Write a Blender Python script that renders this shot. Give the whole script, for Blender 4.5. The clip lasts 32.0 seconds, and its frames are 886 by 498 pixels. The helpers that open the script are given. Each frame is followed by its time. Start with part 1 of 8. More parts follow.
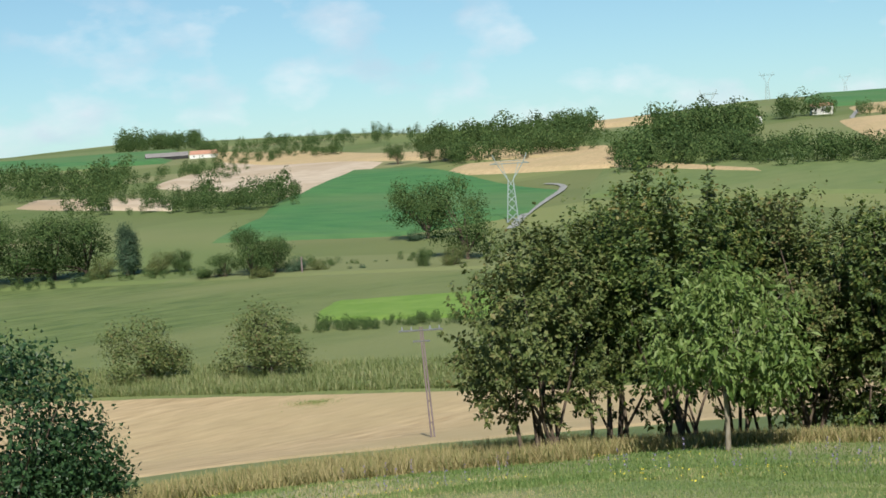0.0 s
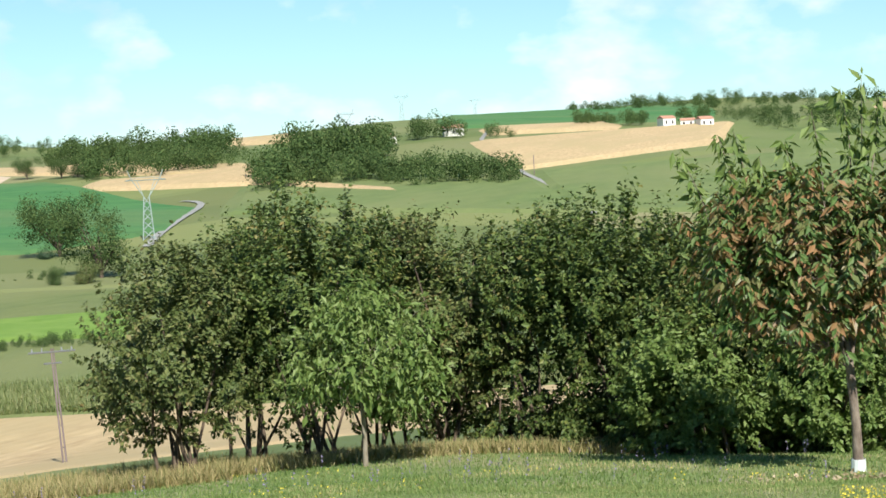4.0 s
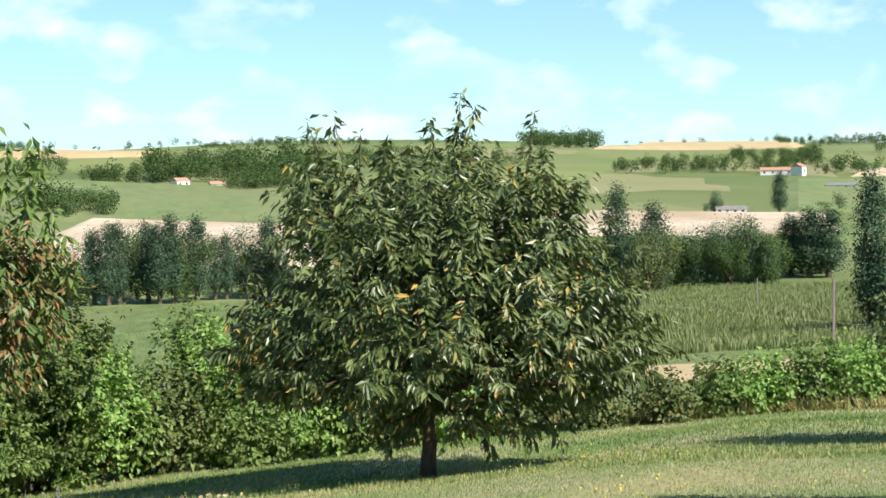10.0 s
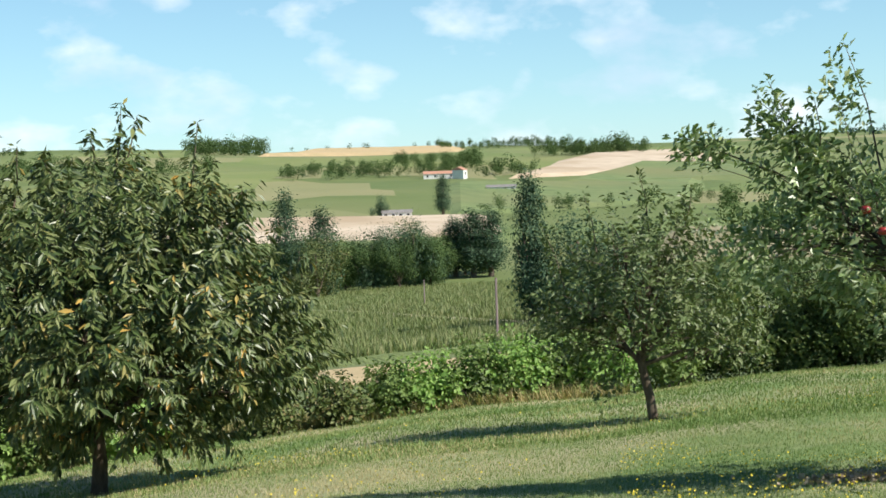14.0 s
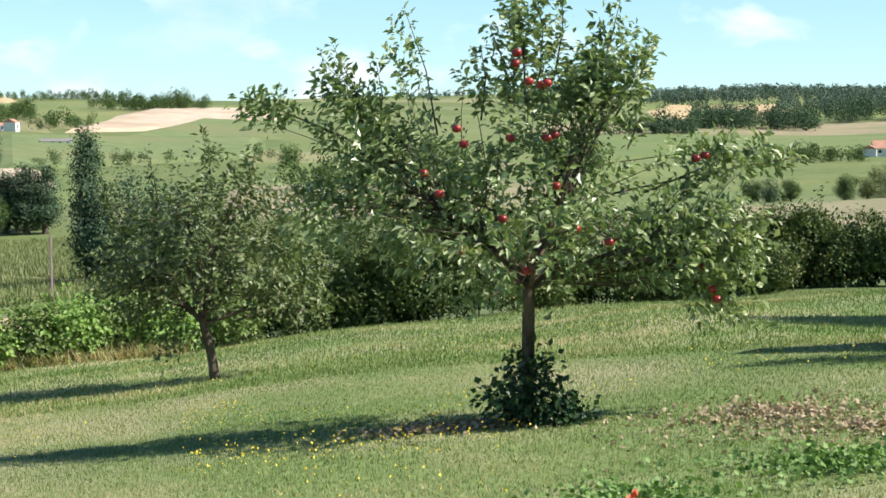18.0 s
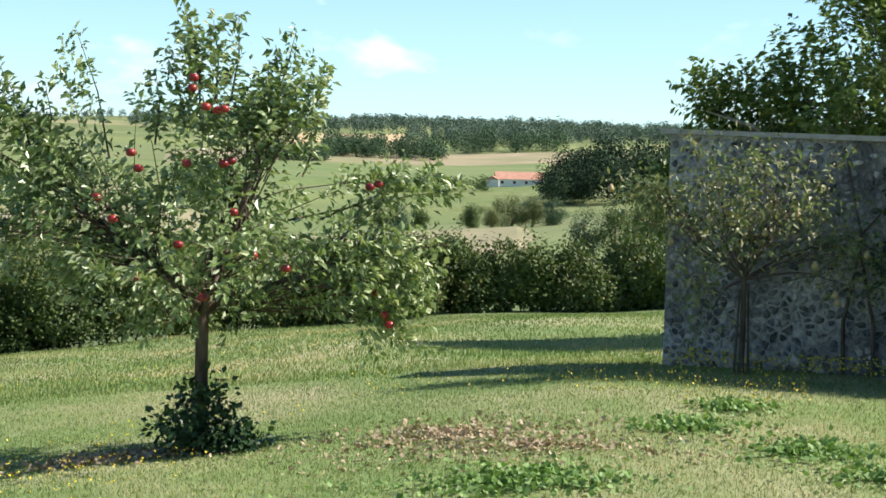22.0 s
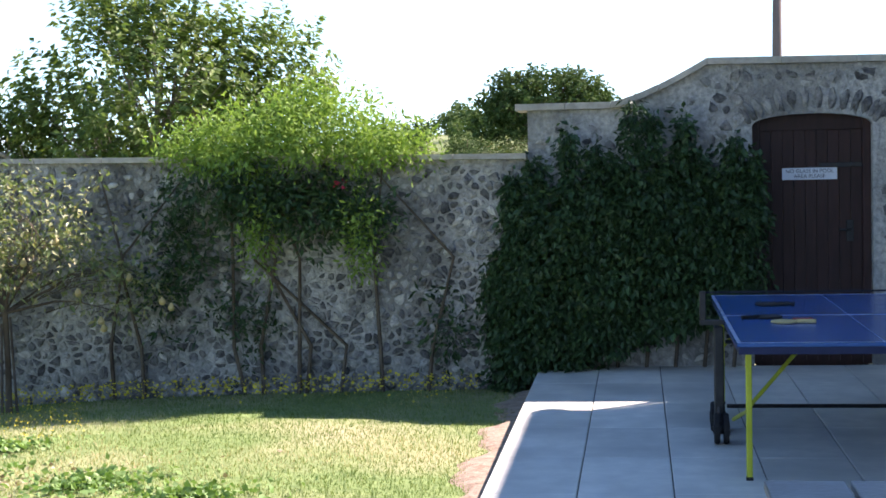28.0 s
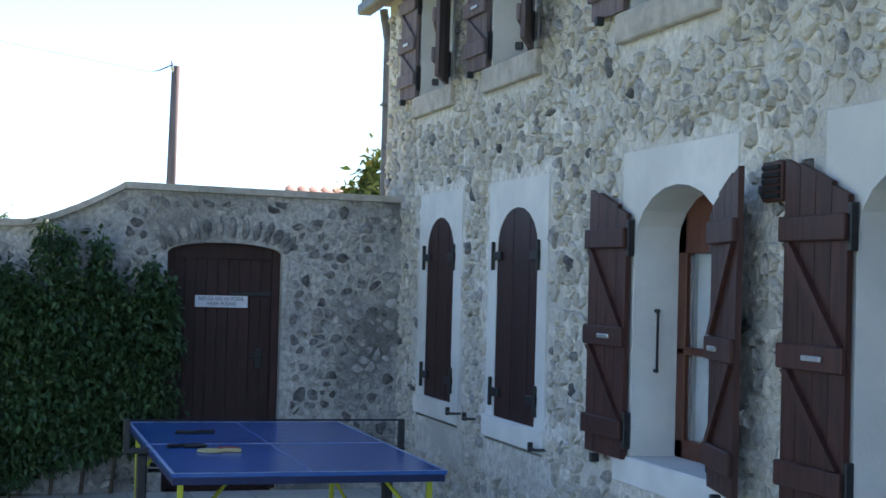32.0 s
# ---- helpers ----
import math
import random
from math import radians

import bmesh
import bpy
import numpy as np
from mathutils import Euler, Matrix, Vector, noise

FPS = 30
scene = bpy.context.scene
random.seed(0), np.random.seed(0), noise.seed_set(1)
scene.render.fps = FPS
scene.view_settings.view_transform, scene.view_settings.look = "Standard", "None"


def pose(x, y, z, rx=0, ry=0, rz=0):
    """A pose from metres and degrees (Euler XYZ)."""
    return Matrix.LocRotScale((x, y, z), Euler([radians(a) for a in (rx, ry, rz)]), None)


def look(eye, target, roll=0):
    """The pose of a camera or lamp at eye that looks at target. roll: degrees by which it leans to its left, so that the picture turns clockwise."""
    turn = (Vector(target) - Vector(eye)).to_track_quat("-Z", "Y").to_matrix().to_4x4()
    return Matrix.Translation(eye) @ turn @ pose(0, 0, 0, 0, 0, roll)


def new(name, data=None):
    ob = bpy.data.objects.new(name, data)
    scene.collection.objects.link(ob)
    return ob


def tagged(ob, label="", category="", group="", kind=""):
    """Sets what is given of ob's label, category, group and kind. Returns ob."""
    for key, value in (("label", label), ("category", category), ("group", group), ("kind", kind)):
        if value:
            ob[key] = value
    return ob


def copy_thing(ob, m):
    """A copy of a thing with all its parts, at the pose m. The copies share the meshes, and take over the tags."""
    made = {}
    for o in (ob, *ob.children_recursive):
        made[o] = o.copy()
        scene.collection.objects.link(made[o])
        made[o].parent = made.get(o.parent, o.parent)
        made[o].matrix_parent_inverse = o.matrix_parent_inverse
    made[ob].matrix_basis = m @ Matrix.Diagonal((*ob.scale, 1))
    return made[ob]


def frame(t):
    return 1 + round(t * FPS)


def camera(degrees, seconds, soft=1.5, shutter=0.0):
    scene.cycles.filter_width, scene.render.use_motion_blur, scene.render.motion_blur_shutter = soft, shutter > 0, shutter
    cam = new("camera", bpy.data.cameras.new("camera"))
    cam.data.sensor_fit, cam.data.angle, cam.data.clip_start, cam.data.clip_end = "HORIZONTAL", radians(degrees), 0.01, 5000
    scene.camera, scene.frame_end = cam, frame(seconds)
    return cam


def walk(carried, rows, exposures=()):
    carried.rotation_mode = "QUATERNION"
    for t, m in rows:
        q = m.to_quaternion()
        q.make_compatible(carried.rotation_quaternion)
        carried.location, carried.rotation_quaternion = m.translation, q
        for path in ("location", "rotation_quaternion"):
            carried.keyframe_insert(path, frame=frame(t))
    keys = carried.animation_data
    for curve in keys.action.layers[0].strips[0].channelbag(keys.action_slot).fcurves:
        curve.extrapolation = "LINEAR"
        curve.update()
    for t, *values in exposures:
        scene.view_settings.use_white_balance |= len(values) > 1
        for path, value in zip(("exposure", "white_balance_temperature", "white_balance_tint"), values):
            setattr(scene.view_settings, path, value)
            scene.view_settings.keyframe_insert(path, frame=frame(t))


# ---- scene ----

# seconds, eye in metres, bearing (degrees to the left of +y), tilt up, roll
PATH = [
    (0.0, 0.026, 0.146, 1.760, 127.72, -4.45, -3.71),
    (0.5, 0.038, 0.139, 1.753, 126.15, -4.79, -3.83),
    (1.0, 0.048, 0.136, 1.756, 124.75, -5.16, -3.48),
    (1.5, 0.060, 0.138, 1.750, 122.97, -5.46, -3.22),
    (2.0, 0.064, 0.136, 1.754, 121.46, -5.93, -2.82),
    (2.5, 0.064, 0.134, 1.767, 120.24, -6.22, -3.23),
    (3.0, 0.049, 0.133, 1.781, 120.08, -5.54, -2.19),
    (3.5, 0.025, 0.139, 1.775, 117.50, -4.96, -2.45),
    (4.0, 0.016, 0.132, 1.775, 113.60, -4.54, -2.68),
    (4.5, 0.023, 0.106, 1.780, 108.87, -4.30, -2.02),
    (6.5, 0.036, 0.059, 1.759, 97.85, -3.62, -1.05),
    (7.0, 0.031, 0.056, 1.763, 95.87, -4.32, -1.05),
    (7.5, 0.012, 0.041, 1.752, 94.02, -5.00, -1.35),
    (8.0, 0.035, 0.024, 1.750, 91.71, -5.44, -1.64),
    (8.5, 0.036, 0.018, 1.762, 88.64, -5.26, -1.77),
    (9.0, 0.055, 0.019, 1.771, 84.80, -4.53, -1.12),
    (9.5, 0.095, 0.019, 1.771, 81.39, -4.00, -0.88),
    (10.0, 0.087, 0.031, 1.760, 80.15, -3.66, -0.99),
    (10.5, 0.100, 0.038, 1.764, 79.01, -3.60, -1.32),
    (11.0, 0.121, 0.044, 1.766, 77.30, -3.59, -1.32),
    (11.5, 0.136, 0.040, 1.768, 75.83, -3.58, -1.14),
    (12.0, 0.156, 0.038, 1.772, 73.93, -3.55, -1.27),
    (12.5, 0.166, 0.037, 1.775, 71.80, -3.38, -1.80),
    (13.0, 0.186, 0.020, 1.773, 69.74, -3.17, -1.41),
    (13.5, 0.196, 0.018, 1.770, 68.47, -3.26, -1.59),
    (15.5, 0.270, -0.009, 1.772, 62.82, -5.65, -0.92),
    (16.0, 0.262, 0.003, 1.781, 60.72, -4.84, 1.19),
    (16.5, 0.279, -0.009, 1.782, 58.26, -4.63, 1.08),
    (17.0, 0.239, -0.006, 1.777, 55.38, -4.78, -0.08),
    (17.5, 0.214, -0.020, 1.773, 52.66, -5.18, -0.05),
    (18.0, 0.188, -0.010, 1.778, 50.19, -5.67, -0.14),
    (18.5, 0.174, -0.027, 1.776, 47.89, -5.88, 0.07),
    (19.0, 0.167, -0.046, 1.775, 45.69, -5.82, -0.25),
    (19.5, 0.169, -0.080, 1.780, 43.85, -5.66, -0.01),
    (20.0, 0.163, -0.115, 1.786, 42.11, -5.35, 0.27),
    (20.5, 0.175, -0.146, 1.791, 39.88, -5.14, 0.58),
    (21.0, 0.155, -0.205, 1.797, 37.36, -4.76, 1.17),
    (21.5, 0.086, -0.253, 1.795, 35.66, -4.48, 1.21),
    (22.0, 0.008, -0.247, 1.785, 35.84, -4.50, 1.46),
    (22.5, -0.114, -0.246, 1.798, 34.29, -4.65, 2.85),
    (23.0, -0.339, -0.187, 1.780, 31.26, -4.42, 1.50),
    (23.5, -0.463, -0.152, 1.805, 27.94, -3.97, 2.32),
    (24.0, -0.630, -0.070, 1.800, 26.27, -1.53, 1.86),
    (24.5, -0.685, -0.052, 1.840, 27.29, -0.89, 1.30),
    (26.5, -0.280, 0.067, 1.736, 19.04, -2.63, -3.03),
    (27.0, -0.202, 0.101, 1.722, 14.90, -3.31, -3.17),
    (27.5, -0.123, 0.049, 1.736, 11.22, -3.38, -1.84),
    (28.0, -0.096, 0.042, 1.746, 7.56, -3.34, -1.32),
    (28.5, -0.113, 0.050, 1.743, 4.65, -3.31, -1.75),
    (29.0, -0.134, 0.027, 1.741, 1.88, -3.57, -1.83),
    (29.5, -0.161, 0.016, 1.744, -0.61, -3.90, -1.56),
    (30.0, -0.184, -0.000, 1.745, -2.67, -4.11, -1.87),
    (30.5, -0.213, 0.020, 1.754, -5.27, -3.72, 0.67),
    (31.0, -0.222, 0.111, 1.759, -9.18, -2.21, 1.56),
    (31.5, -0.321, 0.114, 1.775, -13.52, -0.55, 1.19),
    (32.0, -0.474, 0.068, 1.814, -16.75, 1.25, 1.53),
]


def aim(x, y, z, bearing, tilt, roll):
    b, k = radians(bearing), radians(tilt)
    way = Vector((-math.sin(b) * math.cos(k), math.cos(b) * math.cos(k), math.sin(k)))
    eye = Vector((x, y, z))
    return look(eye, eye + way, roll)


cam = camera(33.59, 32.0, soft=1.65)
walk(cam, [(row[0], aim(*row[1:])) for row in PATH],
     exposures=[(0.0, 0.08, 6500, 10), (2.0, 0.28, 6500, 10), (4.0, 0.5, 6500, 10), (7.0, 0.54, 6500, 10), (9.0, 0.72, 6500, 10), (13.0, 0.46, 6500, 10), (15.5, 0.55, 6500, 11), (19.0, 0.76, 6550, 14), (23.0, 0.84, 6600, 17), (24.5, 0.84, 6700, 20), (26.5, 1.15, 6800, 26), (28.0, 1.72, 6800, 29), (29.0, 1.78, 6800, 29), (30.0, 1.98, 6800, 28), (31.0, 2.17, 6700, 27), (32.0, 1.8, 6700, 28)])

# ---------- light ----------
SUN_FROM = Vector((0.79, 0.70, 1.0)).normalized()
sun = new("sun", bpy.data.lights.new("sun", "SUN"))
sun.data.energy, sun.data.angle, sun.data.color = 5.0, radians(0.55), (1.0, 0.95, 0.86)
sun.matrix_world = look(SUN_FROM * 50, (0, 0, 0))

world = bpy.data.worlds.new("world")
scene.world = world
world.use_nodes = True
wn, wl = world.node_tree.nodes, world.node_tree.links
wn.clear()
sky = wn.new("ShaderNodeTexSky")
sky.sky_type, sky.sun_disc = "NISHITA", False
sky.sun_elevation = math.asin(SUN_FROM.z)
sky.sun_rotation = math.atan2(SUN_FROM.x, SUN_FROM.y)
sky.altitude, sky.air_density, sky.dust_density, sky.ozone_density = 100, 0.8, 0.0, 2.5
tc = wn.new("ShaderNodeTexCoord")
sep = wn.new("ShaderNodeSeparateXYZ")
wl.new(tc.outputs["Generated"], sep.inputs[0])


def wmath(op, a, b=None):
    n = wn.new("ShaderNodeMath")
    n.operation = op
    for i, v in enumerate((a, b)):
        if v is None:
            continue
        if isinstance(v, (int, float)):
            n.inputs[i].default_value = v
        else:
            wl.new(v, n.inputs[i])
    return n.outputs[0]


# cumulus: flat layer seen in perspective, thinner towards the zenith
squash = wn.new("ShaderNodeMapping")
squash.inputs["Scale"].default_value = (1.0, 1.0, 1.9)
wl.new(tc.outputs["Generated"], squash.inputs["Vector"])
puff = wn.new("ShaderNodeTexNoise")
puff.inputs["Scale"].default_value, puff.inputs["Detail"].default_value, puff.inputs["Roughness"].default_value = 15.0, 8.0, 0.5
wl.new(squash.outputs[0], puff.inputs["Vector"])
big = wn.new("ShaderNodeTexNoise")
big.inputs["Scale"].default_value, big.inputs["Detail"].default_value = 3.2, 2.0
wl.new(squash.outputs[0], big.inputs["Vector"])
# more cloud towards the west and south-west, little overhead
veer = wmath("ADD", wmath("MULTIPLY", sep.outputs[0], -0.10), wmath("MULTIPLY", sep.outputs[1], -0.07))
veer = wmath("SUBTRACT", wmath("SUBTRACT", veer, 0.10), wmath("MULTIPLY", sep.outputs[2], 0.25))
cover = wmath("ADD", veer, wmath("ADD", puff.outputs["Fac"], wmath("MULTIPLY", wmath("SUBTRACT", big.outputs["Fac"], 0.5), 0.35)))
ramp = wn.new("ShaderNodeValToRGB")
ramp.color_ramp.elements[0].position, ramp.color_ramp.elements[1].position = 0.48, 0.7
wl.new(cover, ramp.inputs[0])
shade = wn.new("ShaderNodeTexNoise")
shade.inputs["Scale"].default_value, shade.inputs["Detail"].default_value = 9.0, 5.0
move = wn.new("ShaderNodeVectorMath")
move.operation = "ADD"
move.inputs[1].default_value = (0.0, 0.0, 0.09)
wl.new(squash.outputs[0], move.inputs[0])
wl.new(move.outputs[0], shade.inputs["Vector"])
cloud_colour = wn.new("ShaderNodeMixRGB")
cloud_colour.inputs[1].default_value, cloud_colour.inputs[2].default_value = (9.6, 10.0, 10.4, 1), (6.0, 7.2, 8.6, 1)
grey = wn.new("ShaderNodeValToRGB")
grey.color_ramp.elements[0].position, grey.color_ramp.elements[1].position = 0.45, 0.62
wl.new(shade.outputs["Fac"], grey.inputs[0])
wl.new(grey.outputs[0], cloud_colour.inputs[0])
blend = wn.new("ShaderNodeMixRGB")
wl.new(wmath("MULTIPLY", ramp.outputs[0], 0.72), blend.inputs[0])
air = wn.new("ShaderNodeMixRGB")
air.blend_type, air.inputs[0].default_value, air.inputs[2].default_value = "MULTIPLY", 1.0, (0.76, 0.98, 1.0, 1)
wl.new(sky.outputs[0], air.inputs[1])
# milky pale blue air towards the horizon
low = wn.new("ShaderNodeMapRange")
low.inputs["From Min"].default_value, low.inputs["From Max"].default_value = 0.0, 0.3
low.inputs["To Min"].default_value, low.inputs["To Max"].default_value = 0.5, 0.0
wl.new(sep.outputs[2], low.inputs["Value"])
milk = wn.new("ShaderNodeMixRGB")
milk.inputs[2].default_value = (4.3, 7.0, 8.4, 1)
wl.new(low.outputs[0], milk.inputs[0])
wl.new(air.outputs[0], milk.inputs[1])
wl.new(milk.outputs[0], blend.inputs[1])
wl.new(cloud_colour.outputs[0], blend.inputs[2])
back = wn.new("ShaderNodeBackground")
back.inputs["Strength"].default_value = 0.09
wl.new(blend.outputs[0], back.inputs["Color"])
wout = wn.new("ShaderNodeOutputWorld")
wl.new(back.outputs[0], wout.inputs[0])


# ---------- materials ----------
def rgb(c):
    return (*c, 1.0)


def mat(name, a, b, scale=1.0, rough=0.9, c=None, big=0.08, bump=0.0, fine=None, spec=0.3, metal=0.0, stretch=(1, 1, 1), lo=0.35, hi=0.65, island=0.0, per_object=0.0, space="Position"):
    """Two colours by noise of the given scale (per metre), a third by a coarser noise, and fine relief."""
    m = bpy.data.materials.new(name)
    m.use_nodes = True
    n, l = m.node_tree.nodes, m.node_tree.links
    p = n["Principled BSDF"]
    p.inputs["Roughness"].default_value, p.inputs["Metallic"].default_value = rough, metal
    p.inputs["Specular IOR Level"].default_value = spec
    if space == "Position":
        vec = n.new("ShaderNodeNewGeometry").outputs["Position"]
    else:
        vec = n.new("ShaderNodeTexCoord").outputs["Object"]
    mp = n.new("ShaderNodeMapping")
    mp.inputs["Scale"].default_value = stretch
    l.new(vec, mp.inputs["Vector"])
    t = n.new("ShaderNodeTexNoise")
    t.inputs["Scale"].default_value, t.inputs["Detail"].default_value, t.inputs["Roughness"].default_value = scale, 6.0, 0.6
    l.new(mp.outputs[0], t.inputs["Vector"])
    r = n.new("ShaderNodeValToRGB")
    r.color_ramp.elements[0].position, r.color_ramp.elements[1].position = lo, hi
    r.color_ramp.elements[0].color, r.color_ramp.elements[1].color = rgb(a), rgb(b)
    l.new(t.outputs["Fac"], r.inputs[0])
    col = r.outputs[0]
    if c:
        t2 = n.new("ShaderNodeTexNoise")
        t2.inputs["Scale"].default_value, t2.inputs["Detail"].default_value = scale * big, 4.0
        l.new(mp.outputs[0], t2.inputs["Vector"])
        r2 = n.new("ShaderNodeValToRGB")
        r2.color_ramp.elements[0].position, r2.color_ramp.elements[1].position = 0.42, 0.68
        l.new(t2.outputs["Fac"], r2.inputs[0])
        mx = n.new("ShaderNodeMixRGB")
        mx.inputs[2].default_value = rgb(c)
        l.new(r2.outputs[0], mx.inputs[0])
        l.new(col, mx.inputs[1])
        col = mx.outputs[0]
    for amount, node, out in ((island, "ShaderNodeNewGeometry", "Random Per Island"), (per_object, "ShaderNodeObjectInfo", "Random")):
        if amount:
            g = n.new(node)
            h = n.new("ShaderNodeHueSaturation")
            mm = n.new("ShaderNodeMapRange")
            mm.inputs["To Min"].default_value, mm.inputs["To Max"].default_value = 1 - amount, 1 + amount
            l.new(g.outputs[out], mm.inputs["Value"])
            l.new(mm.outputs[0], h.inputs["Value"])
            l.new(col, h.inputs["Color"])
            col = h.outputs[0]
    l.new(col, p.inputs["Base Color"])
    if bump:
        tb = n.new("ShaderNodeTexNoise")
        tb.inputs["Scale"].default_value, tb.inputs["Detail"].default_value = fine or scale * 3, 4.0
        l.new(mp.outputs[0], tb.inputs["Vector"])
        bp = n.new("ShaderNodeBump")
        bp.inputs["Strength"].default_value, bp.inputs["Distance"].default_value = 0.8, bump
        l.new(tb.outputs["Fac"], bp.inputs["Height"])
        l.new(bp.outputs[0], p.inputs["Normal"])
    return m


def leafy(name, colours, rough=0.55, through_light=0.22, spread=(0.0, 0.5, 1.0), patch=0.5, spec=0.35, drift=0.5, chance=0.85):
    """Leaves: each picks its colour from a ramp by chance; light passes through them."""
    m = bpy.data.materials.new(name)
    m.use_nodes = True
    n, l = m.node_tree.nodes, m.node_tree.links
    p, out = n["Principled BSDF"], n["Material Output"]
    p.inputs["Roughness"].default_value, p.inputs["Specular IOR Level"].default_value = rough, spec
    g = n.new("ShaderNodeNewGeometry")
    t = n.new("ShaderNodeTexNoise")
    t.inputs["Scale"].default_value = patch
    l.new(g.outputs["Position"], t.inputs["Vector"])
    mx = n.new("ShaderNodeMath")
    mx.operation = "MULTIPLY_ADD"
    l.new(t.outputs["Fac"], mx.inputs[0])
    mx.inputs[1].default_value = drift
    sub = n.new("ShaderNodeMath")
    sub.operation = "MULTIPLY_ADD"
    l.new(g.outputs["Random Per Island"], sub.inputs[0])
    sub.inputs[1].default_value, sub.inputs[2].default_value = chance, (1 - drift - chance) / 2
    l.new(sub.outputs[0], mx.inputs[2])
    r = n.new("ShaderNodeValToRGB")
    el = r.color_ramp.elements
    while len(el) < len(colours):
        el.new(0.5)
    for e, pos, c in zip(el, spread, colours):
        e.position, e.color = pos, rgb(c)
    l.new(mx.outputs[0], r.inputs[0])
    l.new(r.outputs[0], p.inputs["Base Color"])
    tr = n.new("ShaderNodeBsdfTranslucent")
    gain = n.new("ShaderNodeMixRGB")
    gain.blend_type, gain.inputs[0].default_value = "MULTIPLY", 1.0
    gain.inputs[2].default_value = (1.15, 1.2, 0.6, 1)
    l.new(r.outputs[0], gain.inputs[1])
    l.new(gain.outputs[0], tr.inputs["Color"])
    ms = n.new("ShaderNodeMixShader")
    ms.inputs[0].default_value = through_light
    l.new(p.outputs[0], ms.inputs[1])
    l.new(tr.outputs[0], ms.inputs[2])
    l.new(ms.outputs[0], out.inputs[0])
    return m


M_LAWN = mat("lawn_soil", (0.132, 0.2, 0.062), (0.235, 0.315, 0.11), 10.0, c=(0.4, 0.36, 0.21), big=0.055, bump=0.03, fine=30, hi=0.7)
M_PASTURE = mat("pasture", (0.111, 0.158, 0.048), (0.16, 0.206, 0.068), 0.02, c=(0.222, 0.224, 0.096), big=0.4, bump=0.2, fine=0.7)
# far farmland: a patchwork of parcels, each with its own crop
_n, _l = M_PASTURE.node_tree.nodes, M_PASTURE.node_tree.links
_p = _n["Principled BSDF"]
_was = _p.inputs["Base Color"].links[0].from_socket
_pos = _n.new("ShaderNodeMapping")
_pos.inputs["Scale"].default_value, _pos.inputs["Rotation"].default_value = (0.0055, 0.0085, 0.0), (0, 0, 0.5)
_l.new(_n.new("ShaderNodeNewGeometry").outputs["Position"], _pos.inputs["Vector"])
_cell = _n.new("ShaderNodeTexVoronoi")
_cell.distance, _cell.inputs["Scale"].default_value = "CHEBYCHEV", 1.0
_l.new(_pos.outputs[0], _cell.inputs["Vector"])
_pick = _n.new("ShaderNodeSeparateColor")
_l.new(_cell.outputs["Color"], _pick.inputs[0])
_crop = _n.new("ShaderNodeValToRGB")
_crop.color_ramp.interpolation = "CONSTANT"
_crop.color_ramp.elements[0].color = (0.12, 0.165, 0.05, 1)
_crop.color_ramp.elements[1].position, _crop.color_ramp.elements[1].color = 0.93, (0.34, 0.3, 0.16, 1)
for _at, _c in ((0.25, (0.165, 0.215, 0.07)), (0.45, (0.2, 0.225, 0.095)), (0.62, (0.1, 0.15, 0.045)), (0.74, (0.22, 0.26, 0.085))):
    _e = _crop.color_ramp.elements.new(_at)
    _e.color = (*_c, 1)
_l.new(_pick.outputs[0], _crop.inputs[0])
_mix = _n.new("ShaderNodeMixRGB")
_mix.inputs[0].default_value = 0.5
_l.new(_was, _mix.inputs[1])
_l.new(_crop.outputs[0], _mix.inputs[2])
_l.new(_mix.outputs[0], _p.inputs["Base Color"])
M_STUBBLE = mat("stubble", (0.4, 0.29, 0.155), (0.63, 0.48, 0.27), 0.9, c=(0.46, 0.36, 0.19), big=0.08, bump=0.12, fine=2.5, stretch=(0.25, 1, 1), lo=0.3, hi=0.7)
M_PALE = mat("ploughed_pale_soil", (0.5, 0.4, 0.29), (0.62, 0.52, 0.39), 0.08, c=(0.42, 0.32, 0.21), big=0.2, bump=0.2, fine=1.0)
M_CORN = mat("corn_crop", (0.088, 0.138, 0.038), (0.19, 0.238, 0.078), 0.32, c=(0.205, 0.232, 0.088), big=0.08, bump=0.5, fine=2.2, stretch=(0.3, 1, 1), lo=0.33, hi=0.68)
M_GREEN = mat("lush_crop", (0.048, 0.165, 0.05), (0.088, 0.22, 0.068), 0.16, c=(0.125, 0.2, 0.075), big=0.1, bump=0.1, fine=1.0, stretch=(1, 0.3, 1), lo=0.33, hi=0.68)
M_BRIGHT = mat("bright_crop", (0.140, 0.258, 0.036), (0.200, 0.310, 0.060), 0.2, bump=0.1, fine=1.0)
M_LIGHT = mat("light_green_crop", (0.13, 0.182, 0.07), (0.205, 0.255, 0.098), 0.14, c=(0.2, 0.215, 0.09), big=0.12, bump=0.1, fine=1.0, stretch=(0.3, 1, 1), lo=0.33, hi=0.68)
M_MEADOW = mat("fresh_meadow", (0.115, 0.172, 0.054), (0.172, 0.228, 0.076), 0.14, c=(0.19, 0.222, 0.085), big=0.12, bump=0.15, fine=0.8, stretch=(0.4, 1, 1), lo=0.33, hi=0.68)
M_DRY = mat("dry_fallow", (0.258, 0.23, 0.13), (0.36, 0.3, 0.184), 0.05, c=(0.206, 0.22, 0.097), big=0.3, bump=0.15, fine=0.8)
M_ROAD = mat("road_asphalt", (0.27, 0.27, 0.25), (0.36, 0.36, 0.335), 0.4)


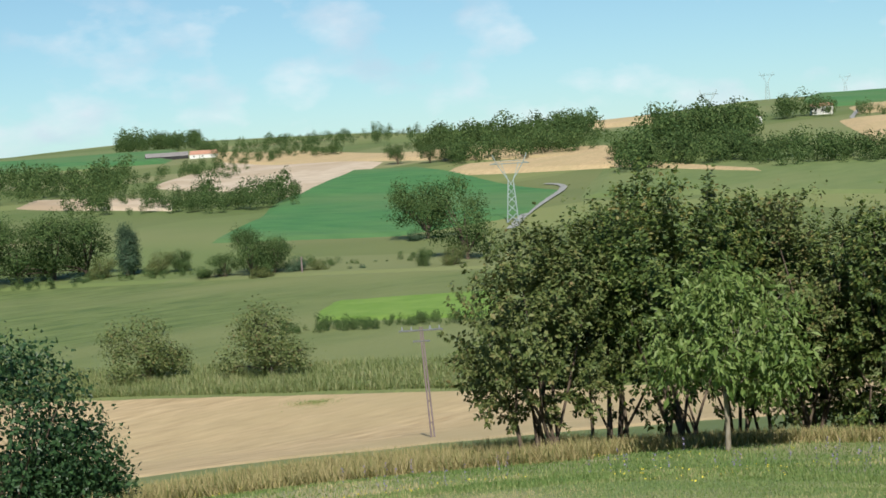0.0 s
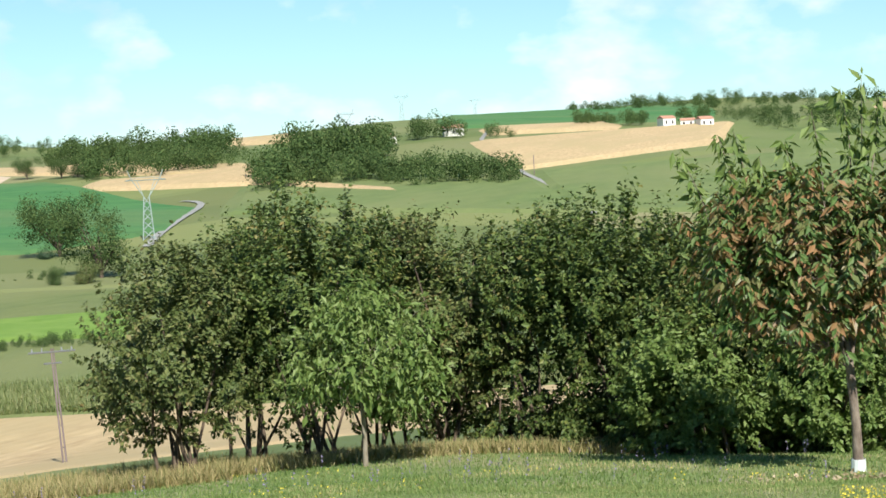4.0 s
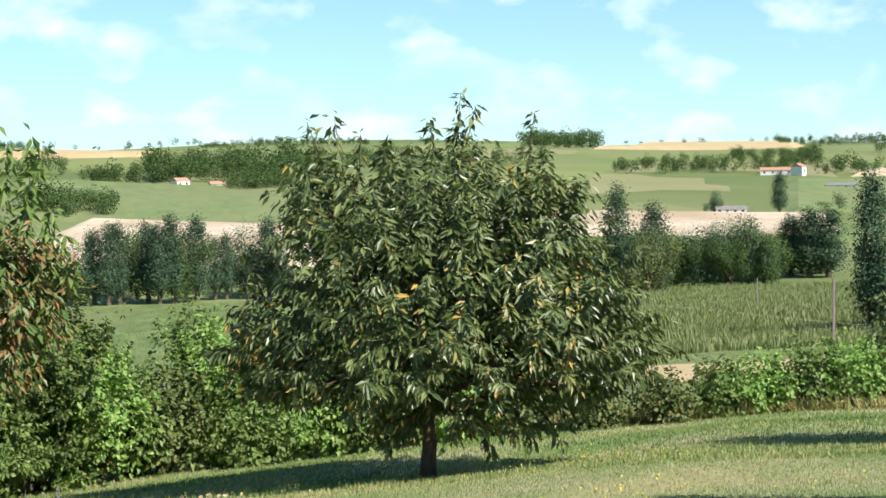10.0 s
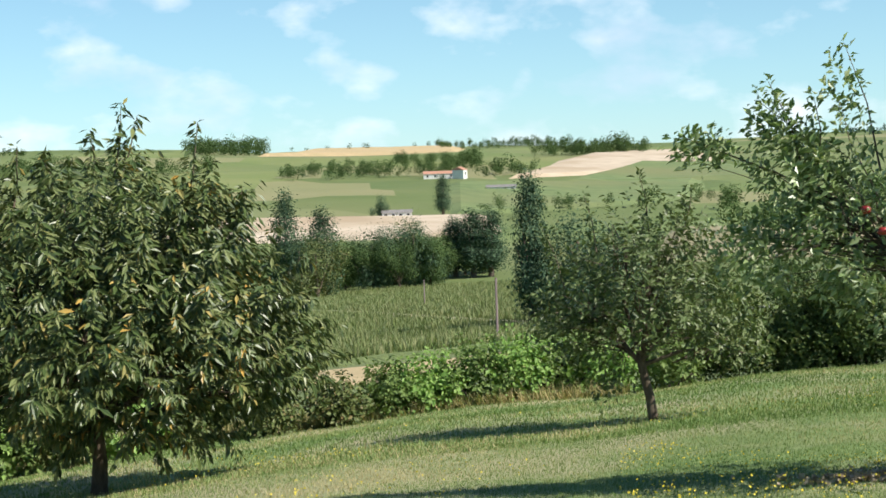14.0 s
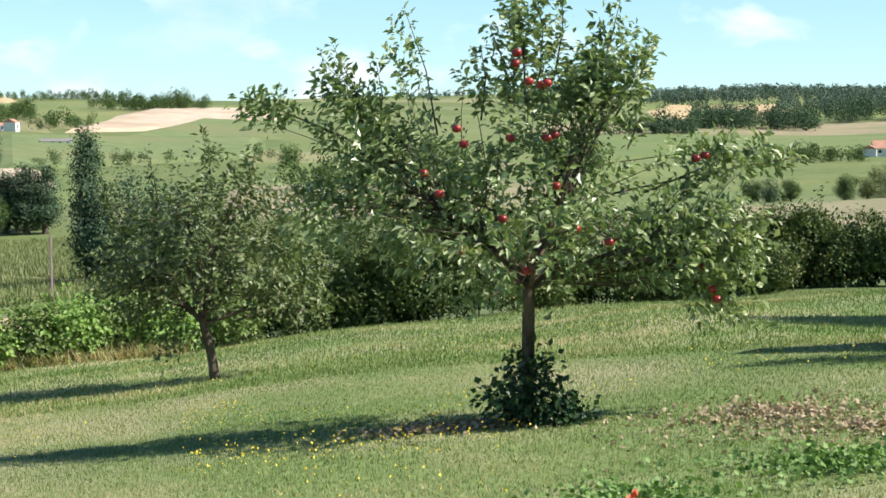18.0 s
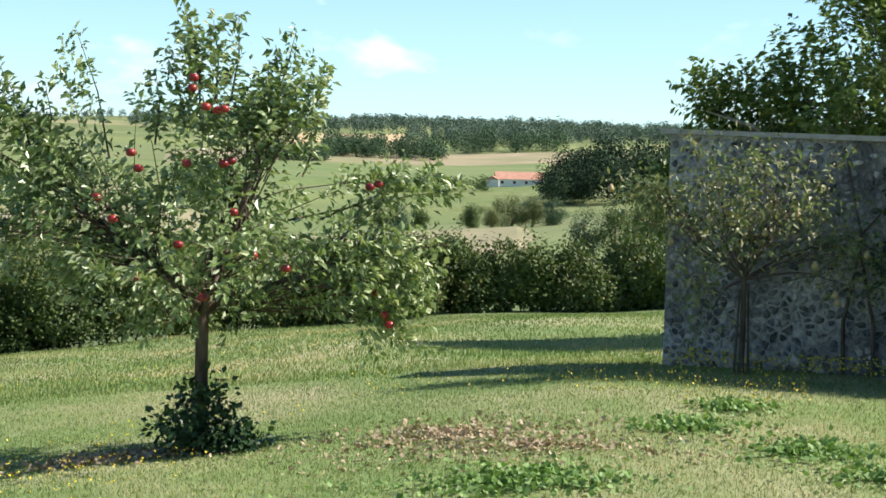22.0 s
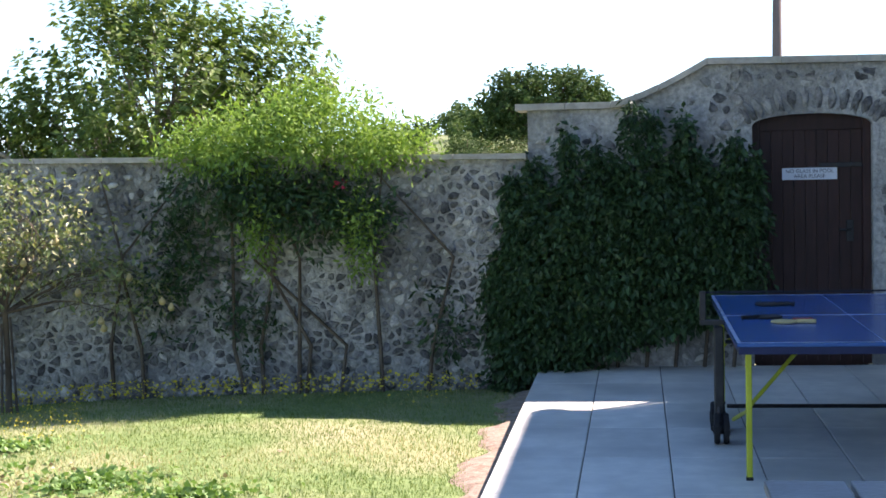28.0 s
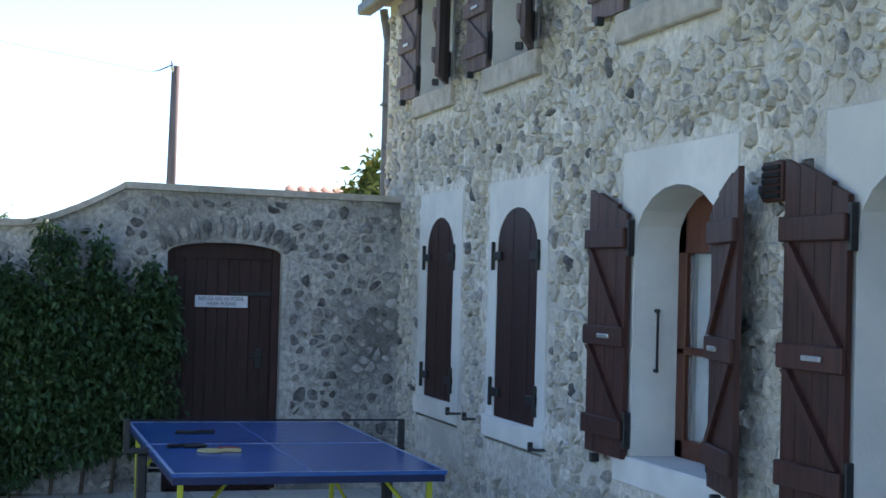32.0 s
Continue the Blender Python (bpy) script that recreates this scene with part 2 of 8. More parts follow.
# ---------- mesh helpers ----------
def sheet(name, verts, faces, material=None, smooth=False):
    """A mesh from arrays of places and of equal-sided faces."""
    verts, faces = np.asarray(verts, np.float32), np.asarray(faces, np.int32)
    me = bpy.data.meshes.new(name)
    k = faces.shape[1]
    me.vertices.add(len(verts))
    me.vertices.foreach_set("co", verts.ravel())
    me.loops.add(faces.size)
    me.loops.foreach_set("vertex_index", faces.ravel())
    me.polygons.add(len(faces))
    me.polygons.foreach_set("loop_start", np.arange(0, faces.size, k, dtype=np.int32))
    me.polygons.foreach_set("use_smooth", np.full(len(faces), smooth, bool))
    me.update(calc_edges=True)
    if material:
        me.materials.append(material)
    return me


def part(name, bm, material, parent=None, label=""):
    """Links a bmesh (or a mesh) as one object, under its thing if one is given."""
    if isinstance(bm, bmesh.types.BMesh):
        me = bpy.data.meshes.new(name)
        bm.normal_update()
        bm.to_mesh(me)
        bm.free()
        if material:
            me.materials.append(material)
    else:
        me = bm
    ob = new(name, me)
    if parent is not None:
        ob.parent = parent
    if label:
        ob["label"] = label
    return ob


def thing(name, place, label, category, group="", kind=""):
    ob = new(name)
    ob.empty_display_size = 0.2
    ob.matrix_world = place if isinstance(place, Matrix) else Matrix.Translation(place)
    return tagged(ob, label, category, group, kind)


def box(bm, lo, hi, bevel=0.0):
    lo, hi = Vector(lo), Vector(hi)
    r = bmesh.ops.create_cube(bm, size=1.0, matrix=Matrix.Translation((lo + hi) / 2) @ Matrix.Diagonal((*(hi - lo), 1)))
    if bevel:
        edges = list({e for v in r["verts"] for e in v.link_edges})
        bmesh.ops.bevel(bm, geom=edges, offset=bevel, segments=1, affect="EDGES", profile=0.5)
    return bm


def tube(points, radii, sides=8):
    """Places and quads of a tapering tube along points."""
    pts = [Vector(p) for p in points]
    ring, verts, faces = [], [], []
    up = Vector((0.31, 0.17, 0.93))
    for i, p in enumerate(pts):
        d = (pts[min(i + 1, len(pts) - 1)] - pts[max(i - 1, 0)]).normalized()
        a = d.cross(up if abs(d.dot(up)) < 0.95 else Vector((1, 0, 0))).normalized()
        b = d.cross(a)
        for k in range(sides):
            w = 2 * math.pi * k / sides
            verts.append(p + (a * math.cos(w) + b * math.sin(w)) * radii[i])
    for i in range(len(pts) - 1):
        for k in range(sides):
            k2 = (k + 1) % sides
            faces.append((i * sides + k, i * sides + k2, (i + 1) * sides + k2, (i + 1) * sides + k))
    for e in (0, (len(pts) - 1) * sides):
        if sides == 4:
            faces.append((e, e + 1, e + 2, e + 3))
        elif sides in (6, 8):
            for k in range(1, sides - 2, 2):
                faces.append((e, e + k, e + k + 1, e + k + 2))
    return [tuple(v) for v in verts], faces


def tube_mesh(name, runs, material, sides=8):
    """One mesh from several tubes."""
    vs, fs = [], []
    for pts, radii in runs:
        v, f = tube(pts, radii, sides)
        fs += [tuple(i + len(vs) for i in q) for q in f]
        vs += v
    return sheet(name, vs, fs, material, smooth=True)


# ---------- lie of the land: heights by bearing and distance from the terrace ----------
RINGS = [0, 4, 8, 12, 17, 24, 45, 100, 130, 350, 600, 900, 1400, 2500]
LAND = {}
LAND[2] = [-0.08, -0.08, -0.09, -0.15, -0.3, -0.5, -0.3, 3.0, 5.0, 8.0, 12, 22, 30, 40]
LAND[9] = [-0.08, -0.08, -0.09, -0.15, -0.35, -0.6, -0.5, 2.4, 4.4, 8.0, 12, 20, 28, 38]
LAND[18] = [-0.08, -0.08, -0.09, -0.17, -0.55, -1.0, -2.5, -5, -6, -8, -8, -3, 6, 14]
LAND[32] = [-0.08, -0.09, -0.13, -0.22, -0.72, -1.25, -3.0, -7.5, -9, -18, -20, -17, -8, 8]
LAND[46] = [-0.08, -0.13, -0.34, -0.56, -1.0, -1.7, -4.4, -10, -12, -24, -24, -19, -8, 10]
LAND[60] = [-0.08, -0.2, -0.45, -0.8, -1.42, -2.3, -5.2, -11.5, -14, -29, -26, -18, -4, 12]
LAND[80] = [-0.08, -0.25, -0.6, -1.1, -1.95, -3.0, -6.5, -14, -17, -31, -25, -14, 6, 26]
LAND[98] = [-0.08, -0.3, -0.7, -1.3, -2.3, -3.5, -7.5, -16, -19.5, -32, -24, -9.5, 13, 29]
LAND[116] = [-0.08, -0.3, -0.7, -1.35, -2.3, -3.5, -8.5, -18, -20.5, -31, -18, 1, 16, 16]
LAND[134] = [-0.08, -0.3, -0.7, -1.35, -2.4, -3.7, -9.0, -19, -20.5, -29, -25, -14, 0, 6]
LAND[150] = [-0.08, -0.3, -0.7, -1.4, -2.5, -4.0, -9.5, -19.5, -20.5, -29, -24, -12, 2, 6]
_az = np.arange(0.0, 361.0, 2.0)
_lr = np.linspace(0.0, math.log(4001.0), 240)
_rr = np.exp(_lr) - 1.0
_rows = np.array([np.interp(_rr, RINGS + [4000], LAND[k] + [LAND[k][-1] + 10]) for k in LAND])
_grid = np.array([[np.interp(a if a < 255 else a - 360.0, [-105.0] + list(LAND), [col[0]] + list(col)) for a in _az] for col in _rows.T]).T
for _ in range(6):
    _grid[:, 1:-1] = 0.25 * _grid[:, :-2] + 0.5 * _grid[:, 1:-1] + 0.25 * _grid[:, 2:]
for _ in range(4):
    _grid = 0.25 * np.roll(_grid[:-1], 1, 0)[list(range(len(_az) - 1)) + [0]] + 0.5 * _grid + 0.25 * np.roll(_grid[:-1], -1, 0)[list(range(len(_az) - 1)) + [0]]


# the far ridge: elevation of the skyline (degrees) by bearing, seen from the terrace
RIDGE = {20: 0.15, 27: 0.2, 31: 0.42, 35: 0.45, 44: 0.36, 54: 0.25, 58: 0.08, 61: 0.05, 64: 0.2, 69: 0.27, 74.5: 0.2, 76.5: 0.45, 81: 0.6, 85.5: 0.66, 89: 0.52, 91.5: 0.4, 95: 0.4, 98: 0.56, 102: 0.8, 105: 0.78, 108: 0.64, 112: 0.5, 115.5: 0.5, 119.5: 0.18, 121.5: 0.02, 126: -0.04, 130: 0.2, 136: 0.33, 140: 0.36, 144: 0.15, 150: 0.1}
_ridge = np.interp(_az, list(RIDGE), list(RIDGE.values()))
_line = 1.76 + _rr[None, :] * np.tan(np.radians(_ridge))[:, None]
_share = np.clip((_rr - 900.0) / 1500.0, 0, 1)[None, :] * ((_az > 17) & (_az < 152))[:, None]
_grid = np.where((_rr[None, :] > 880) & (_share > 0), np.minimum(_grid, _line - 0.0009 * _rr[None, :]), _grid)
_grid = _grid * (1 - _share) + np.minimum(_line, 1.76 + 2400 * np.tan(np.radians(_ridge))[:, None]) * _share


def land(x, y):
    """Height of the ground (arrays or numbers)."""
    x, y = np.asarray(x, float), np.asarray(y, float)
    r = np.hypot(x, y)
    a = np.degrees(np.arctan2(-x, y)) % 360.0
    i = np.clip(a / 2.0, 0, len(_az) - 1.001)
    j = np.clip(np.log(r + 1.0) / _lr[1], 0, len(_lr) - 1.001)
    i0, j0 = i.astype(int), j.astype(int)
    u, v = i - i0, j - j0
    z = (_grid[i0, j0] * (1 - u) * (1 - v) + _grid[i0 + 1, j0] * u * (1 - v) + _grid[i0, j0 + 1] * (1 - u) * v + _grid[i0 + 1, j0 + 1] * u * v)
    rough = np.clip((r - 5) / 10, 0, 1) * (0.03 * np.sin(x * 0.9 + 1.3 * np.sin(y * 0.45)) + 0.025 * np.sin(y * 1.1 + 0.7 * x))
    return z + rough + np.clip((r - 300) / 600, 0, 1) * (1.5 * np.sin(x / 97.0 + 1.0) * np.cos(y / 83.0) + 0.8 * np.sin((x + y) / 41.0))


def at(bearing, distance):
    b = radians(bearing)
    return -math.sin(b) * distance, math.cos(b) * distance


def on(bearing, distance, sink=0.0):
    x, y = at(bearing, distance)
    return Vector((x, y, float(land(x, y)) - sink))


# the ground: one sheet out to the horizon
_b = np.concatenate([np.arange(-12, 16, 1.0), np.arange(16, 152, 0.4), np.arange(152, 348, 4.0)])
_r = np.concatenate([[0.02, 0.6, 1.1], np.exp(np.linspace(math.log(1.5), math.log(3900.0), 230))])
_bx, _rx = np.meshgrid(np.radians(_b), _r, indexing="ij")
gx, gy = -np.sin(_bx) * _rx, np.cos(_bx) * _rx
gv = np.stack([gx, gy, land(gx, gy)], -1).reshape(-1, 3)
nb, nr = len(_b), len(_r)
gi, gj = np.meshgrid(np.arange(nb), np.arange(nr - 1), indexing="ij")
gf = np.stack([gi * nr + gj, ((gi + 1) % nb) * nr + gj, ((gi + 1) % nb) * nr + gj + 1, gi * nr + gj + 1], -1).reshape(-1, 4)
gv = np.concatenate([gv, [[0, 0, -0.08]]])
ground_me = sheet("ground", gv, gf, M_LAWN, smooth=True)
ground_me.materials.append(M_PASTURE)
ground_me.polygons.foreach_set("material_index", (np.repeat(_r[None, :-1], nb, 0) > 26).astype(np.int32).ravel())
ground = tagged(new("ground", ground_me), "gently falling lawn and rolling farmland", "ground", kind="structure")


def field(name, material, corners, label, lift=0.0, cells=(24, 10)):
    """A crop or road laid on the land between four corners given as bearing and distance."""
    c = [np.array(at(*k)) for k in corners]
    u, v = np.meshgrid(np.linspace(0, 1, cells[0]), np.linspace(0, 1, cells[1]), indexing="ij")
    u, v = u[..., None], v[..., None]
    p = c[0] * (1 - u) * (1 - v) + c[1] * u * (1 - v) + c[2] * u * v + c[3] * (1 - u) * v
    far = np.hypot(p[..., 0], p[..., 1])
    z = land(p[..., 0], p[..., 1]) + 0.05 + far * 0.0009 + lift
    verts = np.concatenate([p, z[..., None]], -1).reshape(-1, 3)
    i, j = np.meshgrid(np.arange(cells[0] - 1), np.arange(cells[1] - 1), indexing="ij")
    q = i * cells[1] + j
    faces = np.stack([q, q + cells[1], q + cells[1] + 1, q + 1], -1).reshape(-1, 4)
    rim = [k * cells[1] for k in range(cells[0])] + [(cells[0] - 1) * cells[1] + k for k in range(1, cells[1])] + [k * cells[1] + cells[1] - 1 for k in range(cells[0] - 2, -1, -1)] + [k for k in range(cells[1] - 2, 0, -1)]
    # the edge falls away as a gentle bank
    out = verts[rim] - verts.mean(0)
    out[:, 2] = 0
    out /= np.linalg.norm(out, axis=1, keepdims=True)
    drop = 0.2 + lift + far.reshape(-1)[rim] * 0.0012
    low = verts[rim] + out * drop[:, None] * 5
    low[:, 2] = land(low[:, 0], low[:, 1]) - 0.1
    n0, m = len(verts), len(rim)
    skirt = [(rim[k], rim[(k + 1) % m], n0 + (k + 1) % m, n0 + k) for k in range(m)]
    return tagged(new(name, sheet(name, np.concatenate([verts, low]), np.concatenate([faces, np.array(skirt)]), material, False)), label, "field", kind="structure")


# ---------- leaves and trees ----------
M_BARK = mat("grey_brown_bark", (0.07, 0.05, 0.035), (0.16, 0.125, 0.09), 14, bump=0.01, fine=40, stretch=(1, 1, 0.3))
# sunlight on the young cherry's trunk is put into this paler bark
M_BARK_SUNLIT = mat("lit_grey_bark", (0.13, 0.1, 0.08), (0.27, 0.225, 0.18), 14, bump=0.01, fine=40, stretch=(1, 1, 0.5))
M_BARK_PALE = mat("pale_bark", (0.2, 0.17, 0.12), (0.34, 0.3, 0.24), 12, bump=0.006, fine=40, stretch=(1, 1, 0.4))
L_CHERRY = leafy("cherry_leaves", [(0.042, 0.072, 0.019), (0.09, 0.13, 0.037), (0.201, 0.225, 0.084), (0.594, 0.34, 0.063)], spread=(0.0, 0.45, 0.88, 1.0), rough=0.4, spec=0.5, through_light=0.10)
L_CHERRY_TURN = leafy("turning_cherry_leaves", [(0.066, 0.135, 0.034), (0.112, 0.19, 0.052), (0.178, 0.2, 0.076), (0.23, 0.15, 0.066), (0.34, 0.19, 0.085)], spread=(0.0, 0.36, 0.54, 0.75, 0.97), rough=0.45)
# whitish highlights on the leaves are put into the ramp's palest colour
L_APPLE = leafy("apple_leaves", [(0.104, 0.174, 0.058), (0.235, 0.322, 0.125), (0.52, 0.57, 0.35)], spread=(0.0, 0.52, 1.0), rough=0.36, spec=0.5)
L_APPLE_DULL = leafy("dull_apple_leaves", [(0.07, 0.11, 0.033), (0.129, 0.177, 0.061), (0.245, 0.274, 0.139)], rough=0.42, spec=0.38)
L_PEAR = leafy("pear_leaves", [(0.104, 0.151, 0.057), (0.208, 0.264, 0.114), (0.417, 0.378, 0.205)], rough=0.5)
L_HAZEL = leafy("hazel_leaves", [(0.037, 0.071, 0.015), (0.075, 0.120, 0.029), (0.136, 0.185, 0.043), (0.212, 0.170, 0.054)], spread=(0.0, 0.4, 0.8, 1.0), through_light=0.12)
L_OLIVE = leafy("dull_olive_leaves", [(0.061, 0.094, 0.025), (0.11, 0.149, 0.043), (0.164, 0.188, 0.062), (0.206, 0.142, 0.062)], spread=(0.0, 0.4, 0.8, 1.0), through_light=0.14)
L_FRESH = leafy("fresh_green_leaves", [(0.084, 0.15, 0.032), (0.15, 0.222, 0.056), (0.22, 0.29, 0.092)])
L_LIME = leafy("lime_green_leaves", [(0.139, 0.264, 0.056), (0.251, 0.402, 0.1), (0.376, 0.526, 0.165)], through_light=0.32)
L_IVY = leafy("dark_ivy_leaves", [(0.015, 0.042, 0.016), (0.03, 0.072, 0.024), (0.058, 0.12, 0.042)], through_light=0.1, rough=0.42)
L_WALNUT = leafy("walnut_leaves", [(0.064, 0.115, 0.028), (0.122, 0.19, 0.047), (0.223, 0.29, 0.095)], through_light=0.34)
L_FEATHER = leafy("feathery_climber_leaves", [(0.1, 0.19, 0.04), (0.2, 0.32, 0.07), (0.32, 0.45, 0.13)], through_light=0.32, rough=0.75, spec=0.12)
L_PINE = leafy("dark_pine_needles", [(0.018, 0.036, 0.022), (0.034, 0.06, 0.034), (0.065, 0.1, 0.05)], through_light=0.05, patch=0.2, spec=0.08, rough=0.85)
# blue-grey haze over the distant forest is put into these leaf colours
L_FAR_HAZE = leafy("hazy_far_forest_leaves", [(0.075, 0.118, 0.092), (0.108, 0.158, 0.122), (0.145, 0.195, 0.145)], through_light=0.1, patch=0.03, spec=0.05, rough=0.9)
L_WOOD = leafy("woodland_leaves", [(0.034, 0.065, 0.022), (0.068, 0.116, 0.039), (0.128, 0.176, 0.062)], through_light=0.14, patch=0.12, spec=0.08, rough=0.8)
L_POPLAR = leafy("poplar_leaves", [(0.04, 0.077, 0.045), (0.072, 0.123, 0.071), (0.122, 0.184, 0.105)], through_light=0.14, patch=0.2, spec=0.08, rough=0.8)


def leaf_mesh(name, places, axes, sizes, material, width=0.5, fold=0.25, seed=1, facing=None, order=0.6):
    """Leaves as folded blades: two triangles that share the midrib. facing: the way their upper sides tend to look, order: how strictly."""
    rng = np.random.default_rng(seed)
    places, axes = np.asarray(places), np.asarray(axes)
    n = len(places)
    axes = axes / np.maximum(np.linalg.norm(axes, axis=1, keepdims=True), 1e-9)
    way = rng.normal(size=(n, 3)) * 0.58
    if facing is not None:
        facing = np.asarray(facing)
        way = way * (1 - order) + order * facing / np.maximum(np.linalg.norm(facing, axis=1, keepdims=True), 1e-9)
        axes = axes - 0.7 * order * (axes * way).sum(1, keepdims=True) * way
    side = np.cross(axes, way)
    side /= np.maximum(np.linalg.norm(side, axis=1, keepdims=True), 1e-9)
    nor = np.cross(side, axes)
    s = np.asarray(sizes)[:, None]
    mid = places + axes * s * 0.45
    v = np.stack([places, mid + side * s * width * 0.5 + nor * s * fold * width, places + axes * s, mid - side * s * width * 0.5 + nor * s * fold * width], 1)
    k = np.arange(n)[:, None] * 4
    f = np.concatenate([k + [0, 1, 2], k + [0, 2, 3]], 1).reshape(-1, 3)
    return sheet(name, v.reshape(-1, 3), f, material)


def crown_points(rng, blobs, clusters, hollow=0.55):
    """Cluster centres in a set of ellipsoids (centre, radii, weight), denser towards their skins."""
    w = np.array([b[2] for b in blobs], float)
    pick = rng.choice(len(blobs), clusters, p=w / w.sum())
    d = rng.normal(size=(clusters, 3))
    d /= np.linalg.norm(d, axis=1, keepdims=True)
    r = hollow + (1 - hollow) * rng.random(clusters) ** 0.7
    c, q = np.array([b[0] for b in blobs], float)[pick], np.array([b[1] for b in blobs], float)[pick]
    return c + d * q * r[:, None]


def leaves_round(rng, centres, per, spread, size, droop=0.3, vary=0.35, outward=None):
    """Leaves about each cluster centre: places, axes and sizes."""
    n = len(centres) * per
    c = np.repeat(centres, per, 0)
    off = rng.normal(size=(n, 3)) * spread
    ax = rng.normal(size=(n, 3)) * 0.8 + off / max(spread, 1e-6) * 0.5
    ax[:, 2] -= droop * 2
    sz = size * (1 + vary * rng.normal(size=n)).clip(0.4, 1.7)
    return c + off, ax, sz


def sprays(rng, centres, core, per, length, size, droop=0.8, lift=0.25, vary=0.25):
    """Leafy shoots that point away from the crown's core, leaves hanging along them."""
    n = len(centres)
    d = centres - np.asarray(core)[None]
    d /= np.maximum(np.linalg.norm(d, axis=1, keepdims=True), 1e-6)
    d += rng.normal(size=(n, 3)) * 0.4
    d[:, 2] += lift
    d /= np.maximum(np.linalg.norm(d, axis=1, keepdims=True), 1e-6)
    c, d = np.repeat(centres, per, 0), np.repeat(d, per, 0)
    t = rng.random((n * per, 1)) - 0.35
    side = rng.normal(size=(n * per, 3))
    side -= (side * d).sum(1, keepdims=True) * d
    side /= np.maximum(np.linalg.norm(side, axis=1, keepdims=True), 1e-6)
    ax = d * 0.5 + side * 0.75
    ax[:, 2] -= droop
    sz = size * (1 + vary * rng.normal(size=n * per)).clip(0.5, 1.5)
    return c + d * t * length + side * 0.02, ax, sz


def limb_runs(rng, base, targets, r0, sag=0.1):
    """Limbs that leave base and bend towards their targets."""
    runs = []
    for t in targets:
        b, t = Vector(base), Vector(t)
        m1 = b.lerp(t, 0.35) + Vector((rng.normal() * 0.06, rng.normal() * 0.06, abs((t - b).length) * sag))
        m2 = b.lerp(t, 0.7) + Vector((rng.normal() * 0.06, rng.normal() * 0.06, abs((t - b).length) * sag))
        runs.append(([b, m1, m2, t], [r0, r0 * 0.72, r0 * 0.45, r0 * 0.12]))
    return runs


def tree(name, place, label, category, blobs, trunk, clusters, per, spread, size, leaf, bark, droop=0.3, width=0.45, hollow=0.5, limbs=7, twigs=40, seed=1, group="", lean=(0, 0), extra=(), fold=0.25, spray=0.0, lift=0.25, fill=0, shoot_leaf=None, order=0.5):
    """A tree: tapered trunk, limbs, twigs and a crown of single leaves. trunk: height to the fork, radius. extra: shoots as (from, to)."""
    rng = np.random.default_rng(seed)
    ob = thing(name, place, label, category, group)
    h, r = trunk
    fork = Vector((lean[0], lean[1], h))
    pts = [Vector((0, 0, -0.25)), Vector((0, 0, 0.02)), fork * 0.45 + Vector((r * 0.3, -r * 0.2, 0)), fork, fork + Vector((lean[0] * 0.2, lean[1] * 0.2, h * 0.25))]
    stem = part("trunk", tube_mesh("trunk", [(pts, [r * 1.5, r * 1.2, r, r * 0.95, r * 0.6])], bark, 8), None, ob)
    cen = crown_points(rng, blobs, clusters, hollow)
    cen = cen[cen[:, 2] > 0.12]
    far = cen[rng.choice(len(cen), min(limbs, len(cen)), replace=False)]
    for run in limb_runs(rng, fork, far, r * 0.55):
        part("branch", tube_mesh("branch", [run], bark, 6), None, stem)
    tw = []
    for t in cen[rng.choice(len(cen), min(twigs, len(cen)), replace=False)]:
        near = far[np.argmin(((far - t) ** 2).sum(1))]
        b = fork.lerp(Vector(near), 0.25 + 0.55 * rng.random())
        tw += limb_runs(rng, b, [t], r * 0.14, 0.05)
    for a, b in extra:
        tw.append(([Vector(a), Vector(a).lerp(Vector(b), 0.5) + Vector((0.03, 0.02, 0.02)), Vector(b)], [r * 0.16, r * 0.1, r * 0.04]))
    if tw:
        part("twig", tube_mesh("twig", tw, bark, 4), None, stem)["kind"] = "stuff"
    if spray:
        core = (cen[:, 0].mean(), cen[:, 1].mean(), h + 0.35 * (cen[:, 2].mean() - h))
        p, a, s = sprays(rng, cen, core, per, spray, size, droop, lift)
    else:
        p, a, s = leaves_round(rng, cen, per, spread, size, droop)
    if fill:
        inner = crown_points(rng, [(b[0], tuple(0.85 * q for q in b[1]), b[2]) for b in blobs], fill, 0.1)
        p2, a2, s2 = leaves_round(rng, inner, 6, spread, size, droop)
        p, a, s = np.concatenate([p, p2]), np.concatenate([a, a2]), np.concatenate([s, s2])
    for e0, e1 in extra:
        n = 18
        q = np.array(e0)[None] + (np.array(e1) - np.array(e0))[None] * np.linspace(0.1, 1.0, n)[:, None]
        p2, a2, s2 = leaves_round(rng, q, 4 if spray else 3, 0.02 if spray else spread * 0.25, size, droop * 0.55)
        if shoot_leaf:
            part("shoot", leaf_mesh("shoot", p2, a2, s2 * 1.15, shoot_leaf, width, fold, seed), None, ob)
        else:
            p, a, s = np.concatenate([p, p2]), np.concatenate([a, a2]), np.concatenate([s, s2])
    heart = np.array([cen[:, 0].mean(), cen[:, 1].mean(), cen[:, 2].mean() - 0.25 * (cen[:, 2].max() - cen[:, 2].min())])
    out = p - heart
    out /= np.maximum(np.linalg.norm(out, axis=1, keepdims=True), 1e-6)
    part("crown", leaf_mesh("crown", p, a, s, leaf, width, fold, seed, out + [0, 0, 0.5], order), None, ob)
    return ob


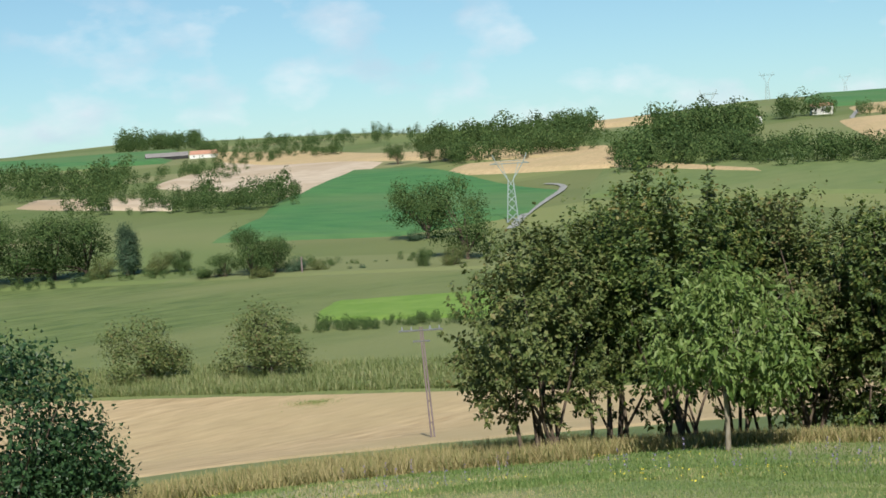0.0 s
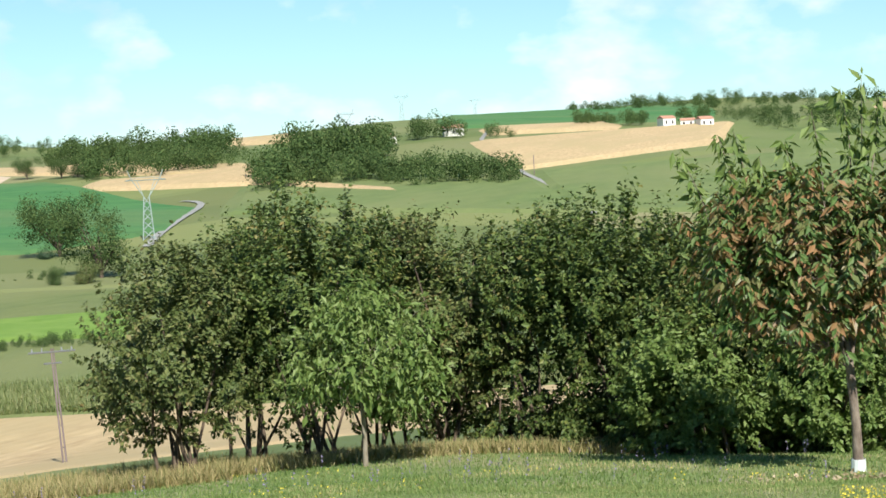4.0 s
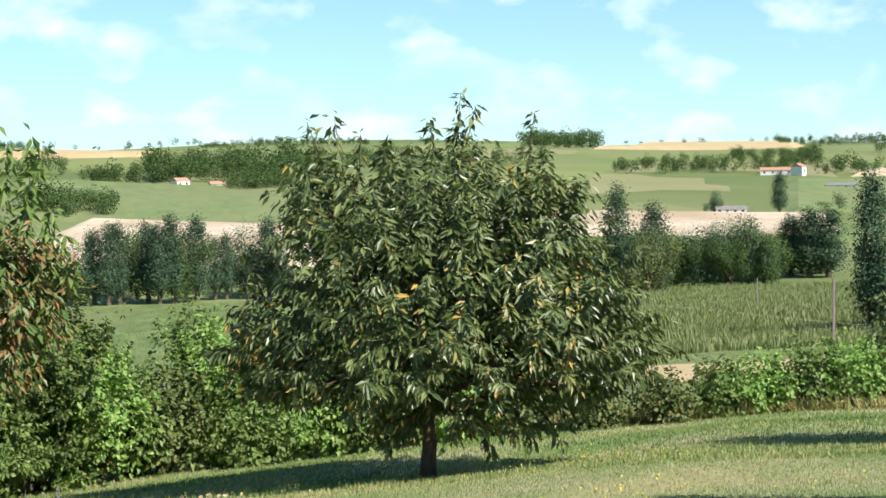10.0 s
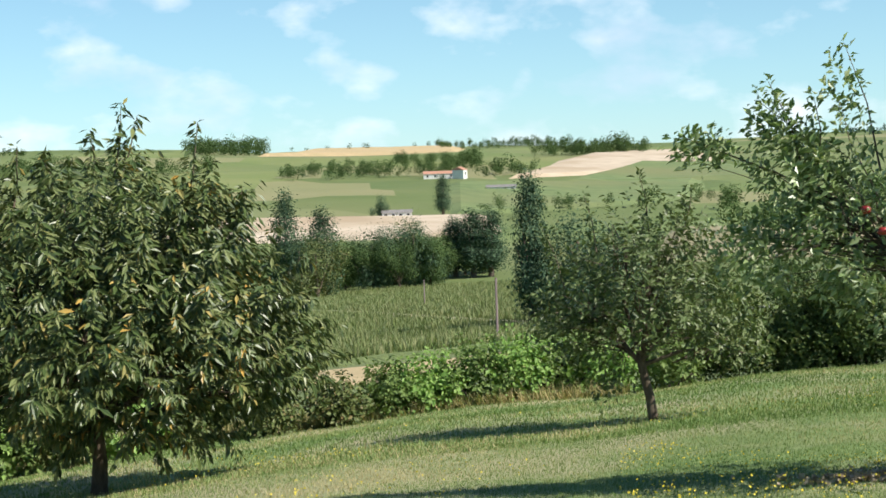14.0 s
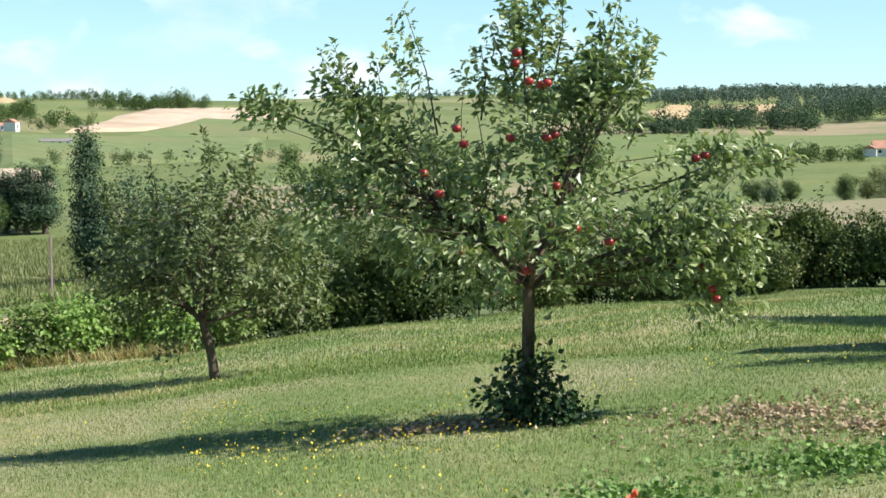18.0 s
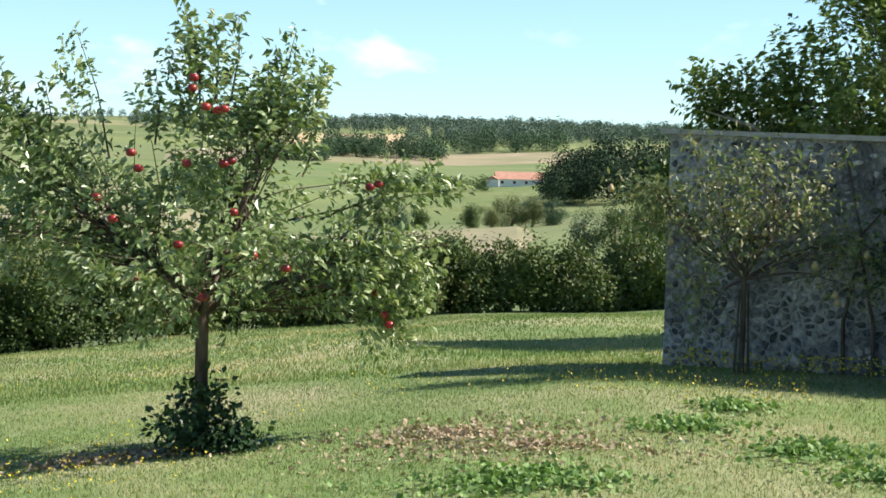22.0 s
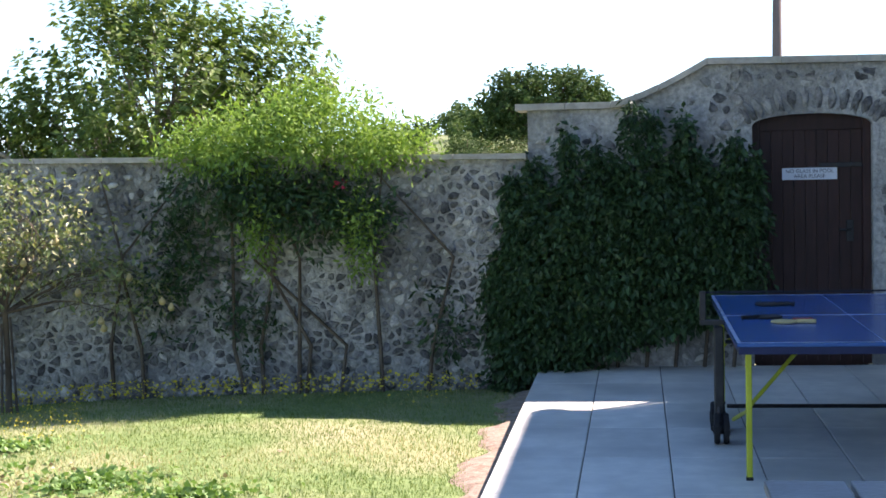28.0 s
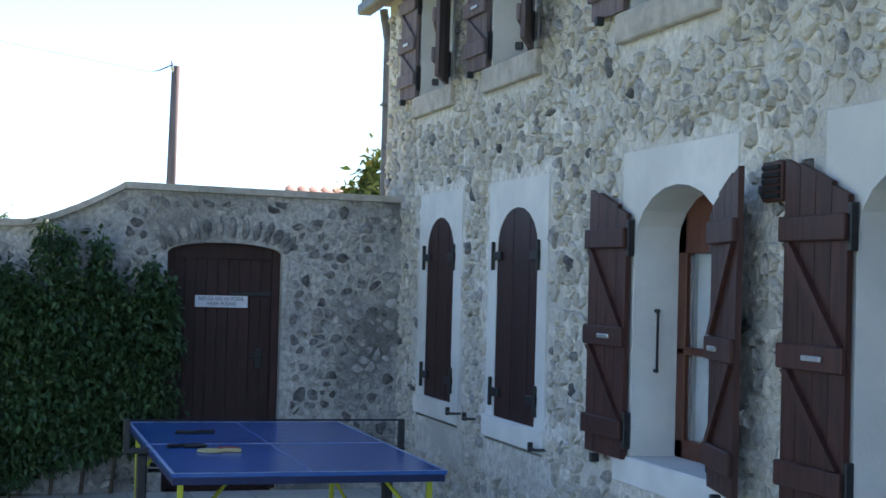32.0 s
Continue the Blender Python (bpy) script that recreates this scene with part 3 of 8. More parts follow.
# ---------- walls, terrace and house ----------
M_MORTAR = mat("old_lime_mortar", (0.27, 0.262, 0.245), (0.62, 0.6, 0.555), 22, bump=0.04, fine=30, c=(0.15, 0.147, 0.14), big=0.055, lo=0.3, hi=0.7)
M_MORTAR_PALE = mat("pale_lime_mortar", (0.44, 0.415, 0.355), (0.86, 0.83, 0.75), 20, bump=0.045, fine=24, c=(0.5, 0.475, 0.42), big=0.06, lo=0.3, hi=0.7)
M_GREYSTONE = mat("grey_rubble_stone", (0.15, 0.145, 0.135), (0.42, 0.4, 0.365), 26, rough=0.88, bump=0.02, fine=60, c=(0.48, 0.46, 0.42), big=0.3, per_object=0.3, island=0.3, lo=0.3, hi=0.75)
M_FLINT = mat("dark_rubble_stone", (0.045, 0.044, 0.045), (0.24, 0.23, 0.22), 28, rough=0.85, bump=0.025, fine=55, c=(0.3, 0.29, 0.27), big=0.3, per_object=0.4, island=0.4, lo=0.3, hi=0.78)
M_FIELDSTONE = mat("buff_field_stone", (0.36, 0.33, 0.27), (0.74, 0.69, 0.58), 20, rough=0.9, bump=0.03, fine=40, c=(0.62, 0.59, 0.52), big=0.25, per_object=0.14, island=0.14, lo=0.28, hi=0.7)
M_RENDER = mat("white_lime_render", (0.630, 0.630, 0.588), (0.738, 0.726, 0.672), 4, bump=0.003, fine=70, c=(0.540, 0.542, 0.504), big=0.3)
M_COPING = mat("weathered_coping", (0.34, 0.31, 0.26), (0.5, 0.46, 0.4), 9, bump=0.006, fine=50)
M_SLAB = mat("grey_concrete_slab", (0.62, 0.62, 0.55), (0.76, 0.75, 0.67), 7, rough=0.48, spec=0.5, bump=0.002, fine=80, c=(0.5, 0.505, 0.455), big=0.2, per_object=0.12, lo=0.3, hi=0.7)
M_JOINT = mat("dark_joint_sand", (0.05, 0.05, 0.045), (0.1, 0.1, 0.09), 20)
M_SHUTTER = mat("red_brown_stained_wood", (0.04, 0.016, 0.013), (0.08, 0.03, 0.023), 6, rough=0.55, bump=0.002, fine=60, stretch=(4, 4, 0.5), per_object=0.15)
M_SHUTTER_OLD = mat("faded_brown_wood", (0.13, 0.095, 0.095), (0.2, 0.155, 0.155), 6, rough=0.8, bump=0.002, fine=60, stretch=(4, 4, 0.5), per_object=0.15)
M_DOOR = mat("dark_stained_door_wood", (0.028, 0.012, 0.011), (0.05, 0.021, 0.019), 6, rough=0.55, bump=0.002, fine=60, stretch=(4, 4, 0.5), per_object=0.15)
M_FRAME = mat("varnished_window_wood", (0.075, 0.022, 0.013), (0.115, 0.036, 0.02), 6, rough=0.4, stretch=(3, 3, 0.4))
M_IRON = mat("black_iron", (0.015, 0.015, 0.017), (0.03, 0.03, 0.03), 20, rough=0.5, spec=0.4)
M_STEEL = mat("galvanised_steel", (0.45, 0.45, 0.45), (0.6, 0.6, 0.6), 20, rough=0.4, metal=0.8)
M_SIGN = mat("white_sign_plate", (0.62, 0.66, 0.72), (0.68, 0.72, 0.78), 8, rough=0.5)
M_INK = mat("dark_sign_lettering", (0.03, 0.04, 0.07), (0.05, 0.06, 0.09), 8)
M_TILE = mat("clay_roof_tile", (0.2, 0.13, 0.1), (0.34, 0.24, 0.19), 10, per_object=0.2, bump=0.01, fine=40)
M_ZINC = mat("grey_zinc", (0.1, 0.1, 0.1), (0.16, 0.16, 0.16), 8, rough=0.5, metal=0.3)
M_DARK = mat("dark_room", (0.012, 0.012, 0.012), (0.02, 0.02, 0.02), 2)
M_LACE = mat("white_lace_curtain", (0.6, 0.62, 0.64), (0.75, 0.76, 0.78), 30, bump=0.004, fine=80)
M_GLASS = bpy.data.materials.new("window_glass")
M_GLASS.use_nodes = True
_g = M_GLASS.node_tree.nodes["Principled BSDF"]
_g.inputs["Base Color"].default_value, _g.inputs["Roughness"].default_value = (0.9, 0.95, 0.95, 1), 0.03
_g.inputs["Transmission Weight"].default_value, _g.inputs["IOR"].default_value = 0.9, 1.45

GATE_Y, FACADE_X, EAVE = 12.46, 2.88, 4.36
WALL_A, WALL_B = Vector((-6.51, 12.46, 0)), Vector((-1.0, 12.45, 0))
TERRACE_X = -0.93


def prism(bm, outline, place, depth):
    """A flat outline pushed out to a solid. place turns (u, v, w) into the world, w from 0 to depth."""
    a = [bm.verts.new(place(u, v, 0.0)) for u, v in outline]
    b = [bm.verts.new(place(u, v, depth)) for u, v in outline]
    bm.faces.new(a)
    bm.faces.new(list(reversed(b)))
    n = len(a)
    for i in range(n):
        bm.faces.new((a[i], b[i], b[(i + 1) % n], a[(i + 1) % n]))
    bmesh.ops.recalc_face_normals(bm, faces=bm.faces)
    return bm


def front(u, v, w):
    """House front: u along the wall (y), v up, w out of the wall towards the lawn."""
    return Vector((FACADE_X - w, u, v))


def gate(u, v, w):
    return Vector((u, GATE_Y - w, v))


_wd = (WALL_B - WALL_A).normalized()
_wn = Vector((_wd.y, -_wd.x, 0))


def garden(u, v, w):
    return WALL_A + _wd * u + _wn * w + Vector((0, 0, v))


WALL_LEN = (WALL_B - WALL_A).length


def gate_top(x):
    """The gate wall's outline: low, then an S curve up to the peak, then level."""
    if x < -0.3:
        return 2.17
    if x < 0.5:
        k = (x + 0.3) / 0.8
        return 2.17 + 0.34 * (k ** 1.35)
    return 2.51 - 0.012 * (x - 0.5)


# gate wall with its arched opening
DOOR = (0.86, 1.83, 2.0, 2.09)


def arch(u0, u1, v0, spring, top, n=10):
    """Outline of an arched opening from its left foot round to its right foot."""
    mid, half, rise = (u0 + u1) / 2, (u1 - u0) / 2, top - spring
    return [(u0, v0)] + [(mid - half * math.cos(math.pi * k / n), spring + rise * math.sin(math.pi * k / n)) for k in range(n + 1)] + [(u1, v0)]


bm = bmesh.new()
xs = [-1.0, -0.7, -0.3] + [-0.3 + 0.1 * k for k in range(1, 8)] + [0.5, 0.7]
prism(bm, [(-1.0, -0.4)] + [(x, gate_top(x)) for x in xs] + [(DOOR[0], gate_top(DOOR[0])), (DOOR[0], -0.4)], gate, -0.4)
hole = arch(DOOR[0], DOOR[1], -0.4, DOOR[2], DOOR[3])[1:-1]
prism(bm, [(DOOR[0], gate_top(DOOR[0])), *hole, (DOOR[1], gate_top(DOOR[1]))], gate, -0.4)
prism(bm, [(DOOR[1], -0.4), (DOOR[1], gate_top(DOOR[1])), (FACADE_X, gate_top(2.9)), (FACADE_X, -0.4)], gate, -0.4)
wall_gate = tagged(part("wall_north", bm, M_MORTAR), "rubble stone gate wall with curved coping", "wall", kind="structure")

bm = bmesh.new()
prism(bm, [(0, -1.1), (0, 1.835), (WALL_LEN, 1.765), (WALL_LEN, -0.5)], garden, -0.4)
wall_garden = tagged(part("wall_west", bm, M_MORTAR), "long rubble stone garden wall", "wall", kind="structure")

# copings in lengths
coping_gate = tagged(new("coping_gate"), "pale coping along the gate wall", "coping", kind="structure")
edges = [-1.1, -0.68, -0.3, 0.1, 0.5, 1.1, 1.7, 2.3, 2.87]
for a, b in zip(edges, edges[1:]):
    bm = bmesh.new()
    n = 4
    low = [(a + (b - a - 0.004) * k / n, gate_top(a + (b - a) * k / n) + 0.002) for k in range(n + 1)]
    prism(bm, low + [(x, z + 0.055) for x, z in reversed(low)], lambda u, v, w: gate(u, v, 0.06 - w), 0.52)
    part("coping_stone", bm, M_COPING, coping_gate)
coping_wall = tagged(new("coping_wall"), "pale coping along the garden wall", "coping", kind="structure")
for k in range(9):
    a, b = -0.07 + k * (WALL_LEN + 0.06) / 9, -0.07 + (k + 1) * (WALL_LEN + 0.06) / 9 - 0.005
    bm = bmesh.new()
    za, zb = 1.838 - 0.0127 * a, 1.838 - 0.0127 * b
    prism(bm, [(a, za), (b, zb), (b, zb + 0.047), (a, za + 0.047)], lambda u, v, w: garden(u, v, 0.07 - w), 0.54)
    part("coping_stone", bm, M_COPING, coping_wall)

# ---------- house front with its openings ----------
# name: opening u0, u1, v0, spring, top; white surround u0, u1, v0, v1
OPENINGS = {
    "near": (4.3, 5.31, 0.88, 2.05, 2.35, 4.05, 5.56, 0.86, 2.58),
    "open": (6.5, 7.5, 0.88, 2.05, 2.35, 6.34, 7.68, 0.86, 2.56),
    "shut_wide": (9.03, 9.85, 0.88, 2.05, 2.33, 8.85, 10.03, 0.70, 2.52),
    "shut_narrow": (10.88, 11.62, 0.88, 2.05, 2.32, 10.68, 11.84, 0.70, 2.52),
    "upper_near": (6.72, 7.62, 3.36, 4.2, 4.3, 6.64, 7.7, 3.34, 4.36),
    "upper_mid": (9.2, 10.06, 3.36, 4.2, 4.3, 9.14, 10.12, 3.34, 4.36),
    "upper_far": (11.1, 11.95, 3.36, 4.2, 4.3, 11.04, 12.01, 3.34, 4.36),
}
cuts = sorted(OPENINGS.values(), key=lambda o: o[5])
bm = bmesh.new()
for v0, v1, row in ((-0.3, 2.9, [o for o in cuts if o[8] < 3]), (2.9, EAVE, [o for o in cuts if o[8] > 3])):
    u = -4.0
    for o in row:
        box(bm, (FACADE_X, u, v0), (FACADE_X + 0.5, o[5], v1))
        box(bm, (FACADE_X, o[5], v0), (FACADE_X + 0.5, o[6], o[7]))
        box(bm, (FACADE_X, o[5], o[8]), (FACADE_X + 0.5, o[6], v1))
        u = o[6]
    box(bm, (FACADE_X, u, v0), (FACADE_X + 0.5, 13.08, v1))
bmesh.ops.remove_doubles(bm, verts=bm.verts, dist=0.0005)
wall_front = tagged(part("wall_east", bm, M_MORTAR_PALE), "rubble stone house front with white surrounds", "wall", kind="structure")
bm = bmesh.new()
box(bm, (FACADE_X + 0.5, 12.6, -0.3), (9.5, 13.08, EAVE))
box(bm, (9.1, -4.0, -0.3), (9.5, 12.6, EAVE))
box(bm, (FACADE_X + 0.5, -4.0, -0.3), (9.1, -3.6, EAVE))
tagged(part("wall_back", bm, M_MORTAR_PALE), "stone end walls of the house", "wall", kind="structure")
# added wall; the darkness of the room is put into its near-black colour
bm = bmesh.new()
box(bm, (FACADE_X + 1.6, -3.6, -0.3), (FACADE_X + 1.7, 12.6, EAVE))
tagged(part("wall_inside", bm, M_DARK), "near-black inner wall standing in for the unlit room", "wall", kind="structure")
# hipped roof with overhanging eave
bm = bmesh.new()
e = [Vector(p) for p in ((FACADE_X - 0.22, -4.3, EAVE), (9.8, -4.3, EAVE), (9.8, 13.32, EAVE), (FACADE_X - 0.22, 13.32, EAVE))]
r0, r1 = Vector((6.2, -1.0, EAVE + 1.5)), Vector((6.2, 10.0, EAVE + 1.5))
lo = [bm.verts.new(p) for p in e]
hi = [bm.verts.new(p + Vector((0, 0, 0.1))) for p in e]
t0, t1 = bm.verts.new(r0), bm.verts.new(r1)
bm.faces.new(list(reversed(lo)))
for k in range(4):
    bm.faces.new((lo[k], lo[(k + 1) % 4], hi[(k + 1) % 4], hi[k]))
bm.faces.new((hi[0], hi[1], t0))
bm.faces.new((hi[1], hi[2], t1, t0))
bm.faces.new((hi[2], hi[3], t1))
bm.faces.new((hi[3], hi[0], t0, t1))
tagged(part("house_roof", bm, M_TILE), "hipped clay tile roof of the house", "roof", kind="structure")

gutter = thing("gutter", (FACADE_X - 0.12, 13.2, EAVE), "grey zinc gutter with downpipe at the house corner", "gutter")
bm = bmesh.new()
box(bm, (-0.14, -17, -0.1), (0.0, 0.12, 0.0), 0.015)
part("trough", bm, M_ZINC, gutter)
part("downpipe", tube_mesh("downpipe", [([(0.07, -0.05, -0.06), (0.12, -0.06, -0.35), (0.12, -0.06, -2.4), (0.12, -0.06, -4.4)], [0.04] * 4)], M_ZINC, 8), None, gutter)
for z in (-0.95, -1.9):
    bm = bmesh.new()
    box(bm, (0.07, -0.11, z), (0.17, -0.01, z + 0.025))
    part("pipe_clip", bm, M_ZINC, gutter)

for k, (nm, o) in enumerate(OPENINGS.items()):
    u0, u1, v0, spring, top, s0, s1, s2, s3 = o
    win = tagged(new("window_%d" % (k + 1)), "arched window in a white render surround", "window", kind="structure")
    bm = bmesh.new()
    inner = arch(u0, u1, v0, spring, top)
    outer = [(s0, s2)] + [(s0, spring)] + [(s0 + (s1 - s0) * i / 8, s3) for i in range(9)] + [(s1, spring), (s1, s2)]
    inner = [inner[0], inner[1]] + inner[2:-2] + [inner[-2], inner[-1]]
    outer = outer[:len(inner)] if len(outer) >= len(inner) else outer
    n = min(len(inner), len(outer))
    ia = [bm.verts.new(front(u, v, 0.012)) for u, v in inner[:n]]
    ib = [bm.verts.new(front(u, v, -0.42)) for u, v in inner[:n]]
    oa = [bm.verts.new(front(u, v, 0.012)) for u, v in outer[:n]]
    ob_ = [bm.verts.new(front(u, v, -0.02)) for u, v in outer[:n]]
    for i in range(n - 1):
        bm.faces.new((ia[i], ia[i + 1], oa[i + 1], oa[i]))
        bm.faces.new((ib[i], ib[i + 1], ia[i + 1], ia[i]))
        bm.faces.new((oa[i], oa[i + 1], ob_[i + 1], ob_[i]))
    bmesh.ops.recalc_face_normals(bm, faces=bm.faces)
    part("surround", bm, M_RENDER, win, "smooth white render surround")
    bm = bmesh.new()
    low, out = (0.15, 0.035) if k < 4 else (0.17, 0.05)
    box(bm, (FACADE_X - out, s0 - (0.02 if k < 4 else 0.08), v0 - low - 0.004), (FACADE_X + 0.42, s1 + (0.02 if k < 4 else 0.08), v0 - 0.001), 0.008)
    part("window_sill", bm, M_RENDER if k < 4 else M_COPING, win, "pale stone sill")
    if nm in ("near", "open", "upper_near", "upper_mid", "upper_far"):
        fr = 0.1
        for tag, a, b, c, d in (("window_frame", u0, u0 + fr, v0, top), ("window_frame", u1 - fr, u1, v0, top), ("window_frame", u0, u1, v0, v0 + fr), ("window_frame", (u0 + u1) / 2 - 0.05, (u0 + u1) / 2 + 0.05, v0, top), ("window_frame", u0, u1, spring - 0.05, top), ("glazing_bar", u0, u1, (v0 + spring) / 2 - 0.02, (v0 + spring) / 2 + 0.02)):
            bm = bmesh.new()
            box(bm, (FACADE_X + 0.25, a, c), (FACADE_X + 0.31, b, d), 0.006)
            part(tag, bm, M_FRAME if k < 2 else M_SHUTTER_OLD, win, "varnished wooden frame" if k < 2 else "")
        for a, b in ((u0 + fr, (u0 + u1) / 2 - 0.05), ((u0 + u1) / 2 + 0.05, u1 - fr)):
            bm = bmesh.new()
            box(bm, (FACADE_X + 0.275, a, v0 + fr), (FACADE_X + 0.283, b, spring - 0.05))
            pane = part("pane", bm, M_GLASS, win)
            pane.visible_shadow = False
            bm = bmesh.new()
            m = 14
            for i in range(m):
                for vv in ((v0 + fr, spring - 0.05),):
                    ua, ub = a + (b - a) * i / m, a + (b - a) * (i + 1) / m
                    w = 0.012 if i % 2 else 0.0
                    q = [bm.verts.new(p) for p in ((FACADE_X + 0.33 + w, ua, vv[0]), (FACADE_X + 0.342 - w, ub, vv[0]), (FACADE_X + 0.342 - w, ub, vv[1]), (FACADE_X + 0.33 + w, ua, vv[1]))]
                    bm.faces.new(q)
            if k < 2:
                part("curtain", bm, M_LACE, win, "white lace curtain")
            else:
                bm.free()


def shutter(u_hinge, side, v0, top_out, top_in, wide, swing, material, name="shutter", closed=False, label=""):
    """A ledged and braced shutter. side: +1 opens towards +y, swing: degrees short of flat on the wall."""
    ob = thing(name, Matrix.Translation(front(u_hinge, v0, 0.03)) @ Matrix.Rotation(radians(90 + side * swing), 4, "Z"), label, "shutter")
    # local: x runs away from the hinge along the wall, y out of the wall, z up
    s = float(side)
    planks = 4
    pw = wide / planks
    for i in range(planks):
        bm = bmesh.new()
        a, b = i * pw + 0.002, (i + 1) * pw - 0.002
        za = top_in + (top_out - top_in) * (a / wide)
        zb = top_in + (top_out - top_in) * (b / wide)
        bow = 0.03 * math.sin(math.pi * (i + 0.5) / planks)
        lo_, hi_ = [(a, 0.0), (b, 0.0)], [(b, zb - v0 + bow), (a, za - v0 + bow)]
        prism(bm, lo_ + hi_, lambda u, v, w: Vector((s * u, w, v)), 0.028)
        part("plank", bm, material, ob)
    h = min(top_in, top_out) - v0
    ledges = []
    for z in (0.16, h * 0.5, h - 0.12):
        bm = bmesh.new()
        box(bm, (min(0, s * (wide - 0.0)) - 0.01, 0.029, z - 0.055), (max(0, s * wide) + 0.01, 0.056, z + 0.055), 0.006)
        ledges.append(part("batten", bm, material, ob))
    for za, zb in ((0.22, h * 0.5 - 0.06), (h * 0.5 + 0.06, h - 0.18)):
        bm = bmesh.new()
        prism(bm, [(0.02, za), (0.08, za), (wide - 0.02, zb), (wide - 0.08, zb)], lambda u, v, w: Vector((s * u, 0.029 + w, v)), 0.024)
        part("brace", bm, material, ob)
    for z, ledge in ((0.16, ledges[0]), (h - 0.12, ledges[2])):
        bm = bmesh.new()
        box(bm, (min(0, -s * 0.024), -0.01, z - 0.1), (max(0, -s * 0.024) + 0.004, 0.03, z + 0.1), 0.004)
        part("hinge", bm, M_IRON, ledge, "black iron hinge")
    bm = bmesh.new()
    box(bm, (min(s * wide * 0.25, s * wide * 0.55), 0.057, h * 0.5 - 0.012), (max(s * wide * 0.25, s * wide * 0.55), 0.072, h * 0.5 + 0.012), 0.004)
    part("latch", bm, M_STEEL, ledges[1], "grey metal latch")
    bm = bmesh.new()
    box(bm, (s * wide * 0.6 - 0.02, 0.03, -0.05), (s * wide * 0.6 + 0.02, 0.08, 0.0), 0.005)
    part("holdback", bm, M_IRON, ob, "black iron holdback")
    return ob


RB = "red-brown wooden shutter folded open beside its window"
shutter(7.52, 1, 0.86, 2.36, 2.2, 0.52, 0.5, M_SHUTTER, label=RB)
shutter(6.5, -1, 0.86, 2.36, 2.2, 0.5, 14, M_SHUTTER, label="red-brown wooden shutter standing a little off the wall")
shutter(5.31, 1, 0.86, 2.38, 2.2, 0.5, 0.5, M_SHUTTER, label=RB)
shutter(4.27, -1, 0.86, 2.36, 2.2, 0.53, 4, M_SHUTTER, label=RB)
FB = "faded brown wooden shutter open at an upper window"
for u0, u1 in ((6.7, 7.64), (9.18, 10.08), (11.08, 11.97)):
    shutter(u1, 1, 3.36, 4.28, 4.28, 0.43, 2, M_SHUTTER_OLD, label=FB)
    shutter(u0, -1, 3.36, 4.28, 4.28, 0.5, 26, M_SHUTTER_OLD, label=FB)

# the two closed arched shutters
for u0, u1, top in ((9.03, 9.85, 2.33), (10.88, 11.62, 2.32)):
    ob = thing("closed_shutter", front(u0, 0.88, -0.03), "closed dark brown arched wooden shutter", "shutter")
    n = 5
    for i in range(n):
        a, b = (u1 - u0) * i / n + 0.002, (u1 - u0) * (i + 1) / n - 0.002
        outl = [(a, 0.0), (b, 0.0)]
        for j in range(5):
            u = b + (a - b) * j / 4
            t = max(-1, min(1, (u - (u1 - u0) / 2) / ((u1 - u0) / 2)))
            outl.append((u, 2.05 - 0.88 + (top - 2.05 - 0.006) * math.sqrt(max(0, 1 - t * t))))
        bm = bmesh.new()
        prism(bm, outl, lambda u, v, w: Vector((-w, u, v)), 0.036 + 0.002 * (i % 2))
        part("plank", bm, M_DOOR, ob)
    for z in (0.17, 1.12):
        for y in (-0.05, (u1 - u0) - 0.12):
            bm = bmesh.new()
            box(bm, (-0.062, y, z - 0.03), (-0.04, y + 0.17, z + 0.03), 0.004)
            part("hinge", bm, M_IRON, ob, "black iron strap hinge")
            bm = bmesh.new()
            box(bm, (-0.07, (y if y < 0 else y + 0.15), z - 0.1), (-0.045, (y + 0.02 if y < 0 else y + 0.17), z + 0.1), 0.004)
            part("hinge_plate", bm, M_IRON, ob)

for y, z in ((10.62, 0.82), (10.2, 0.82), (8.8, 0.76)):
    hook = thing("shutter_stay", front(y, z, 0.0), "small black iron shutter stay in the wall", "hook")
    part("arm", tube_mesh("arm", [([(0.02, 0, 0), (-0.08, 0, 0), (-0.08, 0.05, 0), (-0.08, 0.1, 0.005)], [0.01] * 4)], M_IRON, 6), None, hook)
    bm = bmesh.new()
    box(bm, (-0.095, 0.085, -0.02), (-0.065, 0.115, 0.04), 0.004)
    part("tongue", bm, M_IRON, hook)
vent = thing("wall_vent", front(5.95, 2.3, 0.0), "dark louvred vent box on the house front", "vent")
bm = bmesh.new()
box(bm, (-0.05, -0.09, -0.09), (0.01, 0.09, 0.09), 0.006)
part("housing", bm, M_SHUTTER, vent)
for k in range(5):
    bm = bmesh.new()
    box(bm, (-0.062, -0.075, -0.075 + k * 0.032), (-0.051, 0.075, -0.055 + k * 0.032))
    part("slat", bm, M_DARK, vent)
rod = thing("curtain_stay", front(7.499, 1.35, -0.12), "thin iron stay bar on the window reveal", "bar")
part("rod", tube_mesh("rod", [([(0, -0.03, 0.0), (0, -0.03, 0.33)], [0.008, 0.008])], M_IRON, 6), None, rod)
for z in (0.0, 0.33):
    part("bracket", tube_mesh("bracket", [([(0, 0.002, z), (0, -0.035, z)], [0.011, 0.011])], M_IRON, 6), None, rod)

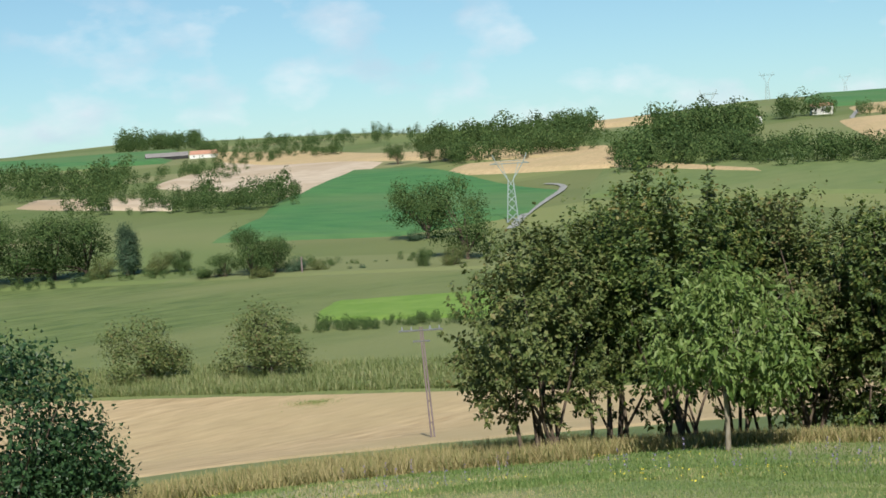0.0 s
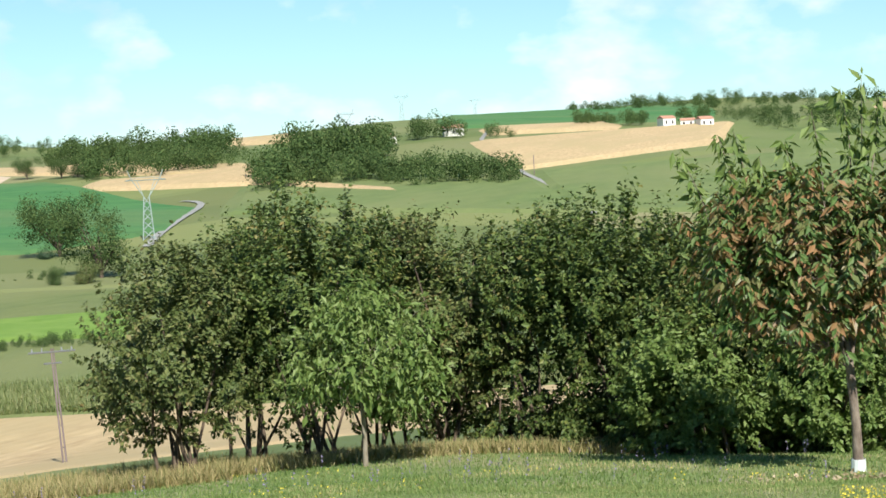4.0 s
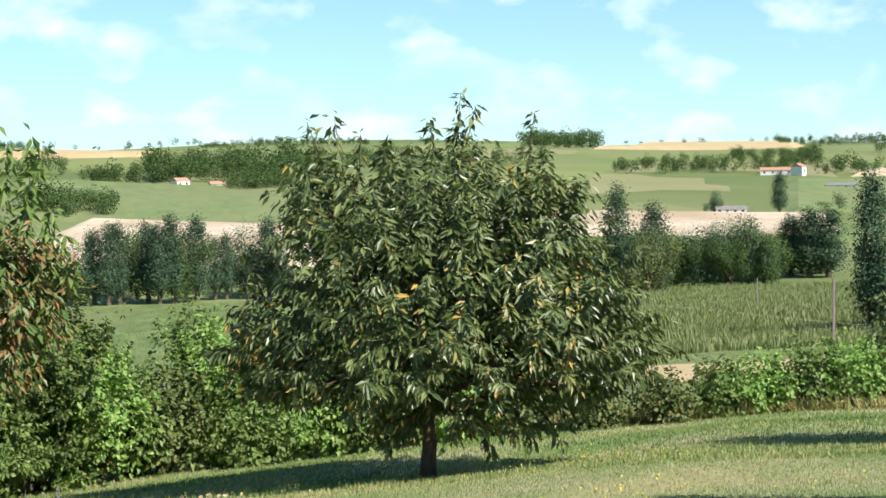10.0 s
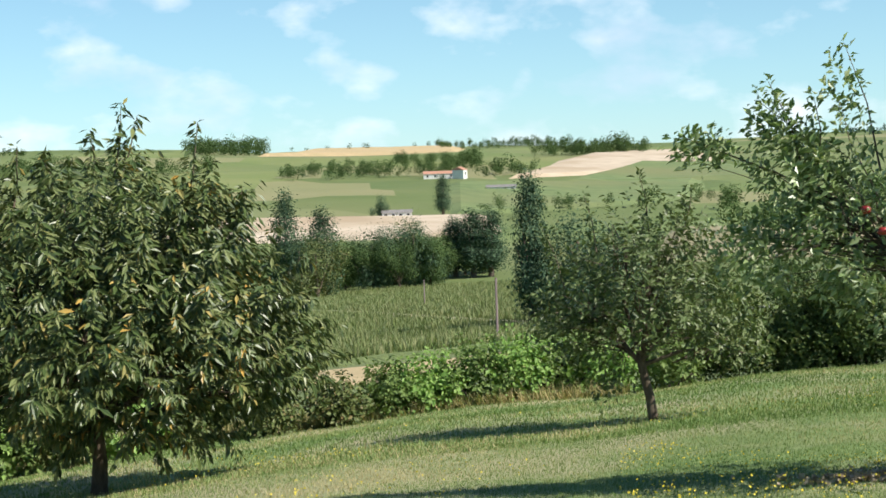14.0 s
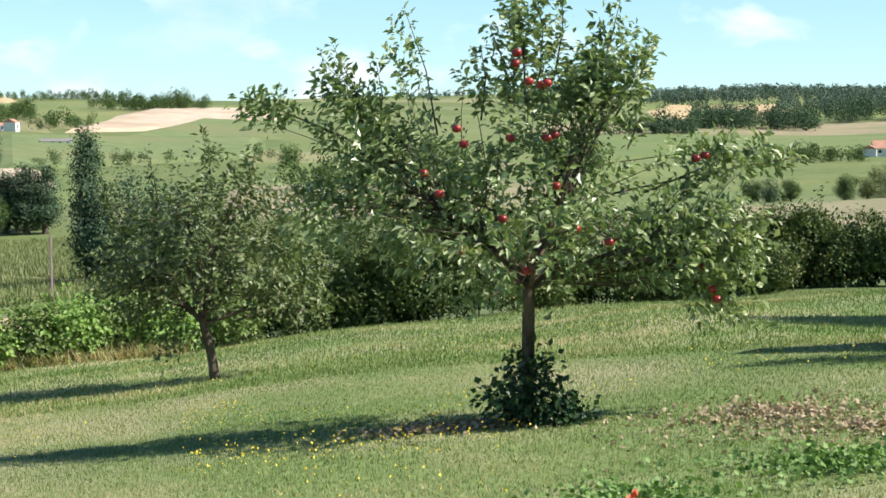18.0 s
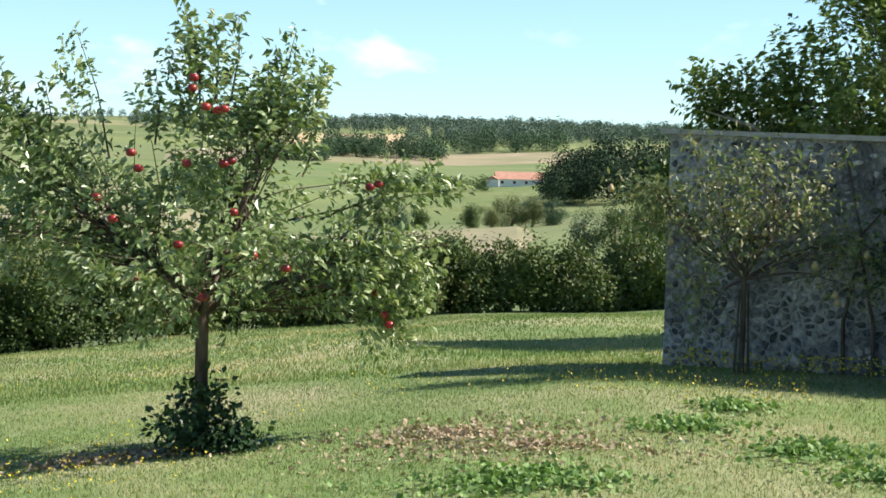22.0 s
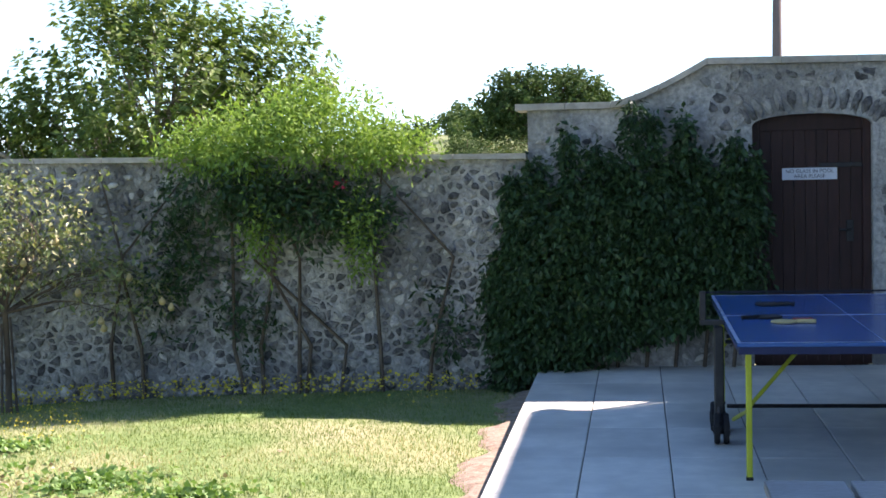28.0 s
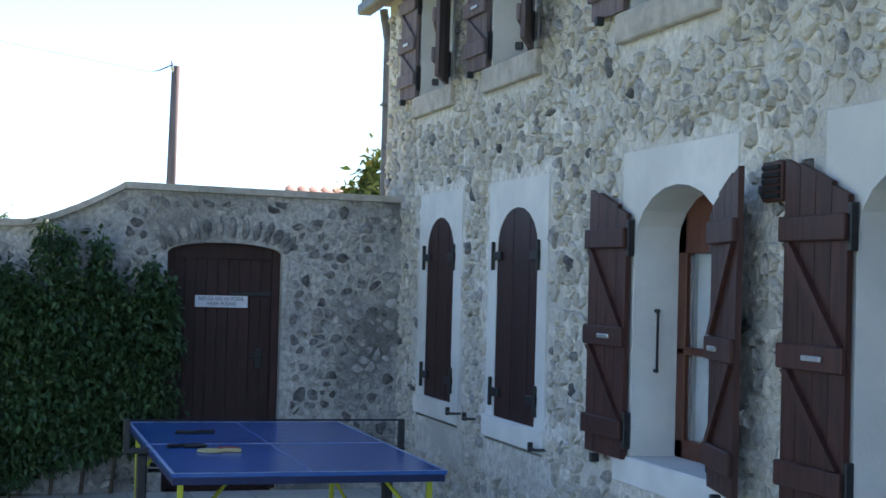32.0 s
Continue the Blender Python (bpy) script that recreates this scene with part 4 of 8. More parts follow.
# ---------- gate door ----------
door = tagged(new("door_1"), "dark stained plank door in an arched opening", "door", kind="structure")
door.location = (DOOR[0], GATE_Y + 0.16, 0.0)
w = DOOR[1] - DOOR[0]
for i in range(9):
    a, b = 0.07 + (w - 0.14) * i / 9 + 0.002, 0.07 + (w - 0.14) * (i + 1) / 9 - 0.002
    bm = bmesh.new()
    prism(bm, [(a, 0.02), (b, 0.02), (b, 1.95), (a, 1.95)], lambda u, v, q: Vector((u, -q, v)), 0.03 + 0.003 * (i % 2))
    part("plank", bm, M_DOOR, door)
for a, b in ((0.0, 0.068), (w - 0.068, w)):
    bm = bmesh.new()
    box(bm, (a, -0.06, 0.0), (b, 0.04, 2.06), 0.006)
    part("door_frame", bm, M_DOOR, door)
bm = bmesh.new()
box(bm, (0.07, -0.05, 1.955), (w - 0.07, 0.03, 2.12))
part("door_head", bm, M_DOOR, door)
# unseen board, added to block sunlight through the plank gaps and below
bm = bmesh.new()
box(bm, (0.02, 0.005, -0.1), (w - 0.02, 0.03, 1.97))
part("backing", bm, M_DOOR, door)
bm = bmesh.new()
box(bm, (w - 0.2, -0.05, 1.02), (w - 0.14, -0.034, 1.2), 0.004)
plate = part("handle_plate", bm, M_IRON, door, "black iron handle plate")
part("door_handle", tube_mesh("door_handle", [([(w - 0.17, -0.045, 1.12), (w - 0.17, -0.09, 1.12), (w - 0.27, -0.09, 1.12)], [0.011] * 3)], M_IRON, 6), None, plate)
for z in (0.35, 1.66):
    bm = bmesh.new()
    box(bm, (w - 0.42, -0.048, z - 0.02), (w - 0.06, -0.036, z + 0.02), 0.003)
    part("strap_hinge", bm, M_IRON, door, "black strap hinge")
sign = thing("door_sign", (1.335, GATE_Y + 0.118, 1.59), "white plate reading NO GLASS IN POOL AREA PLEASE", "sign")
bm = bmesh.new()
box(bm, (-0.225, 0.0, -0.05), (0.225, 0.007, 0.05), 0.003)
part("plate", bm, M_SIGN, sign)
for k, line in enumerate(("NO GLASS IN POOL", "AREA PLEASE")):
    cu = bpy.data.curves.new("lettering", "FONT")
    cu.body, cu.size, cu.align_x, cu.align_y, cu.extrude = line, 0.044, "CENTER", "CENTER", 0.0008
    cu.materials.append(M_INK)
    t_ob = new("lettering", cu)
    t_ob.parent = sign
    t_ob.matrix_local = Matrix.Translation((0, -0.002, 0.021 - 0.042 * k)) @ Matrix.Rotation(radians(90), 4, "X")

# ---------- terrace slabs ----------
bm = bmesh.new()
box(bm, (TERRACE_X + 0.005, -6.0, -0.12), (FACADE_X, GATE_Y, -0.012))
terrace = tagged(part("terrace", bm, M_JOINT), "terrace of large grey concrete slabs", "terrace", kind="structure")
slab_me = {}
for i in range(8):
    x0 = TERRACE_X + i * 0.505
    x1 = min(x0 + 0.498, FACADE_X - 0.004)
    if x1 - x0 < 0.05:
        continue
    for j in range(20):
        y1 = GATE_Y - 0.01 - j * 0.957
        key = round(x1 - x0, 3)
        if key not in slab_me:
            bm = bmesh.new()
            box(bm, (0, -0.953, -0.05), (x1 - x0, 0, 0.0), 0.004)
            slab_me[key] = bpy.data.meshes.new("slab")
            bm.to_mesh(slab_me[key])
            bm.free()
            slab_me[key].materials.append(M_SLAB)
        s_ob = new("slab", slab_me[key])
        s_ob.parent = terrace
        s_ob.location = (x0, y1, 0.001 * ((i * 7 + j * 3) % 3))


# ---------- rubble stones ----------
def pebble(seed, sides=9):
    """A rough stone face, one unit wide and high: buried rim, proud shoulder, domed middle."""
    rng = np.random.default_rng(seed)
    ang = np.linspace(0, 2 * math.pi, sides, endpoint=False) + rng.normal(0, 0.12, sides)
    rad = 0.5 * (1 + rng.normal(0, 0.15, sides))
    sq = 1 / np.maximum(np.abs(np.cos(ang)), np.abs(np.sin(ang))) ** 0.45
    u, v = rad * np.cos(ang) * sq, rad * np.sin(ang) * sq
    vs = [(u[k], -0.4, v[k]) for k in range(sides)] + [(u[k] * 0.9, 0.35 + rng.normal(0, 0.08), v[k] * 0.9) for k in range(sides)] + [(u[k] * 0.55, 0.8 + rng.normal(0, 0.12), v[k] * 0.55) for k in range(sides)] + [(0, 0.9, 0)]
    f = []
    for r in range(2):
        for k in range(sides):
            a, b = r * sides + k, r * sides + (k + 1) % sides
            f += [(a, b, b + sides), (a, b + sides, a + sides)]
    f += [(2 * sides + k, 2 * sides + (k + 1) % sides, 3 * sides) for k in range(sides)]
    return np.array(vs), np.array(f)


PEBBLES = [pebble(k) for k in range(6)]


def clipped(poly, mx, my, nx, ny):
    """A polygon cut by the line through (mx, my) with normal (nx, ny)."""
    out, n = [], len(poly)
    d = [(p[0] - mx) * nx + (p[1] - my) * ny for p in poly]
    for k in range(n):
        a, b, da, db = poly[k], poly[(k + 1) % n], d[k], d[(k + 1) % n]
        if da <= 0:
            out.append(a)
        if (da < 0) != (db < 0) and da != db:
            t = da / (da - db)
            out.append((a[0] + (b[0] - a[0]) * t, a[1] + (b[1] - a[1]) * t))
    return out


def rubble_cells(rng, u0, u1, v0, v1, long, high):
    """Uneven stones that fill a wall face, as polygons about their middles."""
    rows, cols = int((v1 - v0) / high) + 2, int((u1 - u0) / long) + 2
    at_ = {}
    for r in range(-1, rows + 1):
        for c in range(-1, cols + 1):
            at_[r, c] = (u0 + (c + 0.5 * (r % 2) + rng.normal(0, 0.36)) * long, v0 + (r + rng.normal(0, 0.24)) * high)
    for (r, c), p in at_.items():
        poly = [(p[0] - long, p[1] - high), (p[0] + long, p[1] - high), (p[0] + long, p[1] + high), (p[0] - long, p[1] + high)]
        for dr in (-2, -1, 0, 1, 2):
            for dc in (-2, -1, 0, 1, 2):
                q = at_.get((r + dr, c + dc))
                if q and (dr or dc) and poly:
                    poly = clipped(poly, (p[0] + q[0]) / 2, (p[1] + q[1]) / 2, q[0] - p[0], q[1] - p[1])
        if len(poly) > 2:
            yield poly


def stone_shape(rng, poly, fit, proud):
    """Places and triangles of one stone with worn edges: across, up, out of the wall."""
    soft = []
    n = len(poly)
    for k in range(n):
        a, b = np.array(poly[k]), np.array(poly[(k + 1) % n])
        soft += [a * 0.71 + b * 0.29, a * 0.29 + b * 0.71]
    p = np.array(soft)
    mid = p.mean(0)
    p = p - mid
    gap = np.maximum(np.linalg.norm(p, axis=1), 1e-4)[:, None]
    p = p * fit * np.clip(1 - 0.004 / gap, 0.3, 1)
    p *= 1 + rng.normal(0, 0.09, (len(p), 1))
    m = len(p)
    tilt = rng.normal(0, 0.05, 2)
    rings = [np.c_[p * 1.03, np.full(m, -0.012)], np.c_[p * 0.95, np.full(m, proud * 0.55)], np.c_[p * 0.78, proud * (0.9 + rng.normal(0, 0.2, m)) + p @ tilt]]
    v = np.concatenate(rings + [np.array([[0, 0, proud]])])
    f = []
    for r in range(2):
        for k in range(m):
            a, b = r * m + k, r * m + (k + 1) % m
            f += [(a, b, b + m), (a, b + m, a + m)]
    f += [(2 * m + k, 2 * m + (k + 1) % m, 3 * m) for k in range(m)]
    return mid, v, np.array(f)


def rubble(wall, place, u0, u1, v0, v1, inside, stones, long, high, singles, seed, proud=0.016, fit=(0.7, 0.98), bare=0.06):
    """Stones over a wall face: the first ones as objects, the rest joined. stones: materials and their shares."""
    rng = np.random.default_rng(seed)
    kinds, shares = [k[0] for k in stones], [k[1] for k in stones]
    o, ux = place(0, 0, 0), place(1, 0, 0) - place(0, 0, 0)
    nz = place(0, 0, 1) - o
    turn = Matrix((ux, (0, 0, 1), nz)).transposed().to_4x4()
    found = []
    for poly in rubble_cells(rng, u0, u1, v0, v1, long, high):
        q = np.array(poly)
        c, e = (q.max(0) + q.min(0)) / 2, (q.max(0) - q.min(0)) * 0.44
        if rng.random() > bare and inside(c[0], c[1], e[0], e[1]):
            found.append(stone_shape(rng, poly, rng.uniform(*fit), proud * rng.uniform(0.4, 1.35)) + (int(rng.choice(len(kinds), p=shares)),))
    order = rng.permutation(len(found))
    rest = {k: ([], [], 0) for k in range(len(kinds))}
    for rank, k in enumerate(order):
        mid, v, f, kind = found[k]
        m = Matrix.Translation(place(mid[0], mid[1], 0)) @ turn
        if rank < singles:
            s = new("stone", sheet("stone", v, f, kinds[kind]))
            s.parent, s.matrix_world = wall, m
        else:
            vs, fs, base = rest[kind]
            a = np.array(m)
            vs.append(v @ a[:3, :3].T + a[:3, 3])
            fs.append(f + base)
            rest[kind] = (vs, fs, base + len(v))
    for kind, (vs, fs, base) in rest.items():
        if vs:
            ob = new("stones", sheet("stones", np.concatenate(vs), np.concatenate(fs), kinds[kind]))
            ob.parent = wall
            ob["kind"] = "stuff"


def gate_inside(u, v, a, b):
    if v + b > gate_top(u) - 0.03 or v - b < -0.02 or u - a < -0.99 or u + a > FACADE_X:
        return False
    # ring of upright stones over the door is set by hand below; the upper part is mostly bare mortar
    if u < 0.55 and v > 1.35 and math.sin(u * 91.7 + v * 57.3) > -0.25:
        return False
    return not (DOOR[0] - 0.04 < u + a * 0.8 and u - a * 0.8 < DOOR[1] + 0.04 and v - b < DOOR[3] + 0.2)


def front_inside(u, v, a, b):
    if v + b > EAVE - 0.05 or v - b < 0.0 or u + a > 13.05:
        return False
    for o in OPENINGS.values():
        if o[5] - 0.03 < u + a and u - a < o[6] + 0.03 and o[7] - 0.2 < v + b and v - b < o[8] + 0.02:
            return False
    return True


rubble(wall_gate, gate, -1.0, FACADE_X, 0.0, 2.5, gate_inside, [(M_FLINT, 0.62), (M_GREYSTONE, 0.38)], 0.122, 0.08, 300, 3, proud=0.024, fit=(0.5, 0.98), bare=0.1)
rubble(wall_garden, garden, 0.0, WALL_LEN, -0.7, 1.84, lambda u, v, a, b: v + b < 1.83 - 0.0127 * u and u + a < WALL_LEN and u - a > 0.0, [(M_FLINT, 0.68), (M_GREYSTONE, 0.32)], 0.1, 0.068, 300, 5, proud=0.026, fit=(0.58, 1.0), bare=0.03)
rubble(wall_front, front, 4.2, 13.05, 0.02, EAVE, front_inside, [(M_FIELDSTONE, 0.87), (M_GREYSTONE, 0.11), (M_FLINT, 0.02)], 0.132, 0.08, 300, 7, proud=0.03, fit=(0.66, 1.03), bare=0.06)
ring_me = [sheet("arch_stone", p[0], p[1], M_FLINT) for p in PEBBLES[:6]]
for k in range(14):
    t = math.pi * (0.1 + 0.8 * k / 13)
    mid = (DOOR[0] + DOOR[1]) / 2
    u, v = mid - 0.56 * math.cos(t) * 1.02, 2.02 + 0.2 * math.sin(t)
    s = new("arch_stone", ring_me[k % 6])
    s.parent = wall_gate
    s.matrix_world = Matrix.Translation(gate(u, v, 0)) @ Matrix.Rotation(radians(180), 4, "Z") @ Matrix.Rotation(-(t - math.pi / 2) * 0.5, 4, "Y") @ Matrix.Diagonal((0.072, 0.03, 0.19, 1))


# ---------- table tennis table ----------
M_BLUE = mat("blue_table_top", (0.012, 0.085, 0.29), (0.02, 0.105, 0.33), 3, rough=0.22, spec=0.6, c=(0.03, 0.13, 0.38), big=0.6)
M_BLUE_DARK = mat("dark_blue_edge", (0.012, 0.02, 0.07), (0.02, 0.03, 0.09), 5, rough=0.5)
M_YELLOW = mat("lime_yellow_paint", (0.42, 0.44, 0.03), (0.5, 0.52, 0.05), 8, rough=0.45)
M_LINE = mat("worn_white_line_paint", (0.2, 0.28, 0.44), (0.42, 0.48, 0.58), 9, rough=0.4)
M_TYRE = mat("black_rubber", (0.012, 0.012, 0.013), (0.025, 0.025, 0.026), 30, rough=0.7)
M_NET = mat("dark_net_cord", (0.012, 0.016, 0.03), (0.02, 0.025, 0.04), 30)
M_PALE_WOOD = mat("pale_blade_wood", (0.45, 0.36, 0.16), (0.58, 0.47, 0.24), 12, stretch=(1, 6, 1))
M_RED = mat("red_rubber", (0.3, 0.03, 0.02), (0.36, 0.05, 0.03), 20)
TX, TY, TW, TL, TH = 0.42, 7.9, 1.525, 2.74, 0.76
tt = thing("table_tennis_table", (TX, TY, 0), "blue table tennis table on yellow legs with black wheels", "table")
for k, y0 in enumerate((0.0, TL / 2 + 0.004)):
    bm = bmesh.new()
    box(bm, (0, y0, TH - 0.022), (TW, y0 + TL / 2 - 0.004, TH), 0.003)
    top = part("tabletop", bm, M_BLUE, tt, "blue playing surface")
    for a, b in (((0, y0), (TW, y0 + 0.014)) if k == 0 else ((0, y0 + TL / 2 - 0.026), (TW, y0 + TL / 2 - 0.006)), ((0.0, y0 + 0.021), (0.02, y0 + TL / 2 - 0.027)), ((TW - 0.02, y0 + 0.021), (TW, y0 + TL / 2 - 0.027)), ((TW / 2 - 0.0007, y0 + 0.021), (TW / 2 + 0.0007, y0 + TL / 2 - 0.027))):
        bm = bmesh.new()
        box(bm, (*a, TH + 0.0005), (*b, TH + 0.0022))
        part("line", bm, M_LINE, top, "white boundary line")
    for a, b in (((0.01, y0 + 0.01), (TW - 0.01, y0 + 0.035)), ((0.01, y0 + TL / 2 - 0.04), (TW - 0.01, y0 + TL / 2 - 0.015)), ((0.01, y0 + 0.036), (0.035, y0 + TL / 2 - 0.041)), ((TW - 0.035, y0 + 0.036), (TW - 0.01, y0 + TL / 2 - 0.041))):
        bm = bmesh.new()
        box(bm, (*a, TH - 0.062), (*b, TH - 0.023))
        part("apron", bm, M_BLUE_DARK, tt, "dark blue steel apron")
bm = bmesh.new()
box(bm, (0.0, TL / 2 - 0.0035, TH - 0.02), (TW, TL / 2 + 0.0035, TH + 0.003))
part("centre_strip", bm, M_LINE, tt)
for x in (0.05, TW - 0.085):
    for y in (0.12, TL - 0.12):
        bm = bmesh.new()
        box(bm, (x, y - 0.016, 0.012), (x + 0.032, y + 0.016, TH - 0.06), 0.004)
        leg = part("leg", bm, M_YELLOW, tt, "lime yellow leg")
        bm = bmesh.new()
        box(bm, (x - 0.003, y - 0.019, 0.0), (x + 0.035, y + 0.019, 0.02), 0.003)
        part("foot", bm, M_TYRE, leg)
        d = 1 if y < 1 else -1
        sx = 1 if x < 0.5 else -1
        part("brace", tube_mesh("brace", [([(x + 0.016, y, 0.4), (x + 0.016 + sx * 0.26, y + d * 0.02, TH - 0.06)], [0.012, 0.012])], M_YELLOW, 6), None, tt, "lime yellow brace")
        part("strut", tube_mesh("strut", [([(x + 0.016, y + d * 0.02, 0.38), (x - sx * 0.02, y + d * 0.75, 0.2)], [0.012, 0.012])], M_YELLOW, 6), None, tt, "lime yellow strut")
for x in (-0.07, TW - 0.03):
    bm = bmesh.new()
    box(bm, (x + 0.015, TL / 2 - 0.035, 0.12), (x + 0.075, TL / 2 + 0.035, TH - 0.063), 0.008)
    part("centre_post", bm, M_IRON, tt, "black steel centre post")
    for y in (TL / 2 - 0.22, TL / 2 + 0.2):
        part("wheel_arm", tube_mesh("wheel_arm", [([(x + 0.045, TL / 2, 0.2), (x + 0.045, y, 0.1)], [0.018, 0.018])], M_IRON, 6), None, tt)
        bm = bmesh.new()
        for dx in (0.0, 0.055):
            bmesh.ops.create_cone(bm, cap_ends=True, segments=24, radius1=0.095, radius2=0.095, depth=0.032, matrix=Matrix.Translation((x + 0.018 + dx, y, 0.095)) @ Matrix.Rotation(radians(90), 4, "Y"))
        bmesh.ops.bevel(bm, geom=[e for e in bm.edges if e.calc_length() < 0.0255], offset=0.006, segments=2, affect="EDGES")
        wheel = part("wheel", bm, M_TYRE, tt, "black twin wheel")
        bm = bmesh.new()
        bmesh.ops.create_cone(bm, cap_ends=True, segments=14, radius1=0.035, radius2=0.035, depth=0.1, matrix=Matrix.Translation((x + 0.045, y, 0.095)) @ Matrix.Rotation(radians(90), 4, "Y"))
        part("hub", bm, M_IRON, wheel)
for z, y in ((TH - 0.12, TL / 2 - 0.06), (TH - 0.17, TL / 2 + 0.06), (0.2, TL / 2 - 0.03)):
    part("crossbar", tube_mesh("crossbar", [([(0.02, y, z), (TW - 0.03, y, z)], [0.014, 0.014])], M_IRON, 6), None, tt, "black steel crossbar")
net = thing("table_net", (TX, TY + TL / 2, TH), "black net with posts clamped to the table", "net")
for x in (-0.12, TW + 0.1):
    bm = bmesh.new()
    box(bm, (x - 0.02, -0.02, -0.03), (x + 0.02, 0.02, 0.155), 0.005)
    part("post", bm, M_IRON, net)
    bm = bmesh.new()
    a, b = (x - 0.02, 0.06) if x < 0 else (TW - 0.06, x + 0.02)
    box(bm, (a, -0.03, -0.055), (b, 0.03, -0.024), 0.004)
    part("clamp", bm, M_IRON, net)
bm = bmesh.new()
box(bm, (-0.1, -0.004, 0.142), (TW + 0.08, 0.004, 0.153))
part("top_band", bm, M_NET, net)
runs = [([(-0.1 + 0.03 * k, 0, 0.006), (-0.1 + 0.03 * k, 0, 0.143)], [0.0006, 0.0006]) for k in range(57)]
runs += [([(-0.1, 0, 0.006 + 0.0275 * k), (TW + 0.08, 0, 0.006 + 0.0275 * k)], [0.0006, 0.0006]) for k in range(5)]
part("mesh", tube_mesh("mesh", runs, M_NET, 4), None, net)


def bat(place, face, label):
    ob = thing("table_tennis_bat", place, label, "bat")
    bm = bmesh.new()
    bmesh.ops.create_cone(bm, cap_ends=True, segments=24, radius1=0.078, radius2=0.078, depth=0.006, matrix=Matrix.Translation((0, 0, 0.006)) @ Matrix.Diagonal((1, 1.06, 1, 1)))
    part("blade", bm, face, ob)
    bm = bmesh.new()
    bmesh.ops.create_cone(bm, cap_ends=True, segments=24, radius1=0.076, radius2=0.074, depth=0.004, matrix=Matrix.Translation((0, 0.006, 0.0115)) @ Matrix.Diagonal((1, 1.0, 1, 1)))
    part("rubber", bm, face, ob)
    bm = bmesh.new()
    box(bm, (-0.014, -0.18, 0.0), (0.014, -0.06, 0.022), 0.005)
    part("handle", bm, face, ob)
    return ob


bat(pose(TX + 0.33, TY + 2.0, TH + 0.001, 0, 0, 75), M_TYRE, "black table tennis bat lying on the table")
bat(pose(TX + 0.34, TY + 0.95, TH + 0.001, 0, 0, 80), M_PALE_WOOD, "pale wooden bat lying on the blue table")
bat(pose(TX + 0.27, TY + 1.22, TH + 0.001, 0, 0, -70), M_TYRE, "dark bat lying near the net")
ball = thing("bat_cover", (TX + 0.46, TY + 1.06, TH), "small red and black rubber pad on the table", "pad")
bm = bmesh.new()
box(bm, (-0.06, -0.05, 0.001), (0.06, 0.05, 0.014), 0.006)
part("pad", bm, M_RED, ball)

# ---------- weathered board table near the lens ----------
M_BOARD = mat("weathered_grey_board", (0.05, 0.047, 0.05), (0.1, 0.095, 0.1), 5, rough=0.3, bump=0.002, fine=40, c=(0.12, 0.122, 0.132), big=1.2, per_object=0.12)
bt = thing("board_table", (0.28, 4.62, 0), "weathered dark board garden table on the terrace", "table")
for k in range(3):
    bm = bmesh.new()
    box(bm, (k * 0.262, -0.85, 0.715), (k * 0.262 + 0.246, 0.0, 0.745), 0.004)
    part("board", bm, M_BOARD, bt)
for y in (-0.75, -0.12):
    bm = bmesh.new()
    box(bm, (0.04, y, 0.67), (0.73, y + 0.05, 0.714))
    part("bearer", bm, M_BOARD, bt)
for x in (0.06, 0.66):
    for y in (-0.76, -0.11):
        bm = bmesh.new()
        box(bm, (x, y, 0.0), (x + 0.055, y + 0.055, 0.669), 0.004)
        part("leg", bm, M_BOARD, bt)
M_PLASTIC = mat("white_plastic", (0.72, 0.72, 0.7), (0.8, 0.8, 0.78), 4, rough=0.4)
px_, py_ = at(77.2, 4.42)
wt = thing("garden_table", (px_, py_, float(land(px_, py_))), "round white plastic garden table on the lawn", "table")
bm = bmesh.new()
bmesh.ops.create_cone(bm, cap_ends=True, segments=40, radius1=0.37, radius2=0.37, depth=0.03, matrix=Matrix.Translation((0, 0, 0.757)))
part("tabletop", bm, M_PLASTIC, wt)
for k in range(4):
    w = math.pi / 4 + k * math.pi / 2
    part("leg", tube_mesh("leg", [([(0.33 * math.cos(w), 0.33 * math.sin(w), 0.0), (0.22 * math.cos(w), 0.22 * math.sin(w), 0.742)], [0.02, 0.03])], M_PLASTIC, 8), None, wt)

# ---------- beyond the gate wall ----------
M_POLE = mat("weathered_pole_wood", (0.13, 0.1, 0.09), (0.2, 0.16, 0.15), 8, stretch=(1, 1, 0.1), bump=0.004, fine=30)
up = thing("utility_pole", (2.32, 26.2, float(land(2.32, 26.2))), "brown wooden utility pole behind the gate wall", "pole")
part("pole", tube_mesh("pole", [([(0, 0, -0.3), (0.02, 0, 2.8), (0.06, 0, 5.95)], [0.1, 0.09, 0.075])], M_POLE, 8), None, up)
part("insulator", tube_mesh("insulator", [([(0.0, -0.06, 5.85), (-0.02, -0.12, 5.9), (-0.02, -0.12, 6.02)], [0.025, 0.03, 0.02])], M_STEEL, 6), None, up)
part("wire", tube_mesh("wire", [([(-0.02, -0.12, 5.95), (-0.25, -0.3, 5.82), (-0.42, -0.4, 5.76), (-9, -3, 6.6), (-26, -6, 9.6)], [0.014, 0.012, 0.003, 0.0008, 0.0008])], M_IRON, 4), None, up)
shed = thing("shed", (5.3, 21.0, float(land(5.3, 21.0)) - 0.19), "low shed with a clay tile roof behind the gate", "shed")
bm = bmesh.new()
box(bm, (-1.1, 0, -0.2), (1.9, 3, 3.0))
part("wall", bm, M_MORTAR_PALE, shed)
